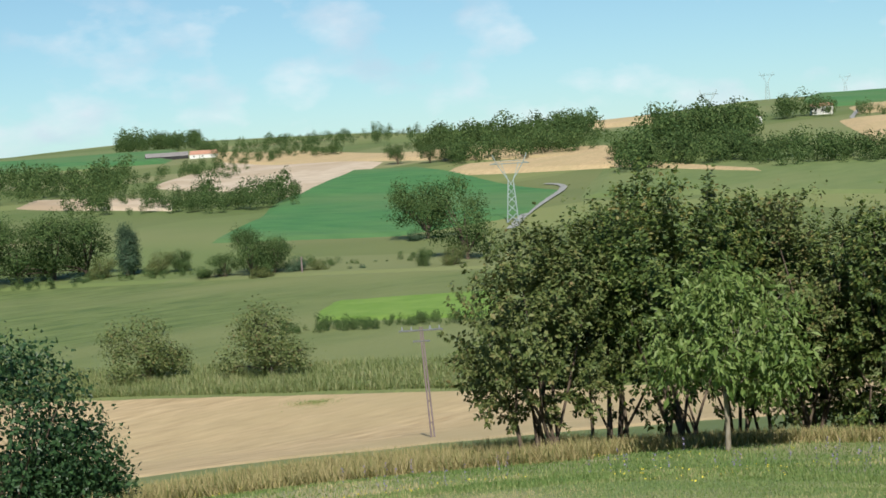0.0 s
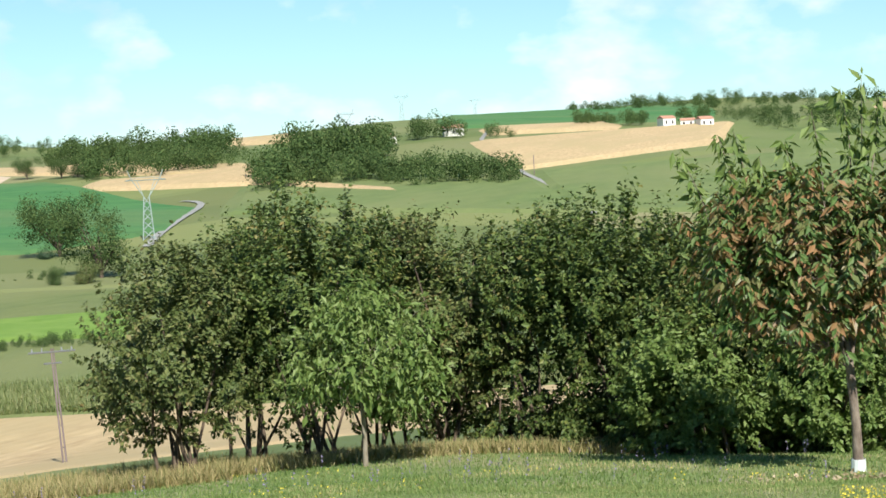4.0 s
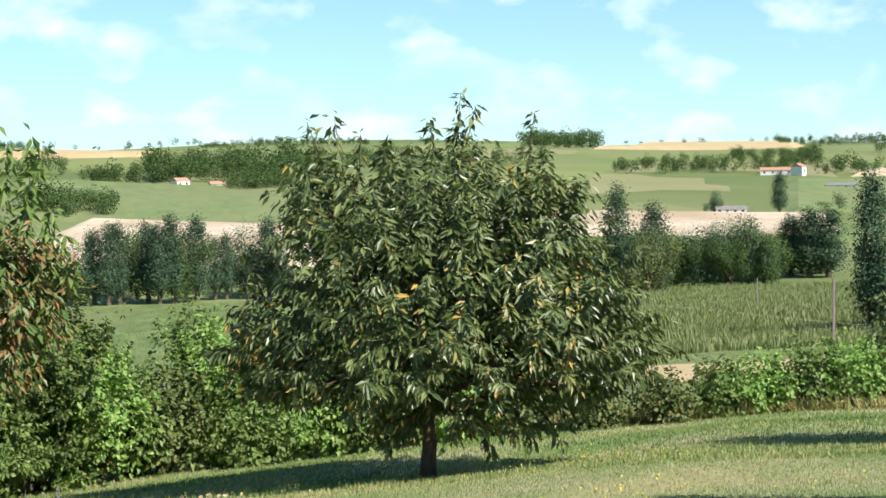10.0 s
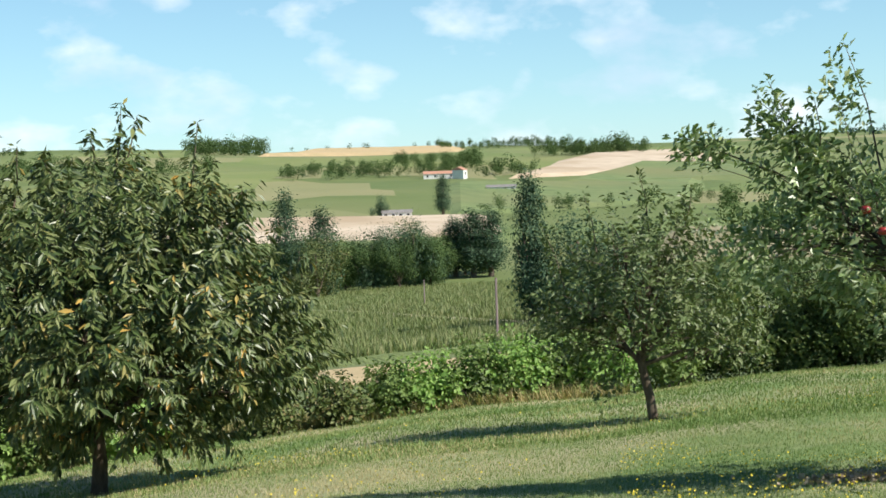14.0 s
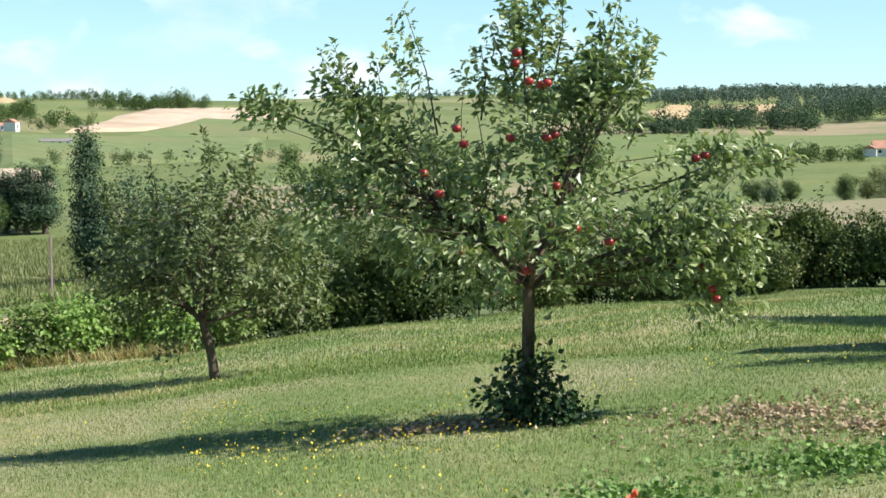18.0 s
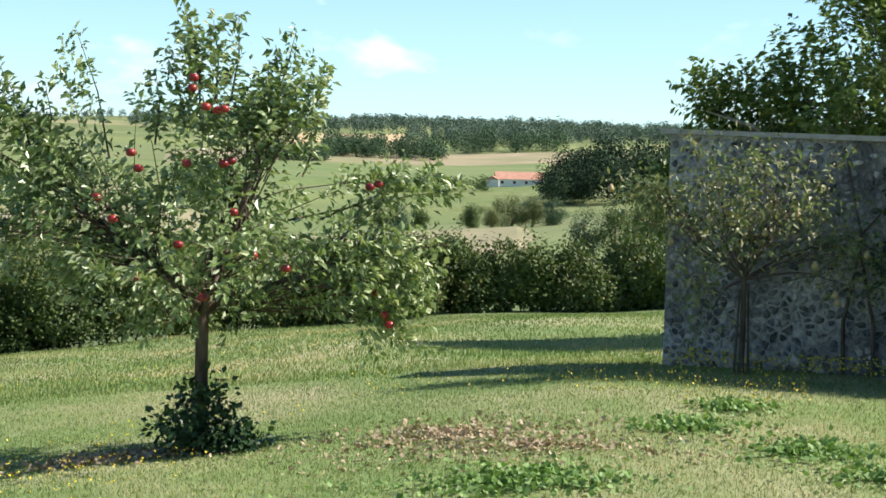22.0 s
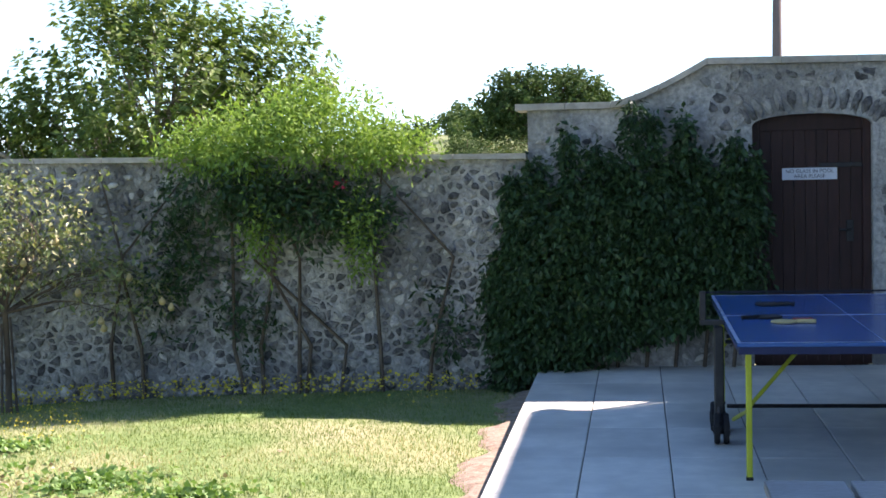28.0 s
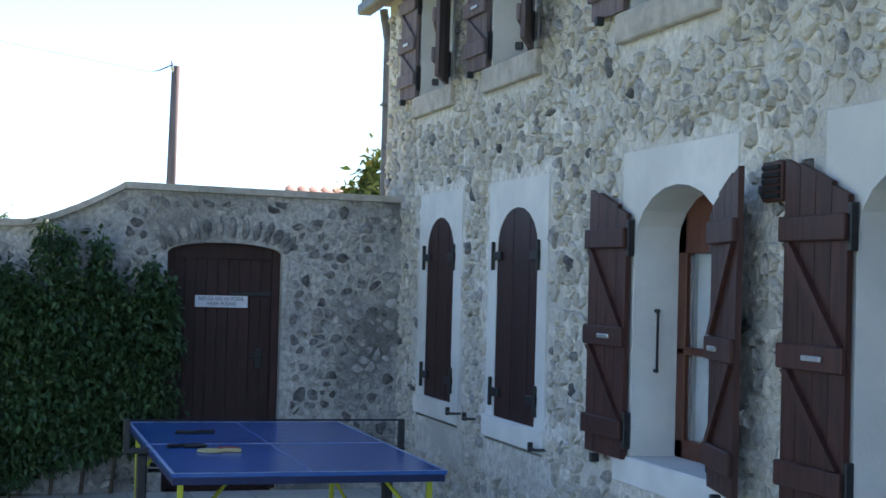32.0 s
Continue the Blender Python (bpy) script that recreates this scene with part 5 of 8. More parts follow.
for k in range(16):
    v, f = tube([(-1.2 + k * 0.2, -0.25, 3.02), (-1.2 + k * 0.2, 3.2, 3.9)], [0.09, 0.09], 8)
    part("roof_tile", sheet("roof_tile", v, f, M_TILE, True), None, shed)


# ---------- fruit trees on the lawn ----------
def stand(bearing, distance, sink=0.0):
    """A pose on the ground, its x axis across the line of sight from the terrace."""
    p = on(bearing, distance, sink)
    return Matrix.Translation(p) @ Matrix.Rotation(radians(bearing), 4, "Z")


tree("cherry_tree", stand(80.75, 16.6), "broad dark green cherry tree with drooping leaves", "tree",
     [((0.2, 0, 1.65), (2.4, 2.2, 0.95), 6), ((0.2, 0, 2.3), (2.1, 1.95, 1.15), 5), ((0.25, 0, 2.95), (1.55, 1.4, 0.75), 2.2), ((-1.5, 0, 1.45), (0.75, 0.9, 0.55), 1.1), ((1.75, 0, 1.4), (0.9, 1.0, 0.6), 1.5), ((-1.1, 0.1, 3.1), (0.5, 0.6, 0.45), 0.6), ((1.3, 0, 3.0), (0.5, 0.6, 0.45), 0.5), ((-0.25, -0.35, 0.75), (0.16, 0.15, 0.25), 0.12), ((0.9, -0.6, 0.8), (0.6, 0.5, 0.2), 0.3)],
     (0.85, 0.085), 1060, 40, 0.2, 0.13, L_CHERRY, M_BARK, droop=0.9, width=0.31, hollow=0.5, limbs=9, twigs=160, seed=11, spray=0.55, fill=500,
     extra=[((0.3, 0, 3.4), (0.45, 0, 4.4)), ((0.35, 0, 3.4), (0.62, 0, 4.25)), ((1.1, 0, 3.1), (1.28, 0, 4.15)), ((-1.0, 0, 3.1), (-1.3, 0, 4.1)), ((-0.9, 0.2, 3.1), (-1.0, 0.2, 4.15)), ((-0.8, 0.2, 3.1), (-0.7, 0.2, 3.95)), ((-0.3, 0.2, 3.3), (-0.45, 0.2, 3.85)), ((0.1, 0, 3.4), (0.1, 0, 4.1)), ((1.6, 0, 2.6), (1.75, 0, 3.4)), ((-1.8, 0, 2.0), (-2.1, 0, 2.75))])
tree("cherry_tree", stand(97.5, 16.9), "young cherry tree with browning leaves and a white trunk guard", "tree",
     [((-0.4, 0, 2.15), (1.2, 1.1, 0.95), 4), ((-1.1, 0, 2.45), (0.8, 0.8, 0.75), 1.8), ((0.3, 0, 2.6), (0.65, 0.65, 0.8), 1.5), ((-0.5, 0, 2.9), (1.2, 0.9, 0.5), 2.0)],
     (1.2, 0.055), 680, 15, 0.17, 0.135, L_CHERRY_TURN, M_BARK_SUNLIT, droop=1.05, width=0.38, hollow=0.25, limbs=8, twigs=90, seed=12, lean=(-0.07, 0), spray=0.4, lift=0.6, shoot_leaf=L_FRESH,
     extra=[((0.05, 0, 3.0), (0.13, 0, 4.45)), ((0.0, 0, 3.3), (-0.1, 0, 4.3)), ((0.2, 0, 3.3), (0.3, 0, 4.2)), ((0.4, 0, 2.8), (0.55, 0, 4.3)), ((0.4, 0, 3.2), (0.7, 0.1, 4.2)), ((-0.3, 0, 3.0), (-0.42, 0, 4.1)), ((-0.6, 0, 3.0), (-0.72, 0, 3.75)), ((-1.1, 0, 2.9), (-1.28, 0, 3.9)), ((-1.2, 0, 2.8), (-1.45, 0, 3.85)), ((-1.5, 0, 2.6), (-1.9, 0, 3.7)), ((-0.9, 0, 2.8), (-1.0, 0, 3.6)), ((0.6, 0, 2.4), (0.88, 0, 3.2)), ((0.6, 0, 2.2), (0.98, 0, 2.9)), ((0.5, 0, 2.6), (0.75, 0, 3.5))])
gd = thing("trunk_guard", stand(97.5, 16.9) @ Matrix.Translation((0.0, 0, 0.0)), "white plastic guard round a tree foot", "guard")
bm = bmesh.new()
bmesh.ops.create_cone(bm, cap_ends=False, segments=12, radius1=0.085, radius2=0.08, depth=0.16, matrix=Matrix.Translation((0, 0, 0.07)))
bmesh.ops.solidify(bm, geom=list(bm.faces), thickness=0.008)
part("sleeve", bm, mat("white_guard_plastic", (0.65, 0.72, 0.72), (0.75, 0.8, 0.8), 10, rough=0.5), gd)
tree("apple_tree", stand(58.85, 17.0), "small apple tree with a low open crown", "tree",
     [((-0.1, 0, 1.5), (1.2, 1.1, 0.75), 5), ((-0.9, 0, 1.1), (0.5, 0.5, 0.4), 1), ((0.8, 0, 1.0), (0.6, 0.6, 0.35), 1.2), ((0.1, 0, 2.2), (0.7, 0.7, 0.5), 1.2), ((-0.45, 0, 0.55), (0.15, 0.15, 0.35), 0.25), ((0.9, 0, 2.0), (0.5, 0.5, 0.35), 0.5)],
     (0.65, 0.055), 620, 12, 0.13, 0.078, L_APPLE_DULL, M_BARK, droop=0.3, width=0.5, hollow=0.3, limbs=9, twigs=170, seed=13, lean=(-0.12, 0), spray=0.32, lift=0.3, fill=160,
     extra=[((0, 0, 2.2), (-0.1, 0, 2.9)), ((-0.6, 0, 1.9), (-0.75, 0, 2.7)), ((0.4, 0, 2.2), (0.5, 0, 2.75)), ((-1.0, 0, 1.6), (-1.25, 0, 2.3))])
apple_place = stand(46.3, 9.95)
LEFT_SHOOTS = [((-0.7, 0, 1.7), (-1.95, 0, 2.28)), ((-0.8, 0, 1.9), (-1.4, 0, 2.5)), ((-0.6, 0, 2.0), (-0.82, 0, 2.85)), ((-0.3, 0, 2.1), (-0.3, 0, 2.6)), ((-0.1, 0, 2.2), (-0.25, 0, 2.75)), ((0.0, 0, 2.2), (-0.08, 0, 3.0)), ((0.2, 0, 2.4), (0.25, 0, 3.0)), ((0.0, 0, 2.4), (-0.15, 0, 3.15)), ((0.1, 0, 2.4), (0.08, 0, 2.95)), ((0.45, 0, 2.3), (0.64, 0, 2.9))]
RIGHT_SHOOTS = [((0.5, 0, 2.3), (0.5, 0, 2.8)), ((0.6, 0, 2.1), (0.87, 0, 2.6)), ((-1.1, 0, 2.0), (-1.32, 0, 2.62)), ((-1.0, 0, 2.0), (-1.02, 0, 2.5)), ((0.6, 0, 1.6), (1.85, 0, 1.85)), ((0.8, 0, 1.6), (1.65, 0, 1.95)), ((0.9, 0, 1.3), (1.75, 0, 1.45)), ((0.9, 0, 1.1), (1.45, 0, 0.85)), ((-0.2, 0, 1.1), (-0.35, 0, 0.82)), ((0.7, 0, 1.9), (0.8, 0, 2.3))]
red_apple = tree("apple_tree", apple_place, "apple tree with red apples and ivy at its foot", "tree",
     [((0.05, 0, 1.35), (1.05, 0.9, 0.5), 4.5), ((-0.7, 0, 1.6), (0.65, 0.5, 0.45), 1.8), ((1.05, 0, 1.3), (0.55, 0.5, 0.4), 2.4), ((1.35, 0, 1.0), (0.3, 0.35, 0.3), 0.9), ((0.2, 0, 2.1), (0.5, 0.45, 0.45), 1.8), ((0.55, 0, 2.4), (0.32, 0.3, 0.3), 0.9), ((0.0, 0, 2.65), (0.25, 0.25, 0.25), 0.4), ((-1.25, 0, 2.2), (0.26, 0.25, 0.28), 0.55), ((-0.95, 0, 1.95), (0.4, 0.35, 0.3), 0.8), ((-1.75, 0, 2.15), (0.22, 0.15, 0.14), 0.25), ((-1.35, 0, 1.45), (0.35, 0.4, 0.3), 0.8), ((1.3, 0, 1.82), (0.48, 0.25, 0.13), 0.7), ((-0.35, 0, 2.25), (0.12, 0.15, 0.3), 0.2), ((-0.8, 0, 2.5), (0.12, 0.12, 0.25), 0.15)],
     (0.95, 0.047), 800, 17, 0.1, 0.064, L_APPLE, M_BARK, droop=0.25, width=0.5, hollow=0.25, limbs=11, twigs=190, seed=14, lean=(0.03, 0), spray=0.26, lift=0.35, fill=150,
     extra=LEFT_SHOOTS + RIGHT_SHOOTS, fold=0.35)
M_APPLE = mat("red_apple_skin", (0.2, 0.012, 0.014), (0.34, 0.035, 0.025), 14, rough=0.32, spec=0.5, per_object=0.25)
bm = bmesh.new()
bmesh.ops.create_uvsphere(bm, u_segments=14, v_segments=9, radius=0.034)
for v in bm.verts:
    k = math.hypot(v.co.x, v.co.y) / 0.034
    v.co.z *= 0.9
    v.co.z -= 0.010 * (1 - k) ** 2 * (1 if v.co.z > 0 else -0.5)
for f in bm.faces:
    f.smooth = True
apple_me = bpy.data.meshes.new("apple")
bm.to_mesh(apple_me)
bm.free()
apple_me.materials.append(M_APPLE)
for x, y, z in ((0.03, -0.35, 2.36), (0.11, -0.3, 2.34), (0.15, -0.32, 2.35), (-0.09, -0.4, 1.99), (0.15, -0.35, 1.99), (0.2, -0.33, 2.01), (-0.66, -0.45, 1.76), (0.34, -0.5, 1.4), (1.29, -0.25, 0.91), (1.27, -0.2, 0.97), (1.21, -0.15, 1.12), (1.2, -0.2, 1.87), (1.14, -0.22, 1.85), (-0.05, -0.3, 2.55), (-0.06, -0.3, 2.48), (-0.45, -0.3, 2.05), (-0.4, -0.35, 1.95), (0.21, -0.5, 1.68), (0.56, -0.45, 1.31), (-0.14, -0.45, 1.46), (-0.56, -0.4, 1.62), (0.02, -0.5, 1.12), (-0.4, -0.5, 1.25)):
    a_ob = new("apple", apple_me)
    a_ob.parent = red_apple
    a_ob.location = (x, y, z)
    a_ob["label"] = "ripe red apple"
# ivy and shoots round the foot


def clump(name, place, label, category, blobs, clusters, per, spread, size, leaf, seed, droop=0.1, width=0.6, hollow=0.2, stems=14, bark=M_BARK, kind=""):
    """A low bush or climber: stems from the ground and a mass of single leaves."""
    rng = np.random.default_rng(seed)
    ob = thing(name, place, label, category, kind=kind)
    cen = crown_points(rng, blobs, clusters, hollow)
    runs = []
    for t in cen[rng.choice(len(cen), min(stems, len(cen)), replace=False)]:
        b = Vector((t[0] * 0.35 + rng.normal() * 0.05, t[1] * 0.35 + rng.normal() * 0.05, -0.1))
        runs += limb_runs(rng, b, [t], 0.012 + 0.008 * abs(t[2]), 0.04)
    if runs:
        part("stem", tube_mesh("stem", runs, bark, 4), None, ob)["kind"] = "stuff"
    p, a, s = leaves_round(rng, cen, per, spread, size, droop)
    part("foliage", leaf_mesh("foliage", p, a, s, leaf, width, 0.2, seed, (p - cen.mean(0)) + [0, 0, 0.4], 0.5), None, ob)
    return ob


clump("ivy", stand(46.3, 9.9), "dark ivy tuft round an apple tree foot", "plant", [((0.0, 0, 0.18), (0.28, 0.28, 0.22), 3), ((0.2, -0.1, 0.1), (0.3, 0.25, 0.12), 2), ((0.05, 0, 0.4), (0.14, 0.14, 0.16), 1)], 170, 11, 0.05, 0.052, L_IVY, 22)
pear_place = stand(24.6, 12.72) @ Matrix.Diagonal((1.05, 1.05, 1.05, 1))
pear = tree("pear_tree", pear_place, "small sparse pear tree with yellowing leaves before the wall", "tree",
     [((0.0, 0, 1.3), (1.05, 0.5, 0.42), 5), ((-0.8, 0, 1.45), (0.42, 0.3, 0.25), 1), ((0.85, 0, 1.05), (0.42, 0.3, 0.4), 1.4), ((0.0, 0, 1.75), (0.6, 0.4, 0.25), 1), ((-0.35, 0, 0.7), (0.1, 0.1, 0.5), 0.5)],
     (0.8, 0.024), 420, 10, 0.09, 0.056, L_PEAR, M_BARK, droop=0.35, width=0.45, hollow=0.1, limbs=11, twigs=130, seed=15,
     extra=[((-0.4, 0, 1.4), (-1.15, 0, 1.62)), ((-0.2, 0, 1.6), (-0.5, 0, 2.0)), ((0.5, 0, 1.5), (0.8, 0, 1.9)), ((0.8, 0, 1.2), (1.3, 0, 0.85)), ((-0.3, 0, 0.9), (-0.42, 0, 0.15))])
M_PEAR = mat("yellow_green_pear", (0.4, 0.34, 0.14), (0.5, 0.36, 0.18), 20, rough=0.45)
bm = bmesh.new()
bmesh.ops.create_uvsphere(bm, u_segments=10, v_segments=8, radius=0.028)
for v in bm.verts:
    if v.co.z > 0:
        v.co.x *= 1 - v.co.z * 16
        v.co.y *= 1 - v.co.z * 16
        v.co.z *= 1.5
pear_me = bpy.data.meshes.new("pear")
bm.to_mesh(pear_me)
bm.free()
pear_me.materials.append(M_PEAR)
for x, z in ((0.72, 0.72), (0.74, 0.66), (1.2, 0.85), (1.27, 0.8), (0.15, 1.2), (-0.3, 1.3), (0.4, 1.35), (-1.1, 1.52), (0.95, 1.05), (0.55, 0.95), (-0.6, 1.1)):
    a_ob = new("pear", pear_me)
    a_ob.parent = pear
    a_ob.location = (x, -0.25, z)
for k, (x, y) in enumerate(((-0.06, -0.05), (0.07, -0.03), (0.02, 0.1))):
    st = thing("stake", pear_place @ Matrix.Translation((x, y, 0)), "thin brown wooden stake beside a pear tree", "stake", group="stakes round the pear tree")
    part("post", tube_mesh("post", [([(0, 0, -0.2), (-x * 0.5, 0, 0.72 + 0.05 * k)], [0.012, 0.01])], M_BARK, 6), None, st)

# ---------- thicket along the lawn's lower edge ----------
def shrub(bearing, distance, high, wide, leaf, seed, foot=0.8, stems=9, clusters=340, per=56, size=0.078, label="tall hazel bush with many bare stems", name="bush", droop=0.25, spread=0.2):
    rng = np.random.default_rng(seed)
    ob = thing(name, stand(bearing, distance), label, "bush", group="bushes along the lawn edge")
    lift = foot
    blobs = [((0, 0, (high + lift) / 2), (wide, wide, (high - lift) / 2), 4)]
    for _ in range(5):
        a, r = rng.uniform(0, 6.28), wide * rng.uniform(0.35, 0.7)
        blobs.append(((r * math.cos(a), r * math.sin(a), lift + (high - lift) * rng.uniform(0.3, 0.85)), (wide * 0.45, wide * 0.45, high * 0.2), 1))
    if foot < 0.3:
        blobs.append(((0, 0, 0.45), (wide * 0.95, wide * 0.95, 0.45), 1.6))
    blob_mid, blob_rad = np.array([b[0] for b in blobs]), np.array([b[1] for b in blobs])
    cen = crown_points(rng, blobs, clusters, 0.55)
    top = cen[rng.choice(len(cen), stems, replace=False)]
    for t in top:
        b = Vector((rng.normal() * 0.16 * wide, rng.normal() * 0.16 * wide, -0.15))
        part("stem", tube_mesh("stem", limb_runs(rng, b, [Vector(t)], 0.035, -0.02), M_BARK, 6), None, ob)
    p, a, s = sprays(rng, cen, (0, 0, lift + 0.3 * (high - lift)), per, 0.5, size, droop + 0.15, 0.3)
    inner = crown_points(rng, [(b[0], tuple(0.8 * q for q in b[1]), b[2]) for b in blobs], clusters // 2, 0.1)
    p2, a2, s2 = leaves_round(rng, inner, 8, spread, size * 1.1, droop)
    p, a, s = np.concatenate([p, p2]), np.concatenate([a, a2]), np.concatenate([s, s2])
    shoots = []
    for _ in range(12):
        x, y = rng.normal() * wide * 0.45, rng.normal() * wide * 0.45
        z0 = high - 0.25 - 0.4 * (x * x + y * y) / (wide * wide)
        q = np.array([[x, y, z0]]) + np.linspace(0, 1, 9)[:, None] * np.array([[rng.normal() * 0.1, 0, rng.uniform(0.3, 0.65)]])
        p2, a2, s2 = leaves_round(rng, q, 3, 0.05, size * 0.9, 0.1)
        p, a, s = np.concatenate([p, p2]), np.concatenate([a, a2]), np.concatenate([s, s2])
    near = blob_mid[np.argmin((((p[:, None, :] - blob_mid[None]) / blob_rad[None]) ** 2).sum(2), 1)]
    out = p - near
    out /= np.maximum(np.linalg.norm(out, axis=1, keepdims=True), 1e-6)
    part("foliage", leaf_mesh("foliage", p, a, s, leaf, 0.62, 0.2, seed, out + [0, 0, 0.45], 0.55), None, ob)
    return ob


shrub(123.9, 22.6, 3.35, 1.35, L_OLIVE, 31, 0.45, 12)
shrub(118.6, 23.4, 4.25, 1.35, L_HAZEL, 32, 0.5, 12)
shrub(113.5, 24.0, 3.95, 1.3, L_OLIVE, 33, 0.5, 10)
shrub(109.6, 23.6, 3.9, 1.4, L_HAZEL, 34, 0.1, 8, 360, label="dense dark hazel bush leafy to the ground")
shrub(106.0, 22.9, 4.0, 1.35, L_HAZEL, 35, 0.0, 7, 340, label="dense dark hazel bush leafy to the ground")
shrub(102.6, 22.6, 4.05, 1.4, L_HAZEL, 36, 0.0, 7, 350, label="dense dark hazel bush leafy to the ground")
shrub(99.2, 22.4, 3.9, 1.35, L_HAZEL, 37, 0.0, 7, 340, label="dense dark hazel bush leafy to the ground")
shrub(96.0, 22.4, 3.3, 1.25, L_HAZEL, 38, 0.0, 7, 300, label="dense green bush leafy to the ground")
for k, (b, d, h) in enumerate(((111.6, 24.9, 3.7), (107.8, 24.4, 3.75), (104.4, 24.2, 3.8), (100.8, 24.0, 3.7), (97.5, 23.8, 3.1), (94.9, 23.2, 2.5))):
    shrub(b, d, h, 1.35, L_HAZEL, 90 + k, 0.0, 6, 300, label="dense dark hazel bush leafy to the ground")
shrub(121.0, 24.6, 4.1, 1.3, L_HAZEL, 39, 0.4, 8)
shrub(116.0, 24.8, 3.9, 1.3, L_HAZEL, 40, 0.4, 9)
shrub(103.8, 21.4, 1.9, 1.1, L_FRESH, 41, 0.0, 6, 260, label="bright green bush at the thicket foot")
shrub(98.4, 21.3, 1.7, 1.0, L_FRESH, 42, 0.0, 6, 240, label="bright green bush at the thicket foot")
for k, (b, d, h, w, lf) in enumerate(((94.0, 22.6, 2.1, 0.9, L_LIME), (92.6, 23.3, 1.6, 0.8, L_FRESH), (91.2, 23.6, 1.5, 0.8, L_OLIVE), (90.2, 24.6, 2.5, 0.75, L_FRESH), (88.8, 24.2, 2.3, 0.8, L_LIME), (87.6, 23.8, 1.8, 0.9, L_FRESH), (86.2, 24.3, 1.6, 0.9, L_LIME), (84.4, 24.4, 1.2, 0.8, L_FRESH), (82.4, 24.6, 1.1, 0.8, L_OLIVE), (80.0, 25.2, 1.0, 0.8, L_LIME), (77.6, 25.6, 0.9, 0.7, L_OLIVE))):
    shrub(b, d, h, w, lf, 50 + k, 0.0, 5, 190, 15, 0.095, label="tangled bramble bush with yellow-green leaves", name="bramble")
for k, (b, d, h, w, lf) in enumerate(((71.5, 25.5, 0.55, 0.45, L_OLIVE), (69.2, 26.0, 0.75, 0.5, L_FRESH), (67.8, 26.2, 0.8, 0.6, L_LIME), (66.0, 26.4, 1.0, 0.7, L_FRESH), (64.2, 26.6, 1.0, 0.75, L_LIME), (62.5, 26.8, 1.05, 0.75, L_FRESH), (60.6, 27.0, 1.1, 0.8, L_LIME), (58.6, 27.2, 1.2, 0.85, L_FRESH), (74.0, 25.2, 0.5, 0.4, L_OLIVE))):
    shrub(b, d, h, w, lf, 70 + k, 0.0, 5, 130, 15, 0.09, label="sunlit fern-green bush at the lawn edge", name="bush")
tree("walnut_sapling", stand(116.75, 20.6), "young fresh green walnut tree with a pale trunk", "tree",
     [((0.15, 0, 1.7), (1.15, 1.0, 0.85), 5), ((0.7, 0, 1.2), (0.6, 0.6, 0.5), 1.3), ((-0.7, 0, 1.3), (0.5, 0.5, 0.45), 1), ((0.0, 0, 2.3), (0.6, 0.6, 0.35), 1)],
     (0.75, 0.035), 420, 13, 0.13, 0.115, L_FRESH, M_BARK_PALE, droop=0.6, width=0.42, hollow=0.2, limbs=6, twigs=40, seed=16)
clump("ivy_mound", stand(145.2, 21.5), "dark ivy-grown bush sloping down beside the lawn", "bush", [((0, 0, 1.3), (1.5, 1.4, 1.5), 3), ((0.9, 0, 0.6), (0.9, 0.9, 0.9), 2), ((-0.5, 0, 2.2), (0.5, 0.6, 0.6), 0.7), ((1.25, -0.2, 0.3), (0.55, 0.6, 0.45), 1)], 1500, 15, 0.12, 0.075, L_IVY, 23, hollow=0.5)

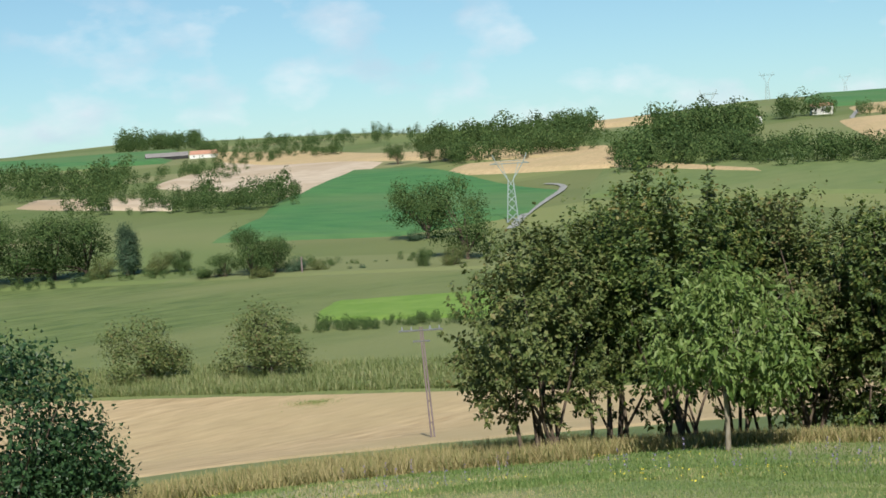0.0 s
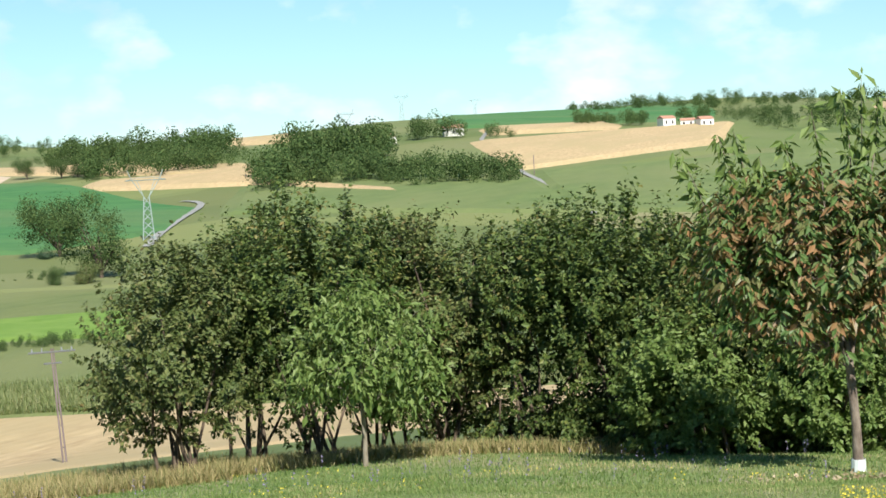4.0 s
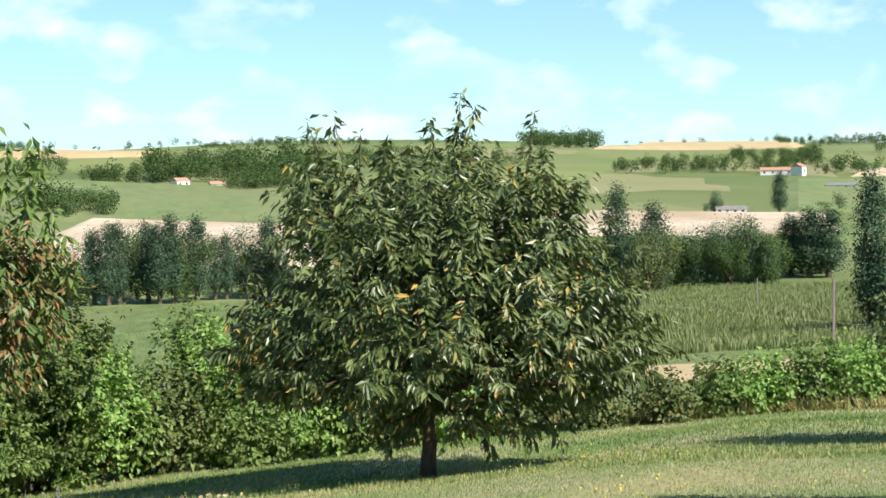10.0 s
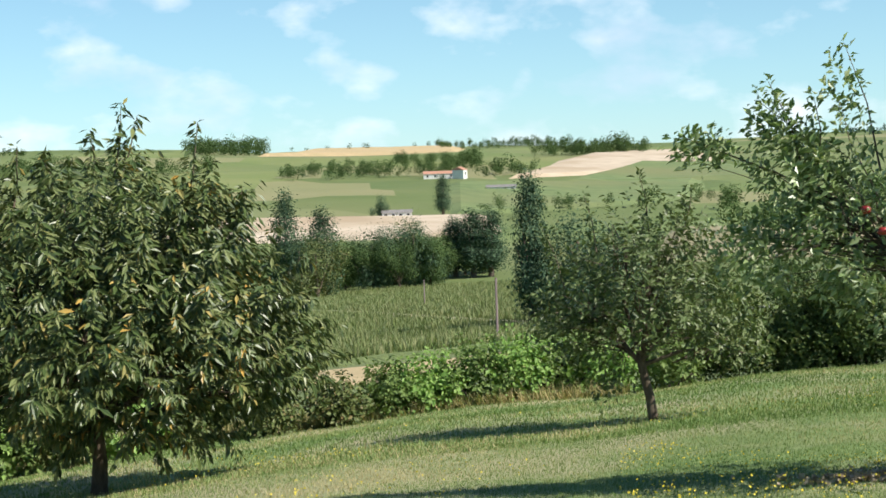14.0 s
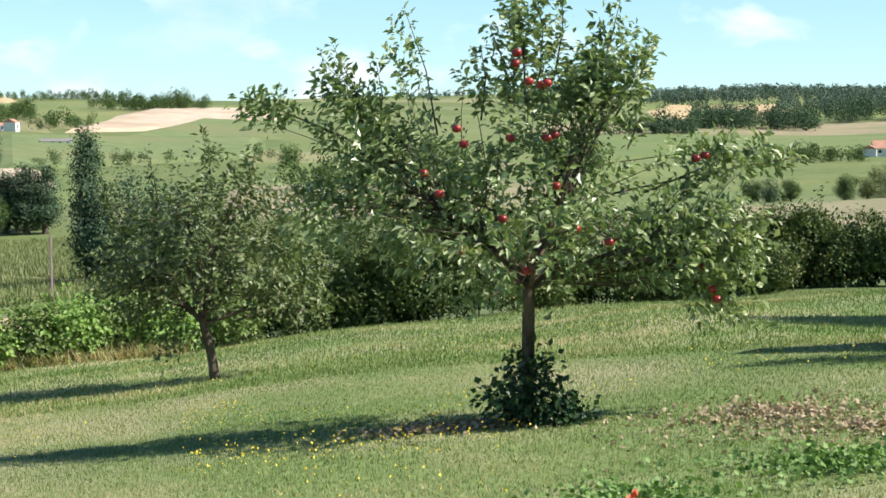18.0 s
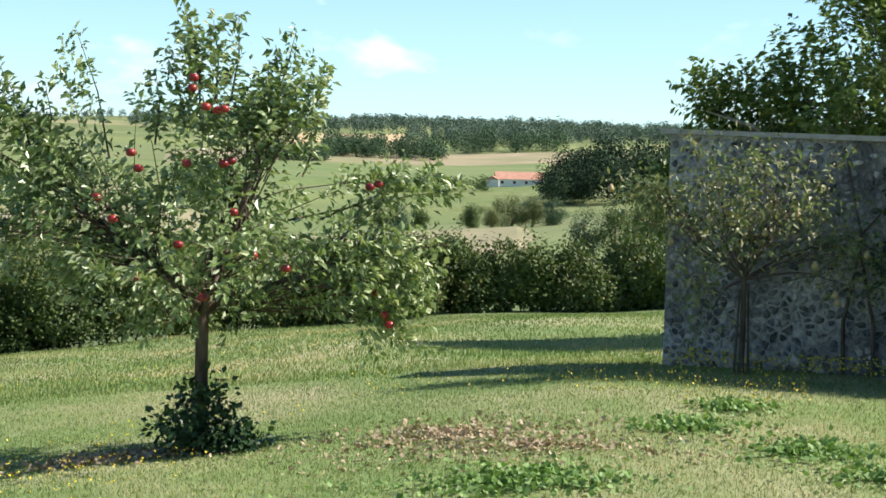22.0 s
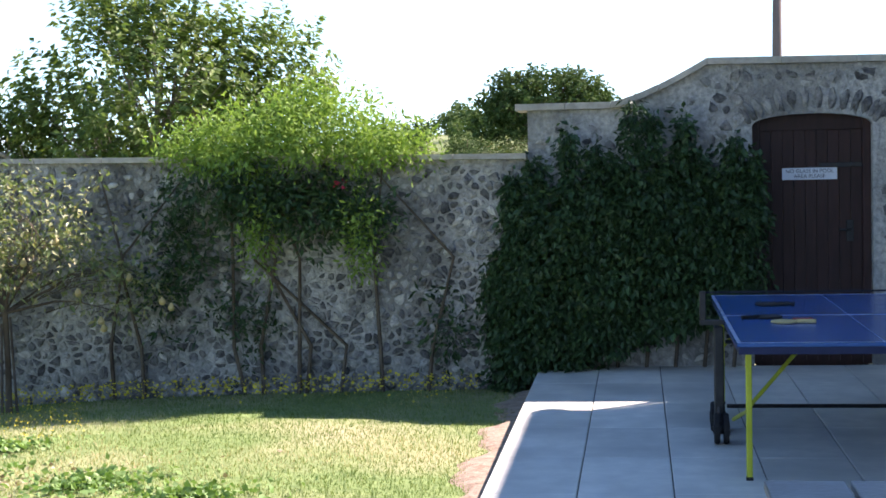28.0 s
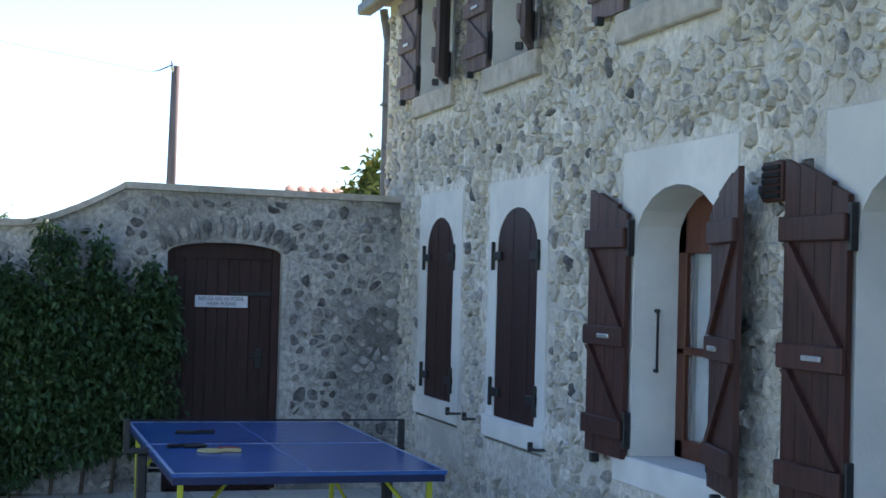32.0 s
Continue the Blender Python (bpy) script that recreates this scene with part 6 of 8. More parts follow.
# ---------- hedge beyond the lawn ----------
def hedge(name, b0, b1, d, high, leaf, seed, n, label, deep=0.8):
    rng = np.random.default_rng(seed)
    a, c = Vector(on(b0, d)), Vector(on(b1, d))
    ob = thing(name, a, label, "hedge")
    # a row of rounded shrubs grown into one another, each a heap of lobes, with upright shoots
    m = max(8, int((c - a).length / 0.75))
    t = (np.arange(m) + rng.uniform(0, 1, m)) / m
    top = high * (0.84 + 0.13 * np.sin(t * 23 + seed) + 0.09 * rng.normal(size=m))
    p, out = [], []
    for k in range(m):
        x, y = a.x + (c.x - a.x) * t[k] + rng.normal() * deep * 0.25, a.y + (c.y - a.y) * t[k] + rng.normal() * deep * 0.25
        z = float(land(x, y)) - a.z
        for _ in range(7):
            r = rng.uniform(0.28, 0.5)
            mid = np.array([x - a.x + rng.normal() * 0.3, y - a.y + rng.normal() * 0.3, z + rng.uniform(0.12, 1.0) * max(top[k] - r, 0.3)])
            q = rng.normal(size=(n // m // 7 + 1, 3))
            q /= np.linalg.norm(q, axis=1, keepdims=True)
            p.append(mid + q * r * rng.uniform(0.75, 1.08, (len(q), 1)))
            out.append(q)
        for _ in range(6):
            q = np.array([[x - a.x + rng.normal() * 0.35, y - a.y + rng.normal() * 0.35, z + top[k] * 0.8]]) + np.linspace(0, 1, 8)[:, None] * np.array([[rng.normal() * 0.1, rng.normal() * 0.1, rng.uniform(0.2, 0.6)]])
            p.append(q)
            out.append(np.tile([[0.0, 0.0, 1.0]], (8, 1)))
    p, out = np.concatenate(p), np.concatenate(out)
    q, ax, s = leaves_round(rng, p, 6, 0.07, 0.082, 0.1)
    ax[:, 2] += 0.5
    part("foliage", leaf_mesh("foliage", q, ax, s, leaf, 0.5, 0.2, seed, np.repeat(out, 6, 0) + [0, 0, 0.4], 0.6), None, ob)
    runs = []
    for k in range(24):
        u = (k + rng.random()) / 24
        px, py = a.x + (c.x - a.x) * u, a.y + (c.y - a.y) * u
        pz = float(land(px, py))
        runs.append(([(px - a.x, py - a.y, pz - a.z - 0.15), (px - a.x + rng.normal() * 0.1, py - a.y, pz - a.z + high * 0.45)], [0.02, 0.01]))
    part("stem", tube_mesh("stem", runs, M_BARK, 4), None, ob)["kind"] = "stuff"
    return ob


hedge("hedge", 58, 45.5, 28.5, 2.0, L_HAZEL, 24, 9000, "tall dark green hedge beyond the lawn")
hedge("hedge", 45.5, 36.5, 29.5, 1.7, L_HAZEL, 25, 9000, "dark green ragged hedge beyond the lawn")
hedge("hedge", 36.2, 22, 30.0, 1.6, L_HAZEL, 26, 15000, "leafy green laurel hedge beyond the lawn")

# ---------- plants on and behind the walls ----------
tree("walnut_tree", stand(19.3, 19.5), "large leafy walnut tree behind the garden wall", "tree",
     [((-0.1, 0, 3.1), (1.7, 1.7, 1.35), 5), ((-1.7, 0, 2.2), (0.85, 0.8, 0.65), 1.5), ((1.2, 0, 3.4), (1.0, 0.9, 1.2), 2.2), ((1.75, 0, 3.5), (0.65, 0.7, 0.95), 1.1), ((0.1, 0, 4.4), (1.2, 1.1, 0.65), 1.6), ((-0.7, 0, 2.0), (1.2, 1.0, 0.8), 1.5), ((1.4, 0, 2.1), (0.9, 0.8, 0.7), 1.2), ((-2.4, 0, 1.95), (0.45, 0.5, 0.5), 0.8), ((-1.6, 0, 3.0), (0.7, 0.6, 0.6), 1.1), ((-2.2, 0, 3.0), (0.4, 0.5, 0.35), 0.4), ((-2.5, 0, 1.5), (0.5, 0.6, 0.6), 0.9)],
     (1.3, 0.14), 900, 34, 0.17, 0.11, L_WALNUT, M_BARK_PALE, droop=0.45, width=0.48, hollow=0.3, limbs=9, twigs=160, seed=17, spray=0.55, lift=0.3, fill=300)


def on_wall(u, v, w, base):
    q = garden(1.185 * u + 0.03, 1.07 * v - 0.12, w)
    return (q.x - base.x, q.y - base.y, q.z - base.z)


base = garden(3.54, 0, 0.12)
base.z = float(land(base.x, base.y))
cl = thing("climbing_shrub", base, "feathery lime-green climber sprawling over the garden wall", "climber")
rng = np.random.default_rng(27)
runs = []
for k in range(9):
    u0 = 2.9 + rng.normal() * 0.75
    runs.append(([on_wall(u0, -0.4, 0.06, base), on_wall(u0 + rng.normal() * 0.1, 0.3, 0.08, base), on_wall(u0 + rng.normal() * 0.25, 1.0, 0.07, base), on_wall(0.8 * u0 + 0.58 + rng.normal() * 0.15, 1.75, 0.12, base)], [0.022, 0.018, 0.014, 0.008]))
for run in runs:
    part("stem", tube_mesh("stem", [run], M_BARK, 6), None, cl)
# shade below the climber's bright top is put into darker leaves
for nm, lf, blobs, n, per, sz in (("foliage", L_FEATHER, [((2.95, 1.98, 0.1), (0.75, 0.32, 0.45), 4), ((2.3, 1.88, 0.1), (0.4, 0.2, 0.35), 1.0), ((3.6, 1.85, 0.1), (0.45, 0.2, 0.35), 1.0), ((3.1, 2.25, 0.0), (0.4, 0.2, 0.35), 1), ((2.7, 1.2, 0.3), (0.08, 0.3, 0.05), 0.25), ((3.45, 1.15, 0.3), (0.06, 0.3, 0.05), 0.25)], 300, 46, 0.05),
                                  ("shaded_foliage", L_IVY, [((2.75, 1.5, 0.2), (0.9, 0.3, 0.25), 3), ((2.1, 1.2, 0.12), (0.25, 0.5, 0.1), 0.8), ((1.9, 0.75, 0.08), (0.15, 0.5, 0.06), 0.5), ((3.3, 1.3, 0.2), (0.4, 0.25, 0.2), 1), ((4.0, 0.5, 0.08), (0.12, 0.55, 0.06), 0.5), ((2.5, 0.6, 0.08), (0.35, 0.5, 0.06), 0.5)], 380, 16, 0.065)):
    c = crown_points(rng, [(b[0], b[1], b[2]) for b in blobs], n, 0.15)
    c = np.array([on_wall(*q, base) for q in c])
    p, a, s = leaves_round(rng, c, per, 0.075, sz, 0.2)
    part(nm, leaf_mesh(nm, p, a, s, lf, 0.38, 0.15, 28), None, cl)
M_PETAL = mat("red_petals", (0.4, 0.015, 0.03), (0.55, 0.04, 0.06), 20)
for u, v in ((3.33, 1.6),):
    p = np.array([on_wall(u, v, 0.42, base)])
    q, ax, s = leaves_round(rng, p, 9, 0.015, 0.035, -0.1)
    part("flower", leaf_mesh("flower", q, ax, s, M_PETAL, 0.8, 0.3, 5), None, cl, "red blossom")

# ivy on the gate wall: a dense mat with upright shoots along its top
ivy = thing("ivy", (-0.2, GATE_Y - 0.1, 0), "dense dark green ivy covering the gate wall", "climber")
rng = np.random.default_rng(29)
n = 3400
u = rng.uniform(-1.3, 0.83, n) + rng.normal(0, 0.05, n)
low = np.interp(u, [-1.3, -0.55, -0.2, 0.4, 0.9], [-0.15, 0.0, 0.2, 0.36, 0.55])
high = np.interp(u, [-1.3, -1.05, 0.2, 0.9], [0.9, 1.35, 1.45, 1.25]) + 0.05 * np.sin(u * 11)
v = low + (high - low) * rng.random(n) ** 0.85
w = 0.06 + 0.3 * rng.random(n) * np.clip((u + 1.45) / 0.4, 0.2, 1)
cen = np.stack([u + 0.2, 0.1 - w, v], -1)
sp = []
for x, top in ((-1.12, 1.6), (-0.92, 1.74), (-0.66, 1.98), (-0.44, 1.84), (-0.27, 1.76), (-0.13, 2.2), (0.03, 2.1), (0.16, 1.72), (0.29, 2.08), (0.42, 1.78), (0.56, 1.6), (0.69, 1.88), (0.84, 1.76)):
    z = np.linspace(1.15, top, 80)
    wide = 0.085 * np.clip((top - z) / 0.5, 0.06, 1)
    sp.append(np.stack([x + 0.2 + rng.uniform(-1, 1, 80) * wide, -0.06 - rng.random(80) * wide * 1.2, z], -1))
cen = np.concatenate([cen] + sp)
p, a, s = leaves_round(rng, cen, 11, 0.04, 0.056, 0.5)
a[:, 1] -= 0.6
a[:, 2] -= 0.3
part("foliage", leaf_mesh("foliage", p, a, s, L_IVY, 0.55, 0.2, 30), None, ivy)
for k in range(8):
    x = -1.0 + k * 0.24
    part("stem", tube_mesh("stem", [([(x + 0.2, 0.02, -0.05), (x + 0.25, 0.0, 0.5), (x + 0.15, 0.0, 1.3)], [0.018, 0.014, 0.008])], M_BARK, 6), None, ivy)
clump("vine", (3.0, 14.3, float(land(3.0, 14.3))), "leafy vine climbing the house end beyond the gate", "climber", [((0.0, 0, 2.75), (0.2, 0.3, 0.4), 2), ((0.12, 0, 3.1), (0.12, 0.2, 0.25), 1), ((-0.2, 0, 2.5), (0.25, 0.3, 0.2), 1)], 150, 10, 0.07, 0.09, L_HAZEL, 44)

tree("oak_tree", stand(3.5, 66.0, 0.3) @ Matrix.Diagonal((1.12, 1.12, 0.98, 1)), "rounded dark green oak on the rise behind the wall", "tree",
     [((0.0, 0, 3.7), (2.6, 2.4, 1.55), 5), ((-2.0, 0, 3.2), (1.2, 1.2, 1.2), 1.4), ((1.9, 0, 3.2), (1.4, 1.2, 1.1), 1.5), ((-1.0, 0, 4.6), (1.0, 1.0, 0.7), 0.9), ((1.2, 0, 4.5), (1.0, 1.0, 0.6), 0.9), ((0.0, 0, 2.0), (2.6, 2.2, 0.9), 2)],
     (1.6, 0.22), 900, 16, 0.25, 0.17, L_WOOD, M_BARK, droop=0.2, width=0.7, hollow=0.6, limbs=9, twigs=60, seed=18, spray=0.6, fill=500)


# ---------- fields and roads ----------
field("stubble_field", M_STUBBLE, [(152, 84), (108, 84), (108, 116), (152, 160)], "golden stubble field below the lawn", cells=(40, 14))
field("corn_field", M_CORN, [(152, 162), (108, 118), (110, 318), (152, 385)], "broad green corn field in the valley", cells=(40, 24))
field("bright_crop", M_BRIGHT, [(132.4, 208), (126.2, 198), (125.8, 246), (131.8, 240)], "bright green crop patch in the corn", lift=0.4)
field("meadow", M_PASTURE, [(152, 392), (110, 330), (112, 430), (152, 470)], "dry meadow along the stream", lift=0.2)
field("green_field", M_GREEN, [(136.4, 462), (129.4, 438), (128.6, 765), (131.8, 800)], "lush dark green field on the slope", lift=0.5, cells=(24, 24))
field("green_field", M_GREEN, [(129.4, 438), (124.4, 478), (123.5, 560), (128.6, 765)], "lush dark green field on the slope", lift=0.5, cells=(24, 24))
field("pale_field", M_PALE, [(138.2, 800), (133.1, 655), (130.4, 840), (136.0, 1010)], "pale pinkish stubble field on the slope", lift=0.6, cells=(20, 16))
field("straw_field", M_STUBBLE, [(136, 1030), (121.3, 712), (121.2, 775), (136, 1180)], "straw-coloured strip field on the slope", lift=0.6, cells=(30, 8))
field("straw_field", M_STUBBLE, [(126.8, 690), (121, 655), (121, 718), (126.5, 735)], "straw-coloured strip field on the slope", lift=0.8, cells=(20, 8))
field("straw_field", M_STUBBLE, [(121, 655), (115.4, 570), (115.6, 584), (121, 690)], "narrow straw strip below a wood", lift=0.8, cells=(20, 8))
field("slope_meadow", M_MEADOW, [(121.6, 520), (108.6, 478), (110.2, 615), (121, 640)], "light green meadow below the wood", lift=0.5, cells=(24, 14))
field("slope_meadow", M_MEADOW, [(108, 480), (97, 480), (98.5, 760), (109.6, 655)], "green pasture below a straw field", lift=0.5, cells=(24, 14))
field("pale_track", M_PALE, [(143.2, 700), (138.4, 640), (138.6, 690), (143.0, 745)], "bare pale ground on a wooded slope", lift=0.6)
field("hill_field", M_STUBBLE, [(110.5, 668), (103.4, 800), (102.4, 985), (111.7, 840)], "pale straw field on the hillside", lift=0.9, cells=(24, 16))
field("striped_field", M_STUBBLE, [(111.4, 900), (107.2, 940), (107.2, 1040), (111.2, 1000)], "striped straw field near the hilltop", lift=1.2)
field("hilltop_field", M_GREEN, [(113, 1060), (103.5, 1060), (103.5, 1380), (113, 1380)], "dark green field on the hilltop", lift=1.2)
field("hilltop_field", M_GREEN, [(146, 1100), (138.5, 1080), (138, 1380), (146, 1380)], "dark green field on the hilltop", lift=1.2)
field("straw_field", M_STUBBLE, [(122, 1050), (119.4, 1020), (119.2, 1200), (122.2, 1250)], "straw field near the skyline", lift=1.4)
field("pale_field", M_PALE, [(97, 440), (84.5, 425), (85.5, 566), (93.4, 628)], "pale ploughed field behind the poplars", lift=0.6, cells=(20, 14))
field("vineyard_field", M_LIGHT, [(96.5, 640), (84.5, 572), (84.5, 850), (96, 905)], "light green field on the far slope", lift=0.9, cells=(20, 16))
field("straw_field", M_STUBBLE, [(96.4, 1180), (91.5, 1180), (91.2, 1330), (96.4, 1330)], "striped straw field near the skyline", lift=1.6)
field("crop_field", M_CORN, [(104, 120), (74.5, 112), (75.5, 322), (104, 335)], "green crop field below the lawn", lift=0.3, cells=(30, 20))
field("corn_field", M_CORN, [(74.2, 112), (62.5, 108), (64.6, 146), (73.2, 236)], "green corn field beside the lane", lift=0.2, cells=(24, 14))
field("corn_field", M_CORN, [(73.4, 248), (58, 162), (58, 350), (75, 325)], "tasselled corn field beyond the track", lift=0.2, cells=(24, 14))
field("dry_verge", M_STUBBLE, [(76, 70), (60, 64), (61, 96), (76, 104)], "dry grass verge below the lawn")
field("pale_field", M_PALE, [(77.5, 522), (65.5, 522), (66, 634), (77, 632)], "pale bare field behind the trees", lift=0.6, cells=(20, 12))
field("pale_field", M_PALE, [(64.3, 930), (56.8, 1080), (57.6, 1330), (61.2, 1240)], "pale rounded field on the far hillside", lift=1.2, cells=(20, 14))
field("wheat_field", M_STUBBLE, [(74, 1420), (66.8, 1420), (66.9, 2000), (71.5, 2000)], "pale wheat field on the skyline", lift=1.6)
field("hill_meadow", M_LIGHT, [(66.5, 650), (58, 690), (57.5, 900), (66.5, 860)], "light green meadow on the far slope", lift=0.9)
field("meadow", M_MEADOW, [(46, 620), (32, 690), (32, 905), (46, 860)], "bright green meadow in the valley", lift=0.8, cells=(20, 10))
field("straw_field", M_DRY, [(46, 870), (29, 915), (29, 1040), (46, 1010)], "tan stubble field in the valley", lift=1.0, cells=(20, 10))
field("wheat_field", M_STUBBLE, [(41.9, 1120), (37.7, 1130), (37.5, 1400), (41.4, 1400)], "pale wheat field on a far slope", lift=1.5)
field("dry_field", M_DRY, [(58, 380), (46, 360), (46, 470), (58, 500)], "pale dry field behind the hedge", lift=0.6)
field("corn_field", M_CORN, [(39.2, 395), (30.5, 420), (31.2, 655), (39, 505)], "olive corn strip below a farm", lift=0.4, cells=(20, 12))
field("dry_field", M_DRY, [(46, 150), (33, 150), (33, 250), (46, 270)], "dry ground between bushes below the hedge", lift=0.2)


def ribbon(name, points, wide, material, label):
    """A lane laid on the land along points of bearing and distance."""
    fine = [tuple(np.array(p) + (np.array(q) - np.array(p)) * k / 8) for p, q in zip(points, points[1:]) for k in range(8)] + [points[-1]]
    pts = [Vector((*at(*p), 0)) for p in fine]
    verts, faces = [], []
    for i, p in enumerate(pts):
        d = (pts[min(i + 1, len(pts) - 1)] - pts[max(i - 1, 0)]).normalized()
        s = Vector((-d.y, d.x, 0)) * wide / 2
        for q in (p - s, p + s):
            verts.append((q.x, q.y, float(land(q.x, q.y)) + 0.15 + p.length * 0.0005))
    for i in range(len(pts) - 1):
        faces.append((2 * i, 2 * i + 1, 2 * i + 3, 2 * i + 2))
    return tagged(new(name, sheet(name, verts, faces, material, True)), label, "road", kind="structure")


ribbon("road", [(125.0, 430), (124.5, 465), (123.9, 500), (123.3, 535), (122.95, 560), (122.85, 578), (122.95, 590), (123.2, 598), (123.6, 603)], 2.8, M_ROAD, "grey lane bending up the slope")
ribbon("road", [(107.6, 470), (108.3, 519), (109.3, 580), (110.3, 650), (111.0, 720), (111.6, 800), (111.9, 860), (111.6, 930)], 2.6, M_ROAD, "grey lane climbing the hill")
ribbon("track", [(64.4, 149), (65.6, 158), (68.2, 181), (70.6, 210), (73.4, 242)], 3.5, M_DRY, "grassy track between two corn fields")
ribbon("road", [(52, 140), (56, 141), (60, 143), (64, 146), (67, 152)], 4.5, M_ROAD, "grey lane across the valley")


# ---------- far trees: a few built once and copied ----------
def far_tree(name, seed, kind, leaf):
    """A ten metre tree with trunk, limbs and a crown of leaf clumps."""
    rng = np.random.default_rng(seed)
    ob = thing(name, (0, 0, -500), "distant tree", "tree")
    if kind == "round":
        blobs = [((0, 0, 5.2), (3.5, 3.5, 4.1), 4)] + [((rng.normal() * 2.2, rng.normal() * 2.2, rng.uniform(2.0, 8)), (1.9, 1.9, 1.7), 1) for _ in range(9)]
        fork, n, size, per = 1.2, 640, 0.22, 15
    elif kind == "poplar":
        blobs = [((0, 0, 5.6), (1.25, 1.25, 4.4), 3), ((0, 0, 3.2), (1.5, 1.5, 2.2), 1.4), ((0.2, 0.1, 8.2), (0.7, 0.7, 1.8), 0.7)]
        fork, n, size, per = 1.2, 560, 0.19, 14
    else:
        blobs = [((0, 0, 4.6), (2.6, 2.6, 4.3), 4)] + [((rng.normal() * 1.5, rng.normal() * 1.5, rng.uniform(1.5, 8)), (1.5, 1.5, 1.7), 1) for _ in range(7)]
        fork, n, size, per = 0.9, 620, 0.21, 15
    stem = part("trunk", tube_mesh("trunk", [([(0, 0, -1.5), (0.05, 0, fork), (0.1, 0.1, 6.5)], [0.34, 0.27, 0.1])], M_BARK, 6), None, ob)
    cen = crown_points(rng, blobs, n, 0.45)
    part("limb", tube_mesh("limb", limb_runs(rng, (0, 0, fork), [Vector(c) for c in cen[:7]], 0.15), M_BARK, 4), None, stem)
    p, a, s = leaves_round(rng, cen, per, 0.42 if kind != "poplar" else 0.3, size, 0.1)
    mids, rads = np.array([b[0] for b in blobs], float), np.array([b[1] for b in blobs], float)
    out = p - mids[np.argmin((((p[:, None, :] - mids[None]) / rads[None]) ** 2).sum(2), 1)]
    out /= np.maximum(np.linalg.norm(out, axis=1, keepdims=True), 1e-6)
    part("crown", leaf_mesh("crown", p, a, s, leaf, 0.8, 0.12, seed, out + [0, 0, 0.25], 0.75), None, ob)
    return ob


ROUND = [far_tree("oak_tree", 101, "round", L_WOOD), far_tree("oak_tree", 102, "round", L_WOOD)]
TALL = [far_tree("poplar_tree", 103, "poplar", L_POPLAR), far_tree("poplar_tree", 104, "poplar", L_POPLAR)]
FULL = [far_tree("field_tree", 105, "full", L_WOOD), far_tree("field_tree", 106, "full", L_POPLAR), far_tree("field_tree", 107, "full", L_OLIVE)]
_turn = np.random.default_rng(9)


def put(kind, bearing, distance, high, label, wide=1.0, group="", sink=0.3):
    """Stands a copy of a far tree on the land, high metres tall."""
    src = kind[int(_turn.integers(len(kind)))]
    s = high / 10.0
    p = on(bearing, distance, sink)
    ob = copy_thing(src, Matrix.Identity(4))
    ob.matrix_basis = Matrix.Translation(p) @ Matrix.Rotation(_turn.uniform(0, 6.28), 4, "Z") @ Matrix.Diagonal((s * wide, s * wide, s, 1))
    return tagged(ob, label, "tree", group)


OAK, POP, HED = "dark green oak standing among fields", "slender dark poplar in a row", "dark green tree in a hedgerow"
for b, d, h, w in ((128.25, 413, 19.5, 1.02), (126.75, 352, 18.5, 0.95), (143.9, 372, 17, 1.1), (142.6, 372, 18, 1.1), (141.4, 375, 17, 1.1), (145.0, 370, 18, 1.0), (135.2, 342, 12.5, 1.0), (134.3, 345, 10, 1.2), (136.2, 344, 6.5, 1.4)):
    put(ROUND, b, d, h, OAK, w, "oaks in the valley")
for b, d, h in ((139.9, 368, 14), (139.7, 372, 12)):
    put(TALL, b, d, h, POP, 1.3)
for b, d, h, w in ((140.9, 366, 7.5, 1.2), (138.7, 366, 7.5, 1.4), (137.9, 368, 7.5, 1.3), (133.4, 345, 5.5, 1.5), (132.6, 345, 4, 1.6), (128.5, 338, 6, 1.0), (127.3, 338, 7, 1.3), (130.9, 342, 2.4, 1.2), (131.4, 342, 1.8, 1.2), (128.8, 410, 5, 1.6), (141.8, 362, 3, 2), (137.0, 345, 3, 2.0), (134.8, 338, 3.4, 2)):
    put(FULL, b, d, h, HED, w, "hedgerow in the valley")
put(FULL[2:], 139.35, 151, 8.2, "bushy tree with some yellow leaves at the corn edge", 1.3)
put(FULL[2:], 134.75, 146, 9.0, "round bushy tree at the edge of the corn", 1.25)
for b, d, h in ((129.25, 815, 13), (128.0, 800, 12), (127.0, 790, 13), (127.4, 800, 11)):
    put(ROUND, b, d, h, OAK, 1.0, "oaks on the slope")
for k in range(16):
    put(TALL if k % 4 else FULL, 94.2 - k * 0.52 + _turn.normal() * 0.1, 342 + _turn.normal() * 5, 20.5 - 4.0 * abs(_turn.normal()) ** 1.0 + (1 if 3 < k < 10 else 0), POP, 1.05 if k % 4 else 0.8, "poplar row in the valley")
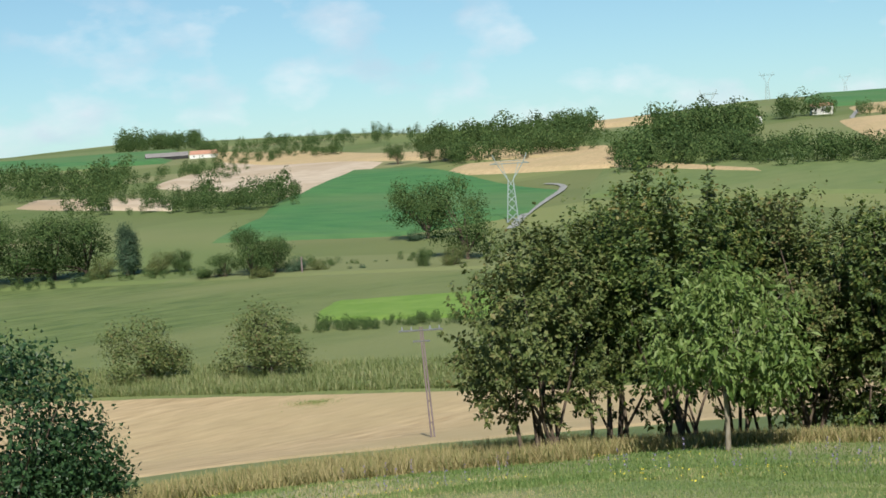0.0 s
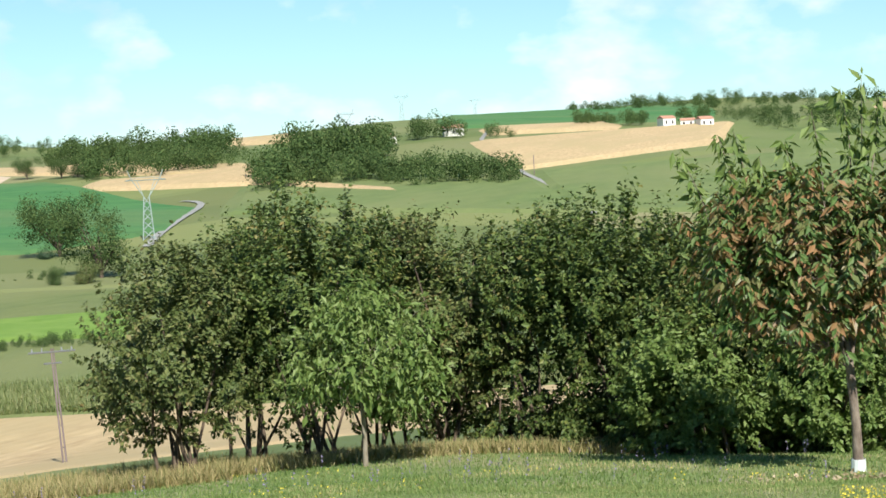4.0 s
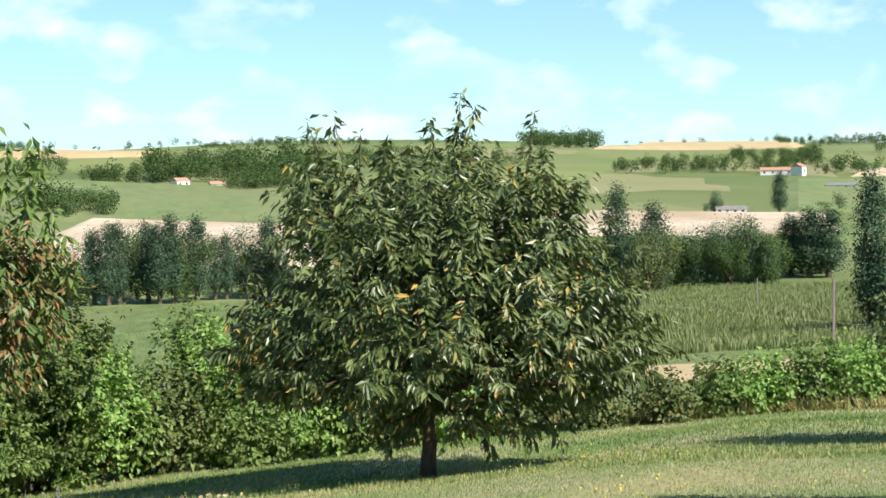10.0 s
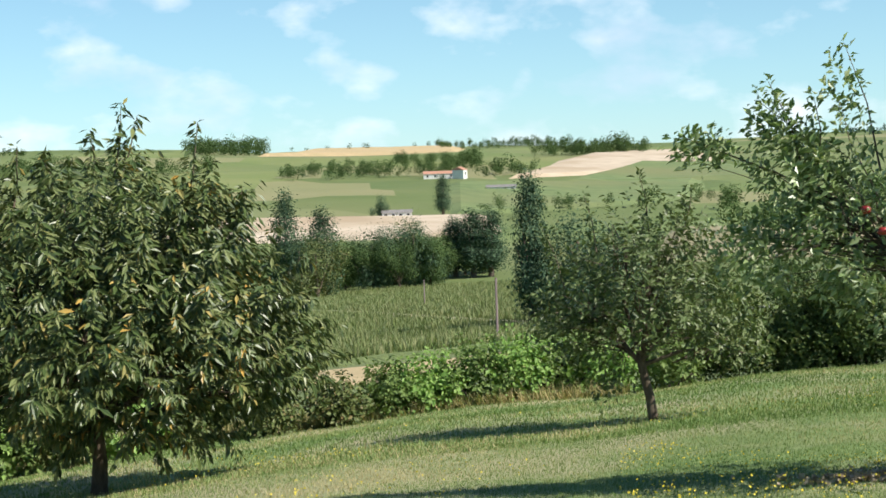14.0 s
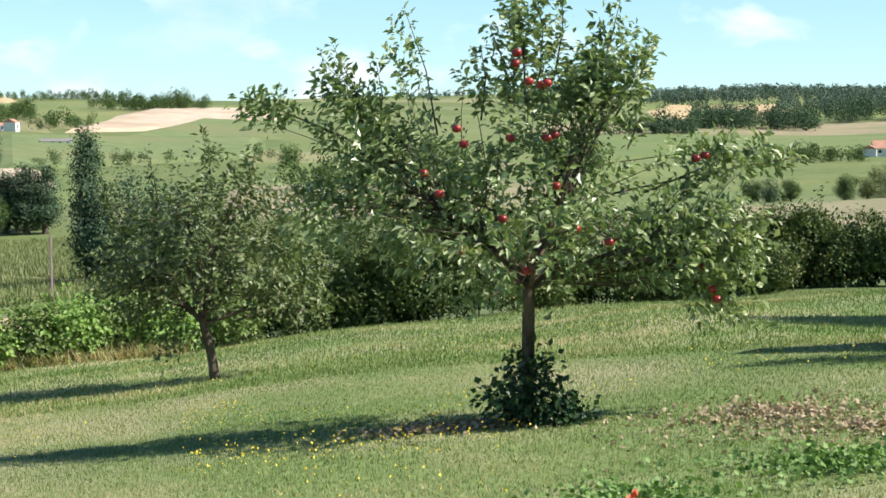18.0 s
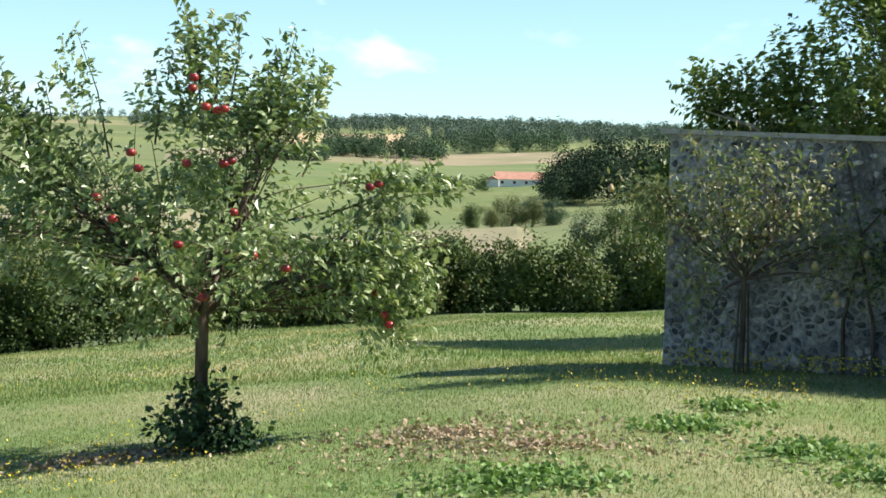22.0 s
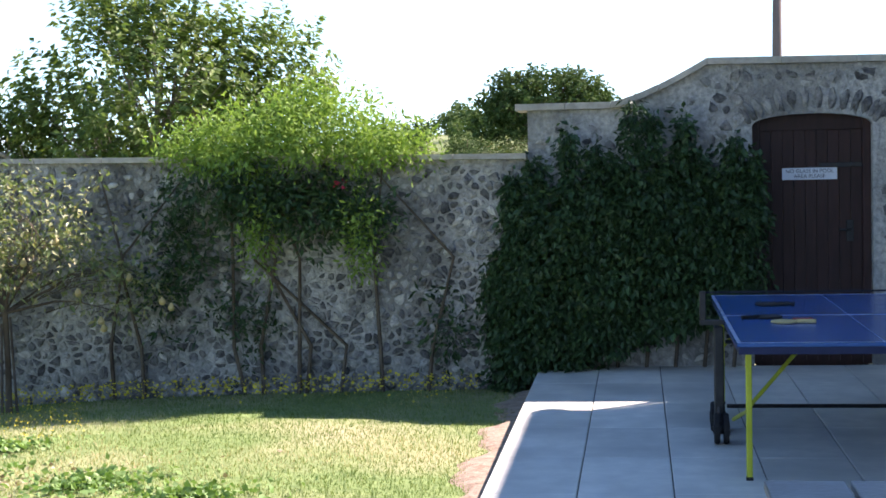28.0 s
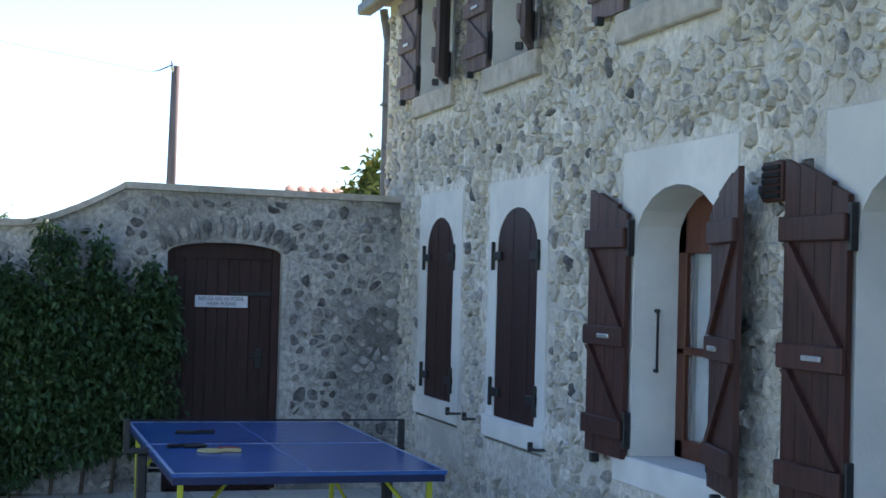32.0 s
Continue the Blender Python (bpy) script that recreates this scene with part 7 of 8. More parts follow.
for b, d, h, k, w in ((73.4, 300, 23, TALL, 0.9), (72.9, 296, 16, FULL, 0.9), (72.2, 290, 15, FULL, 1.0), (71.9, 300, 19, TALL, 1.2), (74.3, 300, 15, FULL, 1.2), (75.2, 305, 14, FULL, 1.2), (71.1, 325, 13, FULL, 1.0), (70.4, 325, 13, ROUND, 0.9), (69.6, 325, 17, FULL, 0.7), (69.0, 325, 13, ROUND, 0.9), (68.4, 328, 19, FULL, 0.75), (67.8, 328, 14, FULL, 0.9), (66.8, 365, 15.5, TALL, 1.6), (66.1, 360, 17.5, TALL, 1.5), (65.4, 360, 17, TALL, 1.6), (67.2, 640, 18.5, TALL, 1.3), (69.6, 640, 12, FULL, 0.8), (63.85, 138, 15.6, TALL, 0.75), (62.9, 142, 11.5, FULL, 0.6), (62.0, 136, 13.0, FULL, 0.95), (60.6, 134, 11.0, FULL, 0.95), (70.9, 350, 15, FULL, 1.1), (70.0, 352, 16, FULL, 1.1), (69.2, 350, 17, FULL, 1.0), (68.7, 352, 18, FULL, 1.0), (68.1, 350, 15, FULL, 1.1), (67.4, 355, 13, FULL, 1.2), (66.4, 370, 16, FULL, 1.0), (65.7, 372, 16, FULL, 1.0), (72.5, 310, 17, FULL, 1.1)):
    put(k, b, d, h, POP if k is TALL else HED, w, "trees beside the lane")
for b, d, h, w in ((38.3, 300, 6.0, 1.1), (37.6, 300, 6.4, 1.1), (36.8, 295, 5.6, 1.2), (34.8, 272, 6.0, 1.2), (34.0, 268, 5.2, 1.2), (33.2, 262, 7.4, 1.1), (32.4, 262, 7.0, 1.1), (31.6, 260, 6.4, 1.1), (30.4, 120, 5.4, 0.9), (29.2, 118, 4.6, 1.0), (28.0, 115, 4.8, 1.0), (26.6, 112, 5.0, 1.1), (25.0, 110, 5.2, 1.1), (23.4, 108, 5.2, 1.1), (41.0, 118, 4.0, 1.3), (43.0, 120, 4.6, 1.2), (45.5, 120, 5, 1.2), (48, 118, 6, 1.1), (50, 116, 6.5, 1.0), (52, 116, 7, 1.1), (54, 116, 6, 1.1), (56.5, 120, 7, 1.1), (39.7, 640, 7, 1.0)):
    put(FULL if h > 5 else ROUND, b, d, h, "dark green tree below the hedge", w, "trees below the hedge")
for b, d, h, w in ((9.9, 88, 2.6, 1.4), (8.3, 84, 2.4, 1.5), (6.6, 76, 2.9, 1.5), (5.6, 60, 2.9, 1.4), (4.6, 58, 3.0, 1.3), (3.4, 60, 3.0, 1.3), (7.2, 62, 2.2, 1.6), (12.6, 96, 3.0, 1.4)):
    put(FULL, b, d, h, "bushy tree on the rise behind the wall", w, "trees behind the wall")


def woods(name, b0, b1, d0, d1, n, h0, h1, label, leaf=L_WOOD, seed=1, clumps=320, grain=0.068):
    """A stand of far trees as one mass of clumps with an uneven top, with trunks below."""
    rng = np.random.default_rng(seed)
    b, d = rng.uniform(min(b0, b1), max(b0, b1), n), rng.uniform(d0, d1, n)
    x, y = -np.sin(np.radians(b)) * d, np.cos(np.radians(b)) * d
    z, h = land(x, y), rng.uniform(h0 * 0.75, h1, n) * np.where(rng.random(n) < 0.15, 1.25, 1.0)
    r = h * rng.uniform(0.3, 0.48, n)
    # every crown is a heap of rounded lobes, its leaf clumps lying on their skins
    lobes = 6
    per = clumps // lobes
    q = rng.normal(size=(n, lobes, 3))
    q /= np.linalg.norm(q, axis=2, keepdims=True)
    q[:, 0] *= 0.15
    mid = np.stack([x, y, z + h * 0.55], -1)[:, None] + q * np.stack([r * 0.62, r * 0.62, h * 0.25], -1)[:, None]
    big = np.stack([r * 0.62, r * 0.62, h * 0.26], -1)[:, None] * rng.uniform(0.75, 1.15, (n, lobes, 1))
    mid[:, 0, 2] -= h * 0.18
    big[:, 0] = np.stack([r * 0.8, r * 0.8, h * 0.36], -1)
    k = rng.normal(size=(n, lobes, per, 3))
    k /= np.linalg.norm(k, axis=3, keepdims=True)
    p = (mid[:, :, None] + k * big[:, :, None] * rng.uniform(0.82, 1.06, (n, lobes, per, 1))).reshape(-1, 3)
    size = np.repeat(h * grain, lobes * per) * rng.uniform(0.6, 1.4, n * lobes * per)
    ob = new(name, leaf_mesh(name, p, rng.normal(size=p.shape), size, leaf, 0.85, 0.12, seed, k.reshape(-1, 3) + [0, 0, 0.2], 0.8))
    return tagged(ob, label, "woods", kind="stuff")


woods("wood", 120.8, 115.6, 612, 700, 90, 9, 15, "dense oak wood on the hillside", seed=1)
woods("wood", 115.8, 110.6, 590, 645, 62, 7, 13, "oak wood stepping down the hillside", seed=27)
woods("wood", 119.6, 115.2, 740, 840, 62, 12, 19, "dense oak wood on the hilltop", seed=2)
woods("copse", 114.6, 112.6, 870, 910, 18, 9, 14, "trees round a hilltop house", seed=28)
woods("scrub", 112.4, 110.7, 840, 900, 9, 5, 9, "scattered bushes beside the lane", seed=29)
woods("wood", 128.6, 121.5, 870, 1000, 110, 12, 18, "wood along the skyline", seed=3)
woods("wood", 127.4, 121.3, 745, 860, 90, 8, 14, "wood above a straw field", seed=36)
woods("hedgerow", 137, 128, 1130, 1260, 90, 7, 12, "hedgerow trees on the skyline", seed=4)
woods("copse", 139.9, 136.9, 1390, 1470, 60, 16, 21, "rounded copse on the skyline", seed=5)
woods("wood", 146, 139.6, 720, 960, 120, 8, 15, "wood on the far slope", seed=6)
woods("scrub", 137.4, 133.3, 606, 676, 64, 6, 11, "scrub and small trees on a pale slope", seed=7)
woods("scrub", 142, 137.2, 620, 700, 60, 5, 10, "scrub and small trees on a pale slope", seed=37)
woods("scrub", 140.5, 135.0, 800, 1000, 40, 6, 10, "scrub round a farm", seed=8)
woods("scrub", 136.5, 131.4, 985, 1060, 60, 6, 10, "scrub along a field edge", seed=38)
woods("wood", 108.5, 96, 1320, 1440, 190, 8, 12, "dark wood along the hilltop", seed=9)
woods("wood", 108.2, 105.2, 960, 1010, 34, 8, 13, "trees beside the white farm", seed=10)
woods("hedgerow", 101.5, 94.5, 940, 1060, 45, 8, 14, "scattered trees on the slope", seed=11)
woods("wood", 91.6, 84.6, 895, 1010, 150, 12, 19, "dense wood on the far slope", seed=12)
woods("wood", 88.4, 84.6, 815, 890, 60, 9, 14, "wood edge behind a green field", seed=39)
woods("copse", 94.0, 91.8, 885, 930, 26, 8, 12, "copse behind a green field", seed=40)
woods("scrub", 96.0, 92.8, 625, 690, 40, 8, 13, "rounded bushes beside the pale field", seed=13)
woods("hedgerow", 96, 60, 1750, 1900, 80, 7, 11, "trees on the skyline", seed=14)
woods("hedgerow", 84, 76, 1000, 1150, 60, 9, 15, "trees on the far slope", seed=15)
woods("wood", 73.5, 63.5, 940, 1010, 80, 8, 13, "trees round a hamlet", seed=16)
woods("wood", 63.6, 59.3, 1230, 1310, 80, 10, 16, "dark wood above a pale field", seed=17)
woods("wood", 69.0, 65.4, 1050, 1180, 60, 8, 12, "trees round a hillside farm", seed=30)
woods("scrub", 72.4, 69.4, 1010, 1100, 22, 5, 9, "scattered bushes on the far slope", seed=31)
woods("wood", 67.3, 62.2, 1640, 1780, 60, 8, 14, "trees along the skyline", seed=32)
woods("wood", 77.0, 74.0, 1480, 1640, 70, 13, 19, "dark wood on the skyline", seed=33)
woods("hedgerow", 89.4, 83.0, 1560, 1600, 80, 6, 9, "line of trees along the ridge", seed=34)
woods("wood", 104.5, 98.0, 980, 1180, 70, 6, 12, "low wood on the hillside", seed=35)
field("green_field", M_LIGHT, [(62.2, 880), (55.0, 880), (56.5, 1080), (59.4, 1100)], "pale green mound below a pale field", lift=1.4)
woods("hedgerow", 66, 56, 640, 690, 24, 4, 8, "hedgerow on the far slope", seed=18)
woods("wood", 57, 44, 420, 640, 70, 8, 15, "trees in the valley", seed=19)
woods("wood", 43.8, 40.4, 865, 905, 40, 10, 15, "tree row along the valley", leaf=L_POPLAR, seed=20)
woods("wood", 40.6, 35.8, 950, 1040, 90, 13, 19, "tree row along the valley", leaf=L_POPLAR, seed=41)
woods("wood", 35.6, 31.0, 1050, 1110, 50, 11, 17, "tree row along the valley", leaf=L_POPLAR, seed=42)
woods("hedgerow", 38.4, 34.2, 545, 600, 34, 5, 8, "bushes between a meadow and the corn", seed=43)
woods("forest", 37.4, 17, 1190, 1460, 420, 11, 16, "forest below the far skyline", leaf=L_FAR_HAZE, seed=45, clumps=150, grain=0.1)
woods("forest", 48, 17, 1430, 1900, 800, 11, 16, "forest below the far skyline", leaf=L_FAR_HAZE, seed=21, clumps=126, grain=0.115)
woods("forest", 52, 17, 1900, 2300, 620, 7, 12, "forest along the far skyline", leaf=L_FAR_HAZE, seed=22, clumps=108, grain=0.125)
woods("hedgerow", 134.2, 124.2, 188, 196, 130, 0.9, 2.0, "dark hedge between two corn fields", seed=23)
woods("wood", 31.9, 30.4, 400, 470, 22, 10, 14, "dark trees beside a farm", leaf=L_PINE, seed=24, clumps=780, grain=0.042)
woods("wood", 30.8, 18, 400, 500, 110, 14, 20, "dark trees on the slope behind the wall", leaf=L_PINE, seed=44, clumps=780, grain=0.042)
woods("wood", 14, 2, 100, 150, 75, 1.8, 3.4, "bushes on the rise behind the wall", seed=25, grain=0.1)
woods("hedgerow", 150, 127.5, 352, 362, 110, 1.5, 3.0, "low hedge along the stream", seed=26)

# ---------- farm buildings ----------
M_WHITE = mat("white_farm_wall", (0.7, 0.69, 0.65), (0.8, 0.79, 0.75), 0.4)
M_FARROOF = mat("orange_tile_roof", (0.42, 0.22, 0.15), (0.52, 0.29, 0.2), 0.6)
M_GREYROOF = mat("grey_slate_roof", (0.2, 0.19, 0.18), (0.28, 0.26, 0.25), 0.6)
M_HOLE = mat("dark_opening", (0.03, 0.03, 0.03), (0.05, 0.05, 0.05), 1)


def house(bearing, distance, long, deep, high, ridge, roof, label, turn=0.0, doors=3, wall=None, name="farmhouse"):
    ob = thing(name, stand(bearing, distance) @ Matrix.Rotation(radians(turn), 4, "Z"), label, "house")
    bm = bmesh.new()
    box(bm, (-long / 2, -deep / 2, -2.0), (long / 2, deep / 2, high))
    part("wall", bm, wall or M_WHITE, ob)
    bm = bmesh.new()
    prism(bm, [(-deep / 2 - 0.4, high), (deep / 2 + 0.4, high), (0, high + ridge)], lambda u, v, w: Vector((-long / 2 - 0.3 + w, u, v)), long + 0.6)
    part("roof", bm, roof, ob)
    for k in range(doors):
        x = -long / 2 + long * (k + 0.5) / doors
        bm = bmesh.new()
        box(bm, (x - 0.6, -deep / 2 - 0.06, high * 0.35), (x + 0.6, -deep / 2 + 0.1, high * 0.75))
        part("window", bm, M_HOLE, ob)
    return ob


house(104.75, 955, 9, 8, 5.5, 1.8, M_FARROOF, "white farmhouse with a low tiled roof", 30, 2)
house(103.95, 965, 9, 7, 3.6, 1.6, M_FARROOF, "low white barn with an orange roof", 0, 2)
house(103.3, 955, 9, 8, 5.2, 1.8, M_FARROOF, "white farmhouse with a low tiled roof", 25, 2)
house(90.25, 880, 9, 7, 3.2, 2.0, M_FARROOF, "small white house with an orange roof", 35, 2)
house(88.8, 880, 10, 7, 1.6, 1.8, M_FARROOF, "low house with an orange roof", 10, 2)
house(32.95, 640, 21, 10, 3.0, 3.2, M_FARROOF, "long farm building with an orange tiled roof", 6, 4)
house(33.95, 636, 5, 6, 3.2, 1.6, M_FARROOF, "white gabled farmhouse end", 75, 1)
house(66.5, 925, 5, 8, 5.5, 2, M_FARROOF, "white gabled barn on the slope", 60, 1)
house(67.3, 935, 20, 8, 3.0, 1.8, M_FARROOF, "long low barn with an orange roof", 0, 4)
house(64.9, 800, 16, 7, 2.4, 1.2, M_GREYROOF, "long low pale farm shed", 0, 4)
house(138.1, 1150, 32, 10, 2.6, 3.0, M_GREYROOF, "long grey-roofed farm building", 5, 5, M_HOLE)
house(136.7, 1140, 20, 10, 2.8, 3.0, M_FARROOF, "farmhouse with an orange tiled roof", -10, 3)
house(115.6, 850, 9, 8, 4.5, 2.0, M_FARROOF, "white house among hillside trees", 40, 2)
house(113.0, 900, 12, 8, 4.5, 2.0, M_FARROOF, "house with an orange roof on the hill", 10, 3)
house(41.6, 985, 9, 8, 4, 2, M_GREYROOF, "white house in a far hamlet", 20, 2)
house(40.6, 990, 11, 8, 4, 2, M_GREYROOF, "white house in a far hamlet", -15, 2)
house(39.4, 1900, 14, 8, 5, 2, M_FARROOF, "small house on a far ridge", 0, 2)
house(36.6, 1900, 14, 8, 5, 2, M_FARROOF, "small house on a far ridge", 0, 2)
house(69.0, 640, 13, 6, 2.0, 1.2, M_GREYROOF, "long pale shed beside the lane", 0, 4, name="shed")

# ---------- pylons and poles ----------
M_LATTICE = mat("galvanised_lattice", (0.28, 0.35, 0.32), (0.36, 0.43, 0.4), 0.5, rough=0.5, metal=0.2)


def pylon(bearing, distance, high, label, thick):
    ob = thing("pylon", stand(bearing, distance), label, "pylon")
    h, w = high, high * 0.17
    wt = high * 0.075
    for sx in (-1, 1):
        for sy in (-1, 1):
            part("leg", tube_mesh("leg", [([(sx * w / 2, sy * w / 2, -1), (sx * wt / 2, sy * wt / 2, h * 0.62)], [thick, thick])], M_LATTICE, 4), None, ob)
    runs = []
    lv = [0, 0.14, 0.27, 0.39, 0.5, 0.62]
    for a, b in zip(lv, lv[1:]):
        wa, wb = w + (wt - w) * a / 0.62, w + (wt - w) * b / 0.62
        for s in (-1, 1):
            runs += [([(-wa / 2, s * wa / 2, a * h), (wb / 2, s * wb / 2, b * h)], [thick * 0.6] * 2), ([(wa / 2, s * wa / 2, a * h), (-wb / 2, s * wb / 2, b * h)], [thick * 0.6] * 2)]
            runs += [([(s * wa / 2, -wa / 2, a * h), (s * wb / 2, wb / 2, b * h)], [thick * 0.6] * 2)]
    part("lattice", tube_mesh("lattice", runs, M_LATTICE, 4), None, ob)
    ww = high * 0.2
    for s in (-1, 1):
        part("fork_arm", tube_mesh("fork_arm", [([(s * wt / 2, 0, h * 0.62), (s * ww, 0, h * 0.88), (s * ww * 1.25, 0, h)], [thick * 0.8] * 3), ([(s * wt / 2, 0, h * 0.62), (s * ww * 0.65, 0, h * 0.88)], [thick * 0.6] * 2)], M_LATTICE, 4), None, ob)
    part("crossarm", tube_mesh("crossarm", [([(-ww * 1.45, 0, h * 0.86), (ww * 1.45, 0, h * 0.86)], [thick * 0.8] * 2), ([(-ww * 1.45, 0, h * 0.86), (-ww * 0.6, 0, h * 0.9), (ww * 0.6, 0, h * 0.9), (ww * 1.45, 0, h * 0.86)], [thick * 0.5] * 4)], M_LATTICE, 4), None, ob)
    return ob


pylon(124.9, 452, 21, "pale green lattice pylon beside the lane", 0.17)
pylon(117.15, 880, 20, "grey lattice pylon in the hillside wood", 0.2)
pylon(114.95, 1300, 24, "faint lattice pylon on the skyline", 0.18)
pylon(112.1, 1700, 24, "faint lattice pylon on the skyline", 0.18)
lp = thing("power_pole", stand(128.6, 86), "weathered double wooden power pole with crossarms", "pole")
for s in (-1, 1):
    part("pole", tube_mesh("pole", [([(s * 0.1 + 0.13, 0, -0.4), (s * 0.06 - 0.18, 0, 6.75)], [0.06, 0.05])], M_POLE, 8), None, lp)
for z in (1.0, 2.3, 3.6, 4.9):
    part("spacer", tube_mesh("spacer", [([(0.02 - z * 0.045, 0, z), (0.22 - z * 0.045, 0, z)], [0.04, 0.04])], M_POLE, 6), None, lp)
for z, l in ((6.55, 1.3), (5.9, 0.5)):
    arm = part("crossarm", tube_mesh("crossarm", [([(-0.2 - l, 0, z), (-0.2 + l, 0, z)], [0.06, 0.06])], M_STEEL, 6), None, lp)
    top_arm = arm if z > 6 else top_arm
for x in (-1.3, -0.75, 0.35, 0.9):
    part("insulator", tube_mesh("insulator", [([(x, 0, 6.6), (x, 0, 6.8)], [0.05, 0.03])], M_STEEL, 6), None, top_arm)
for b, d, h, r in ((65.19, 118, 5.4, 0.11), (68.03, 212, 4.3, 0.1), (109.9, 640, 9, 0.2), (134.7, 145, 2.3, 0.07), (133.25, 340, 4.2, 0.22)):
    po = thing("field_pole", stand(b, d), "plain grey wooden pole beside a field", "pole")
    part("pole", tube_mesh("pole", [([(0, 0, -0.5), (0, 0, h)], [r, r * 0.8])], M_POLE, 8), None, po)


# ---------- grass and flowers ----------
G_GRASS = leafy("grass_blades", [(0.101, 0.174, 0.047), (0.174, 0.254, 0.077), (0.273, 0.311, 0.121), (0.49, 0.409, 0.23)], spread=(0.0, 0.45, 0.72, 0.97), rough=0.6, through_light=0.25, patch=0.42, drift=1.8, chance=0.7, spec=0.2)
G_DRY = leafy("dry_grass", [(0.16, 0.2, 0.07), (0.34, 0.3, 0.14), (0.5, 0.4, 0.22)], rough=0.8, through_light=0.3, patch=0.8, spec=0.1)
M_BUTTER = mat("yellow_petals", (0.62, 0.5, 0.03), (0.75, 0.62, 0.08), 30, rough=0.6)
M_VIOLET = mat("violet_petals", (0.17, 0.15, 0.24), (0.24, 0.21, 0.32), 30, rough=0.7)
M_LITTER = leafy("fallen_leaves", [(0.25, 0.18, 0.11), (0.39, 0.3, 0.19), (0.52, 0.44, 0.31)], through_light=0.1)
L_CLOVER = leafy("clover_leaves", [(0.106, 0.2, 0.052), (0.17, 0.3, 0.084), (0.254, 0.38, 0.126)])
rng = np.random.default_rng(77)


def scatter(n, b0, b1, r0, r1, power=1.0):
    b = np.radians(rng.uniform(b0, b1, n))
    r = r0 + (r1 - r0) * rng.random(n) ** power
    x, y = -np.sin(b) * r, np.cos(b) * r
    keep = (x < TERRACE_X - 0.08)
    # nothing behind the garden wall's line near the wall
    side = (x - WALL_A.x) * _wn.x + (y - WALL_A.y) * _wn.y
    along = (x - WALL_A.x) * _wd.x + (y - WALL_A.y) * _wd.y
    keep &= ~((side < 0.03) & (along > -0.1))
    return x[keep], y[keep]


def blades(name, x, y, tall, material, label, wide=0.011, lean=0.5):
    """Single blades of grass, each a narrow bent triangle pair."""
    n = len(x)
    z = land(x, y) - 0.01
    h = tall * rng.uniform(0.5, 1.3, n)
    a = rng.uniform(0, 2 * math.pi, n)
    d = np.stack([np.cos(a), np.sin(a), np.zeros(n)], -1)
    s = np.stack([-np.sin(a), np.cos(a), np.zeros(n)], -1)
    p = np.stack([x, y, z], -1)
    tip = p + d * (h * lean * rng.uniform(0.2, 1.2, n))[:, None] + np.array([0, 0, 1]) * h[:, None]
    w = wide * rng.uniform(0.6, 1.4, n)[:, None]
    v = np.stack([p - s * w / 2, p + s * w / 2, tip], 1).reshape(-1, 3)
    f = np.arange(n * 3).reshape(-1, 3)
    return tagged(new(name, sheet(name, v, f, material)), label, "grass", kind="stuff")


x, y = scatter(620000, 1, 150, 6.2, 15, 1.0)
blades("grass", x, y, 0.034, G_GRASS, "short mown lawn grass with dry patches", wide=0.0072, lean=0.8)
x, y = scatter(260000, 24, 150, 14, 28, 1.0)
blades("grass", x, y, 0.05, G_GRASS, "short mown lawn grass with dry patches", wide=0.018)
x, y = scatter(60000, 122, 150, 20.5, 30, 1.0)
blades("tall_grass", x, y, 0.26, G_DRY, "tall dry grass along the lawn edge", wide=0.022, lean=0.9)
x, y = scatter(30000, 105, 126, 21.5, 27, 1.0)
blades("tall_grass", x, y, 0.2, G_DRY, "tall dry grass along the lawn edge", wide=0.022, lean=0.9)
x, y = scatter(26000, 60, 92, 25.5, 30, 1.0)
blades("tall_grass", x, y, 0.24, G_DRY, "tall dry grass along the lawn edge", wide=0.025, lean=0.9)
# weeds in the stubble
c = on(133.1, 122.5)
r, a = np.abs(rng.normal(size=2600)), rng.uniform(0, 2 * math.pi, 2600)
x, y = c.x + r * (np.cos(a) * 1.9 - np.sin(a) * 1.1), c.y + r * (np.sin(a) * 0.9 + np.cos(a) * 1.4)
blades("weeds", x, y, 0.22, G_GRASS, "green weeds in the stubble", wide=0.12, lean=0.8)
# corn standing along the near edge of its field
(ax0, ay0), (ax1, ay1) = at(152, 162), at(108, 118)
u, w = rng.random(50000), rng.random(50000) ** 1.5 * 24 + 0.3
k = 1 + w / np.hypot(ax0 + (ax1 - ax0) * u, ay0 + (ay1 - ay0) * u)
x, y = (ax0 + (ax1 - ax0) * u) * k, (ay0 + (ay1 - ay0) * u) * k
L_CORN = leafy("corn_leaves", [(0.1, 0.15, 0.045), (0.18, 0.22, 0.075), (0.32, 0.31, 0.15)], patch=0.1)
blades("corn_plants", x, y, 0.85, L_CORN, "standing green corn along a field edge", wide=0.1, lean=0.7)
b, d = rng.uniform(58, 74.5, 125000), rng.uniform(112, 330, 125000)
keep = np.abs(d - np.interp(b, [58, 64.4, 65.6, 68.2, 70.6, 73.4], [143, 149, 158, 181, 210, 242])) > 6
keep &= (d > 165) | (b > 62.8)
x, y = -np.sin(np.radians(b[keep])) * d[keep], np.cos(np.radians(b[keep])) * d[keep]
blades("corn_plants", x, y, 1.0, L_CORN, "tasselled green corn beside the lane", wide=0.2, lean=0.5)


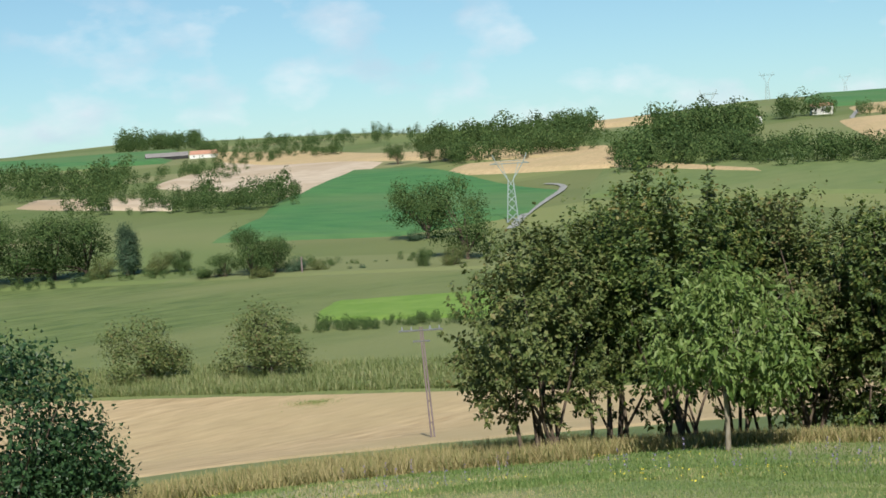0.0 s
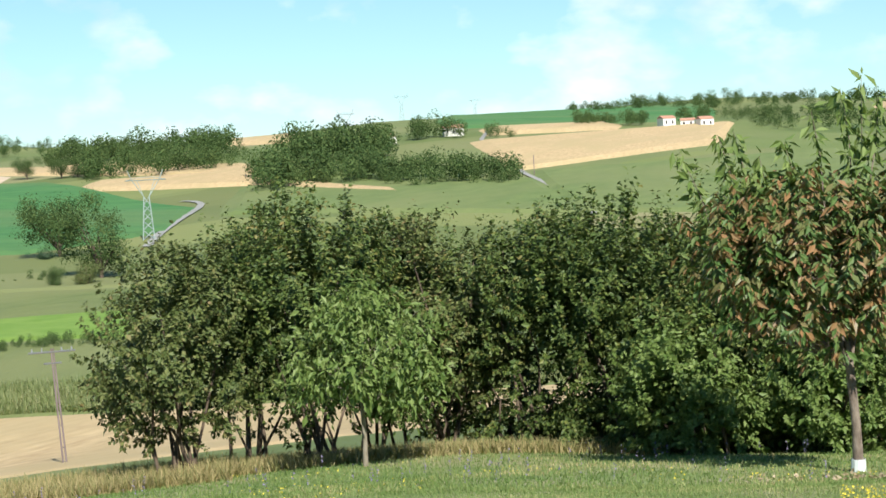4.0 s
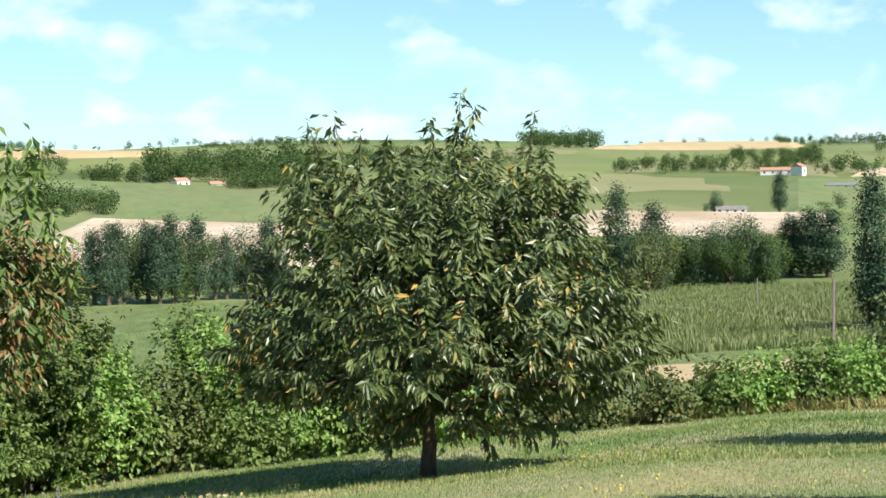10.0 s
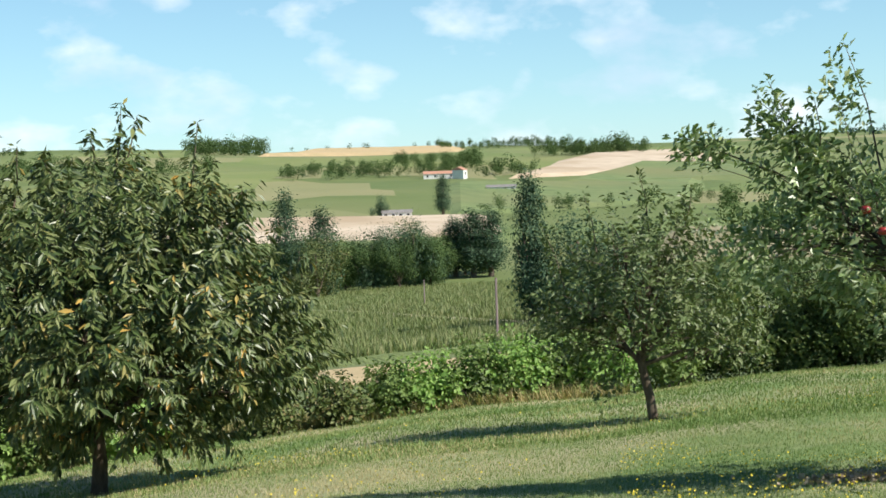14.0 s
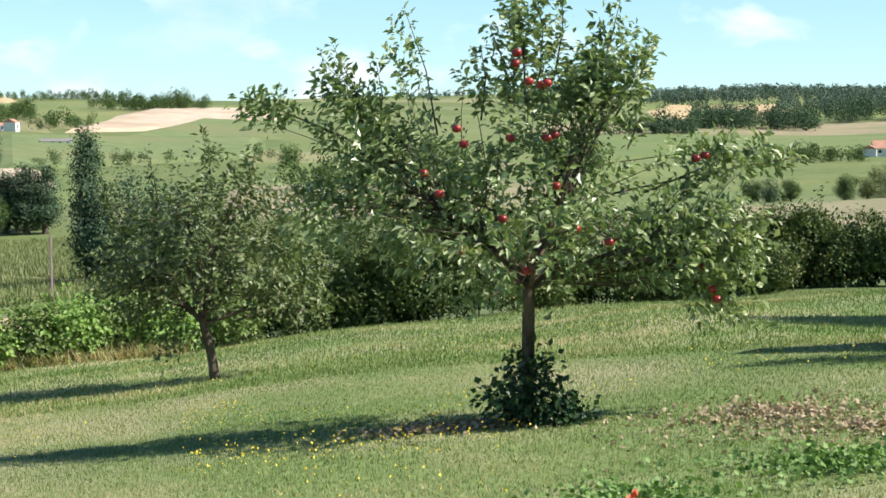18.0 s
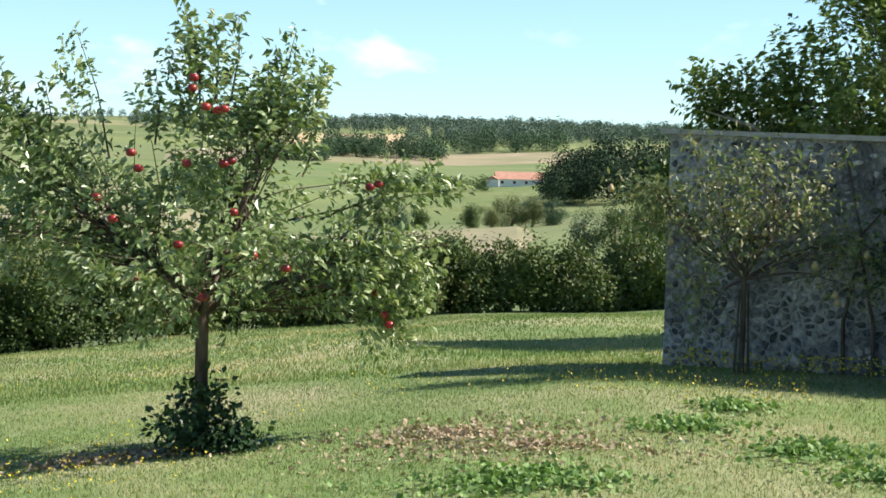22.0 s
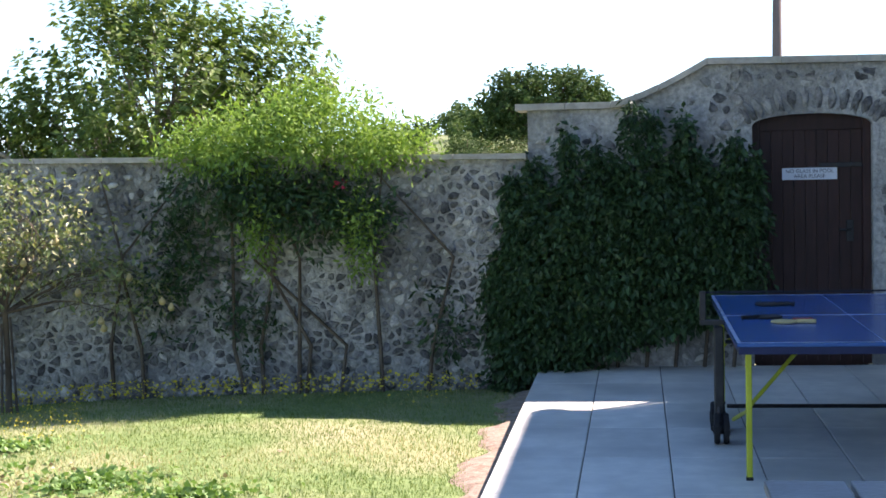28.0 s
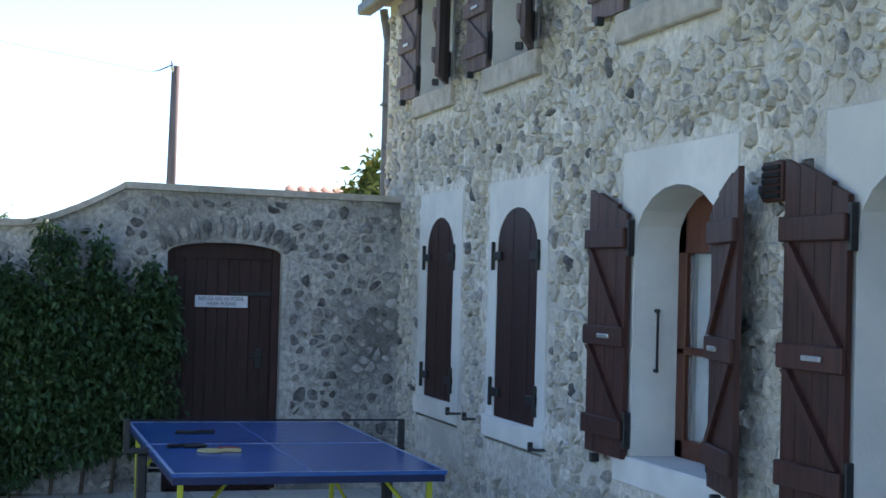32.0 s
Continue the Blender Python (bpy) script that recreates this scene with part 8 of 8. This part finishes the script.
def flecks(name, x, y, z, size, material, label, category="flowers"):
    n = len(x)
    p = np.stack([x, y, land(x, y) + z], -1)
    ax = rng.normal(size=(n, 3)) * [1, 1, 0.4]
    ob = new(name, leaf_mesh(name, p, ax, size * rng.uniform(0.6, 1.4, n), material, 0.9, 0.1, 6))
    return tagged(ob, label, category, kind="stuff")


def patchy(n, b0, b1, r0, r1, cut, scale, seed):
    x, y = scatter(n, b0, b1, r0, r1)
    k = np.array([noise.noise(Vector((a * scale, b * scale, seed))) for a, b in zip(x, y)])
    return x[k > cut], y[k > cut]


x, y = patchy(9000, 20, 150, 7, 20, 0.18, 0.35, 3.0)
flecks("flowers", x, y, rng.uniform(0.04, 0.1, len(x)), 0.017, M_BUTTER, "small yellow flowers scattered in the lawn")
x, y = patchy(3500, 22, 60, 8.5, 12.5, 0.05, 0.3, 8.0)
flecks("flowers", x, y, rng.uniform(0.04, 0.1, len(x)), 0.016, M_BUTTER, "small yellow flowers scattered in the lawn")
x, y = patchy(2600, 86, 98, 10.6, 13.6, 0.05, 0.5, 5.0)
flecks("flowers", x, y, rng.uniform(0.03, 0.08, len(x)), 0.017, M_BUTTER, "carpet of small yellow flowers in the lawn")
u = rng.uniform(0.2, WALL_LEN - 0.4, 1200)
w = np.abs(rng.normal(size=1200)) * 0.45 + 0.05
q = np.array([garden(a, 0, b) for a, b in zip(u, w)])
flecks("flowers", q[:, 0], q[:, 1], rng.uniform(0.05, 0.18, 1200), 0.026, M_BUTTER, "yellow flowers along the wall foot")
x, y = scatter(80, 95, 132, 15, 21)
flecks("flowers", np.repeat(x, 9), np.repeat(y, 9), np.tile(np.linspace(0.04, 0.22, 9), len(x)), 0.022, M_VIOLET, "violet flower spikes in the lawn")


def patch(name, bearing, distance, across, along, n, size, material, label, high=0.06, category="weeds"):
    c = on(bearing, distance)
    r, a = np.abs(rng.normal(size=n)) * 0.55, rng.uniform(0, 2 * math.pi, n)
    lx, ly = r * np.cos(a) * across * (1 + 0.25 * np.sin(a * 5)), r * np.sin(a) * along
    b = radians(bearing)
    x, y = c.x + lx * math.cos(b) - ly * math.sin(b), c.y + lx * math.sin(b) + ly * math.cos(b)
    return flecks(name, x, y, rng.uniform(0.0, high, n), size, material, label, category)


patch("clover", 33.6, 7.9, 0.75, 0.4, 1500, 0.04, L_CLOVER, "low clover patch in the lawn")
patch("clover", 26.6, 9.6, 0.45, 0.4, 700, 0.04, L_CLOVER, "low clover patch in the lawn")
patch("clover", 24.9, 10.4, 0.35, 0.3, 500, 0.04, L_CLOVER, "low clover patch in the lawn")
patch("clover", 22.0, 8.9, 0.5, 0.4, 700, 0.04, L_CLOVER, "low clover patch in the lawn")
patch("clover", 41.5, 7.2, 0.6, 0.45, 900, 0.04, L_CLOVER, "low clover patch in the lawn")
patch("clover", 18.5, 8.3, 0.5, 0.35, 700, 0.04, L_CLOVER, "low clover patch in the lawn")
patch("fallen_leaves", 36.2, 9.6, 1.1, 0.8, 1500, 0.036, M_LITTER, "brown fallen leaves on thin turf", 0.02, "leaves")
patch("fallen_leaves", 32.6, 9.0, 1.7, 0.8, 1300, 0.032, M_LITTER, "scattered dry leaves and straw on thin turf", 0.02, "leaves")
patch("fallen_leaves", 49.5, 9.9, 0.6, 0.25, 1500, 0.045, M_LITTER, "brown fallen leaves on bare soil", 0.02, "leaves")
patch("fallen_leaves", 94, 15.6, 1.6, 0.7, 1100, 0.05, M_LITTER, "brown fallen leaves under the cherry tree", 0.04, "leaves")
patch("fallen_leaves", 5.2, 10.6, 0.14, 1.7, 900, 0.035, M_LITTER, "dry leaves along the terrace edge", 0.015, "leaves")
patch("poppy", 41.5, 7.05, 0.06, 0.05, 40, 0.04, mat("orange_petals", (0.6, 0.12, 0.05), (0.7, 0.2, 0.1), 30), "orange-red flower low in the lawn", 0.07, "flowers")
M_EARTH = mat("bare_earth", (0.24, 0.17, 0.12), (0.38, 0.29, 0.22), 12, bump=0.02, fine=30)
u = np.linspace(0, 1, 30)
ex, ey = TERRACE_X - 0.004, 7.0 + 5.1 * u
ew = 0.26 + 0.07 * np.sin(u * 23) + 0.05 * np.sin(u * 51)
vv = np.concatenate([np.stack([np.full(30, ex), ey, land(np.full(30, ex), ey) + 0.035], -1), np.stack([ex - ew * 0.5, ey, land(ex - ew * 0.5, ey) + 0.03], -1), np.stack([ex - ew, ey, land(ex - ew, ey) - 0.01], -1)])
k = np.arange(29)
ff = np.concatenate([np.stack([k, k + 1, k + 31, k + 30], -1), np.stack([k + 30, k + 31, k + 61, k + 60], -1)])
tagged(new("earth_strip", sheet("earth_strip", vv, ff, M_EARTH, True)), "bare reddish earth beside the terrace", "ground", kind="structure")


for ob in (*ROUND, *TALL, *FULL):
    for o in (*ob.children_recursive, ob):
        bpy.data.objects.remove(o)
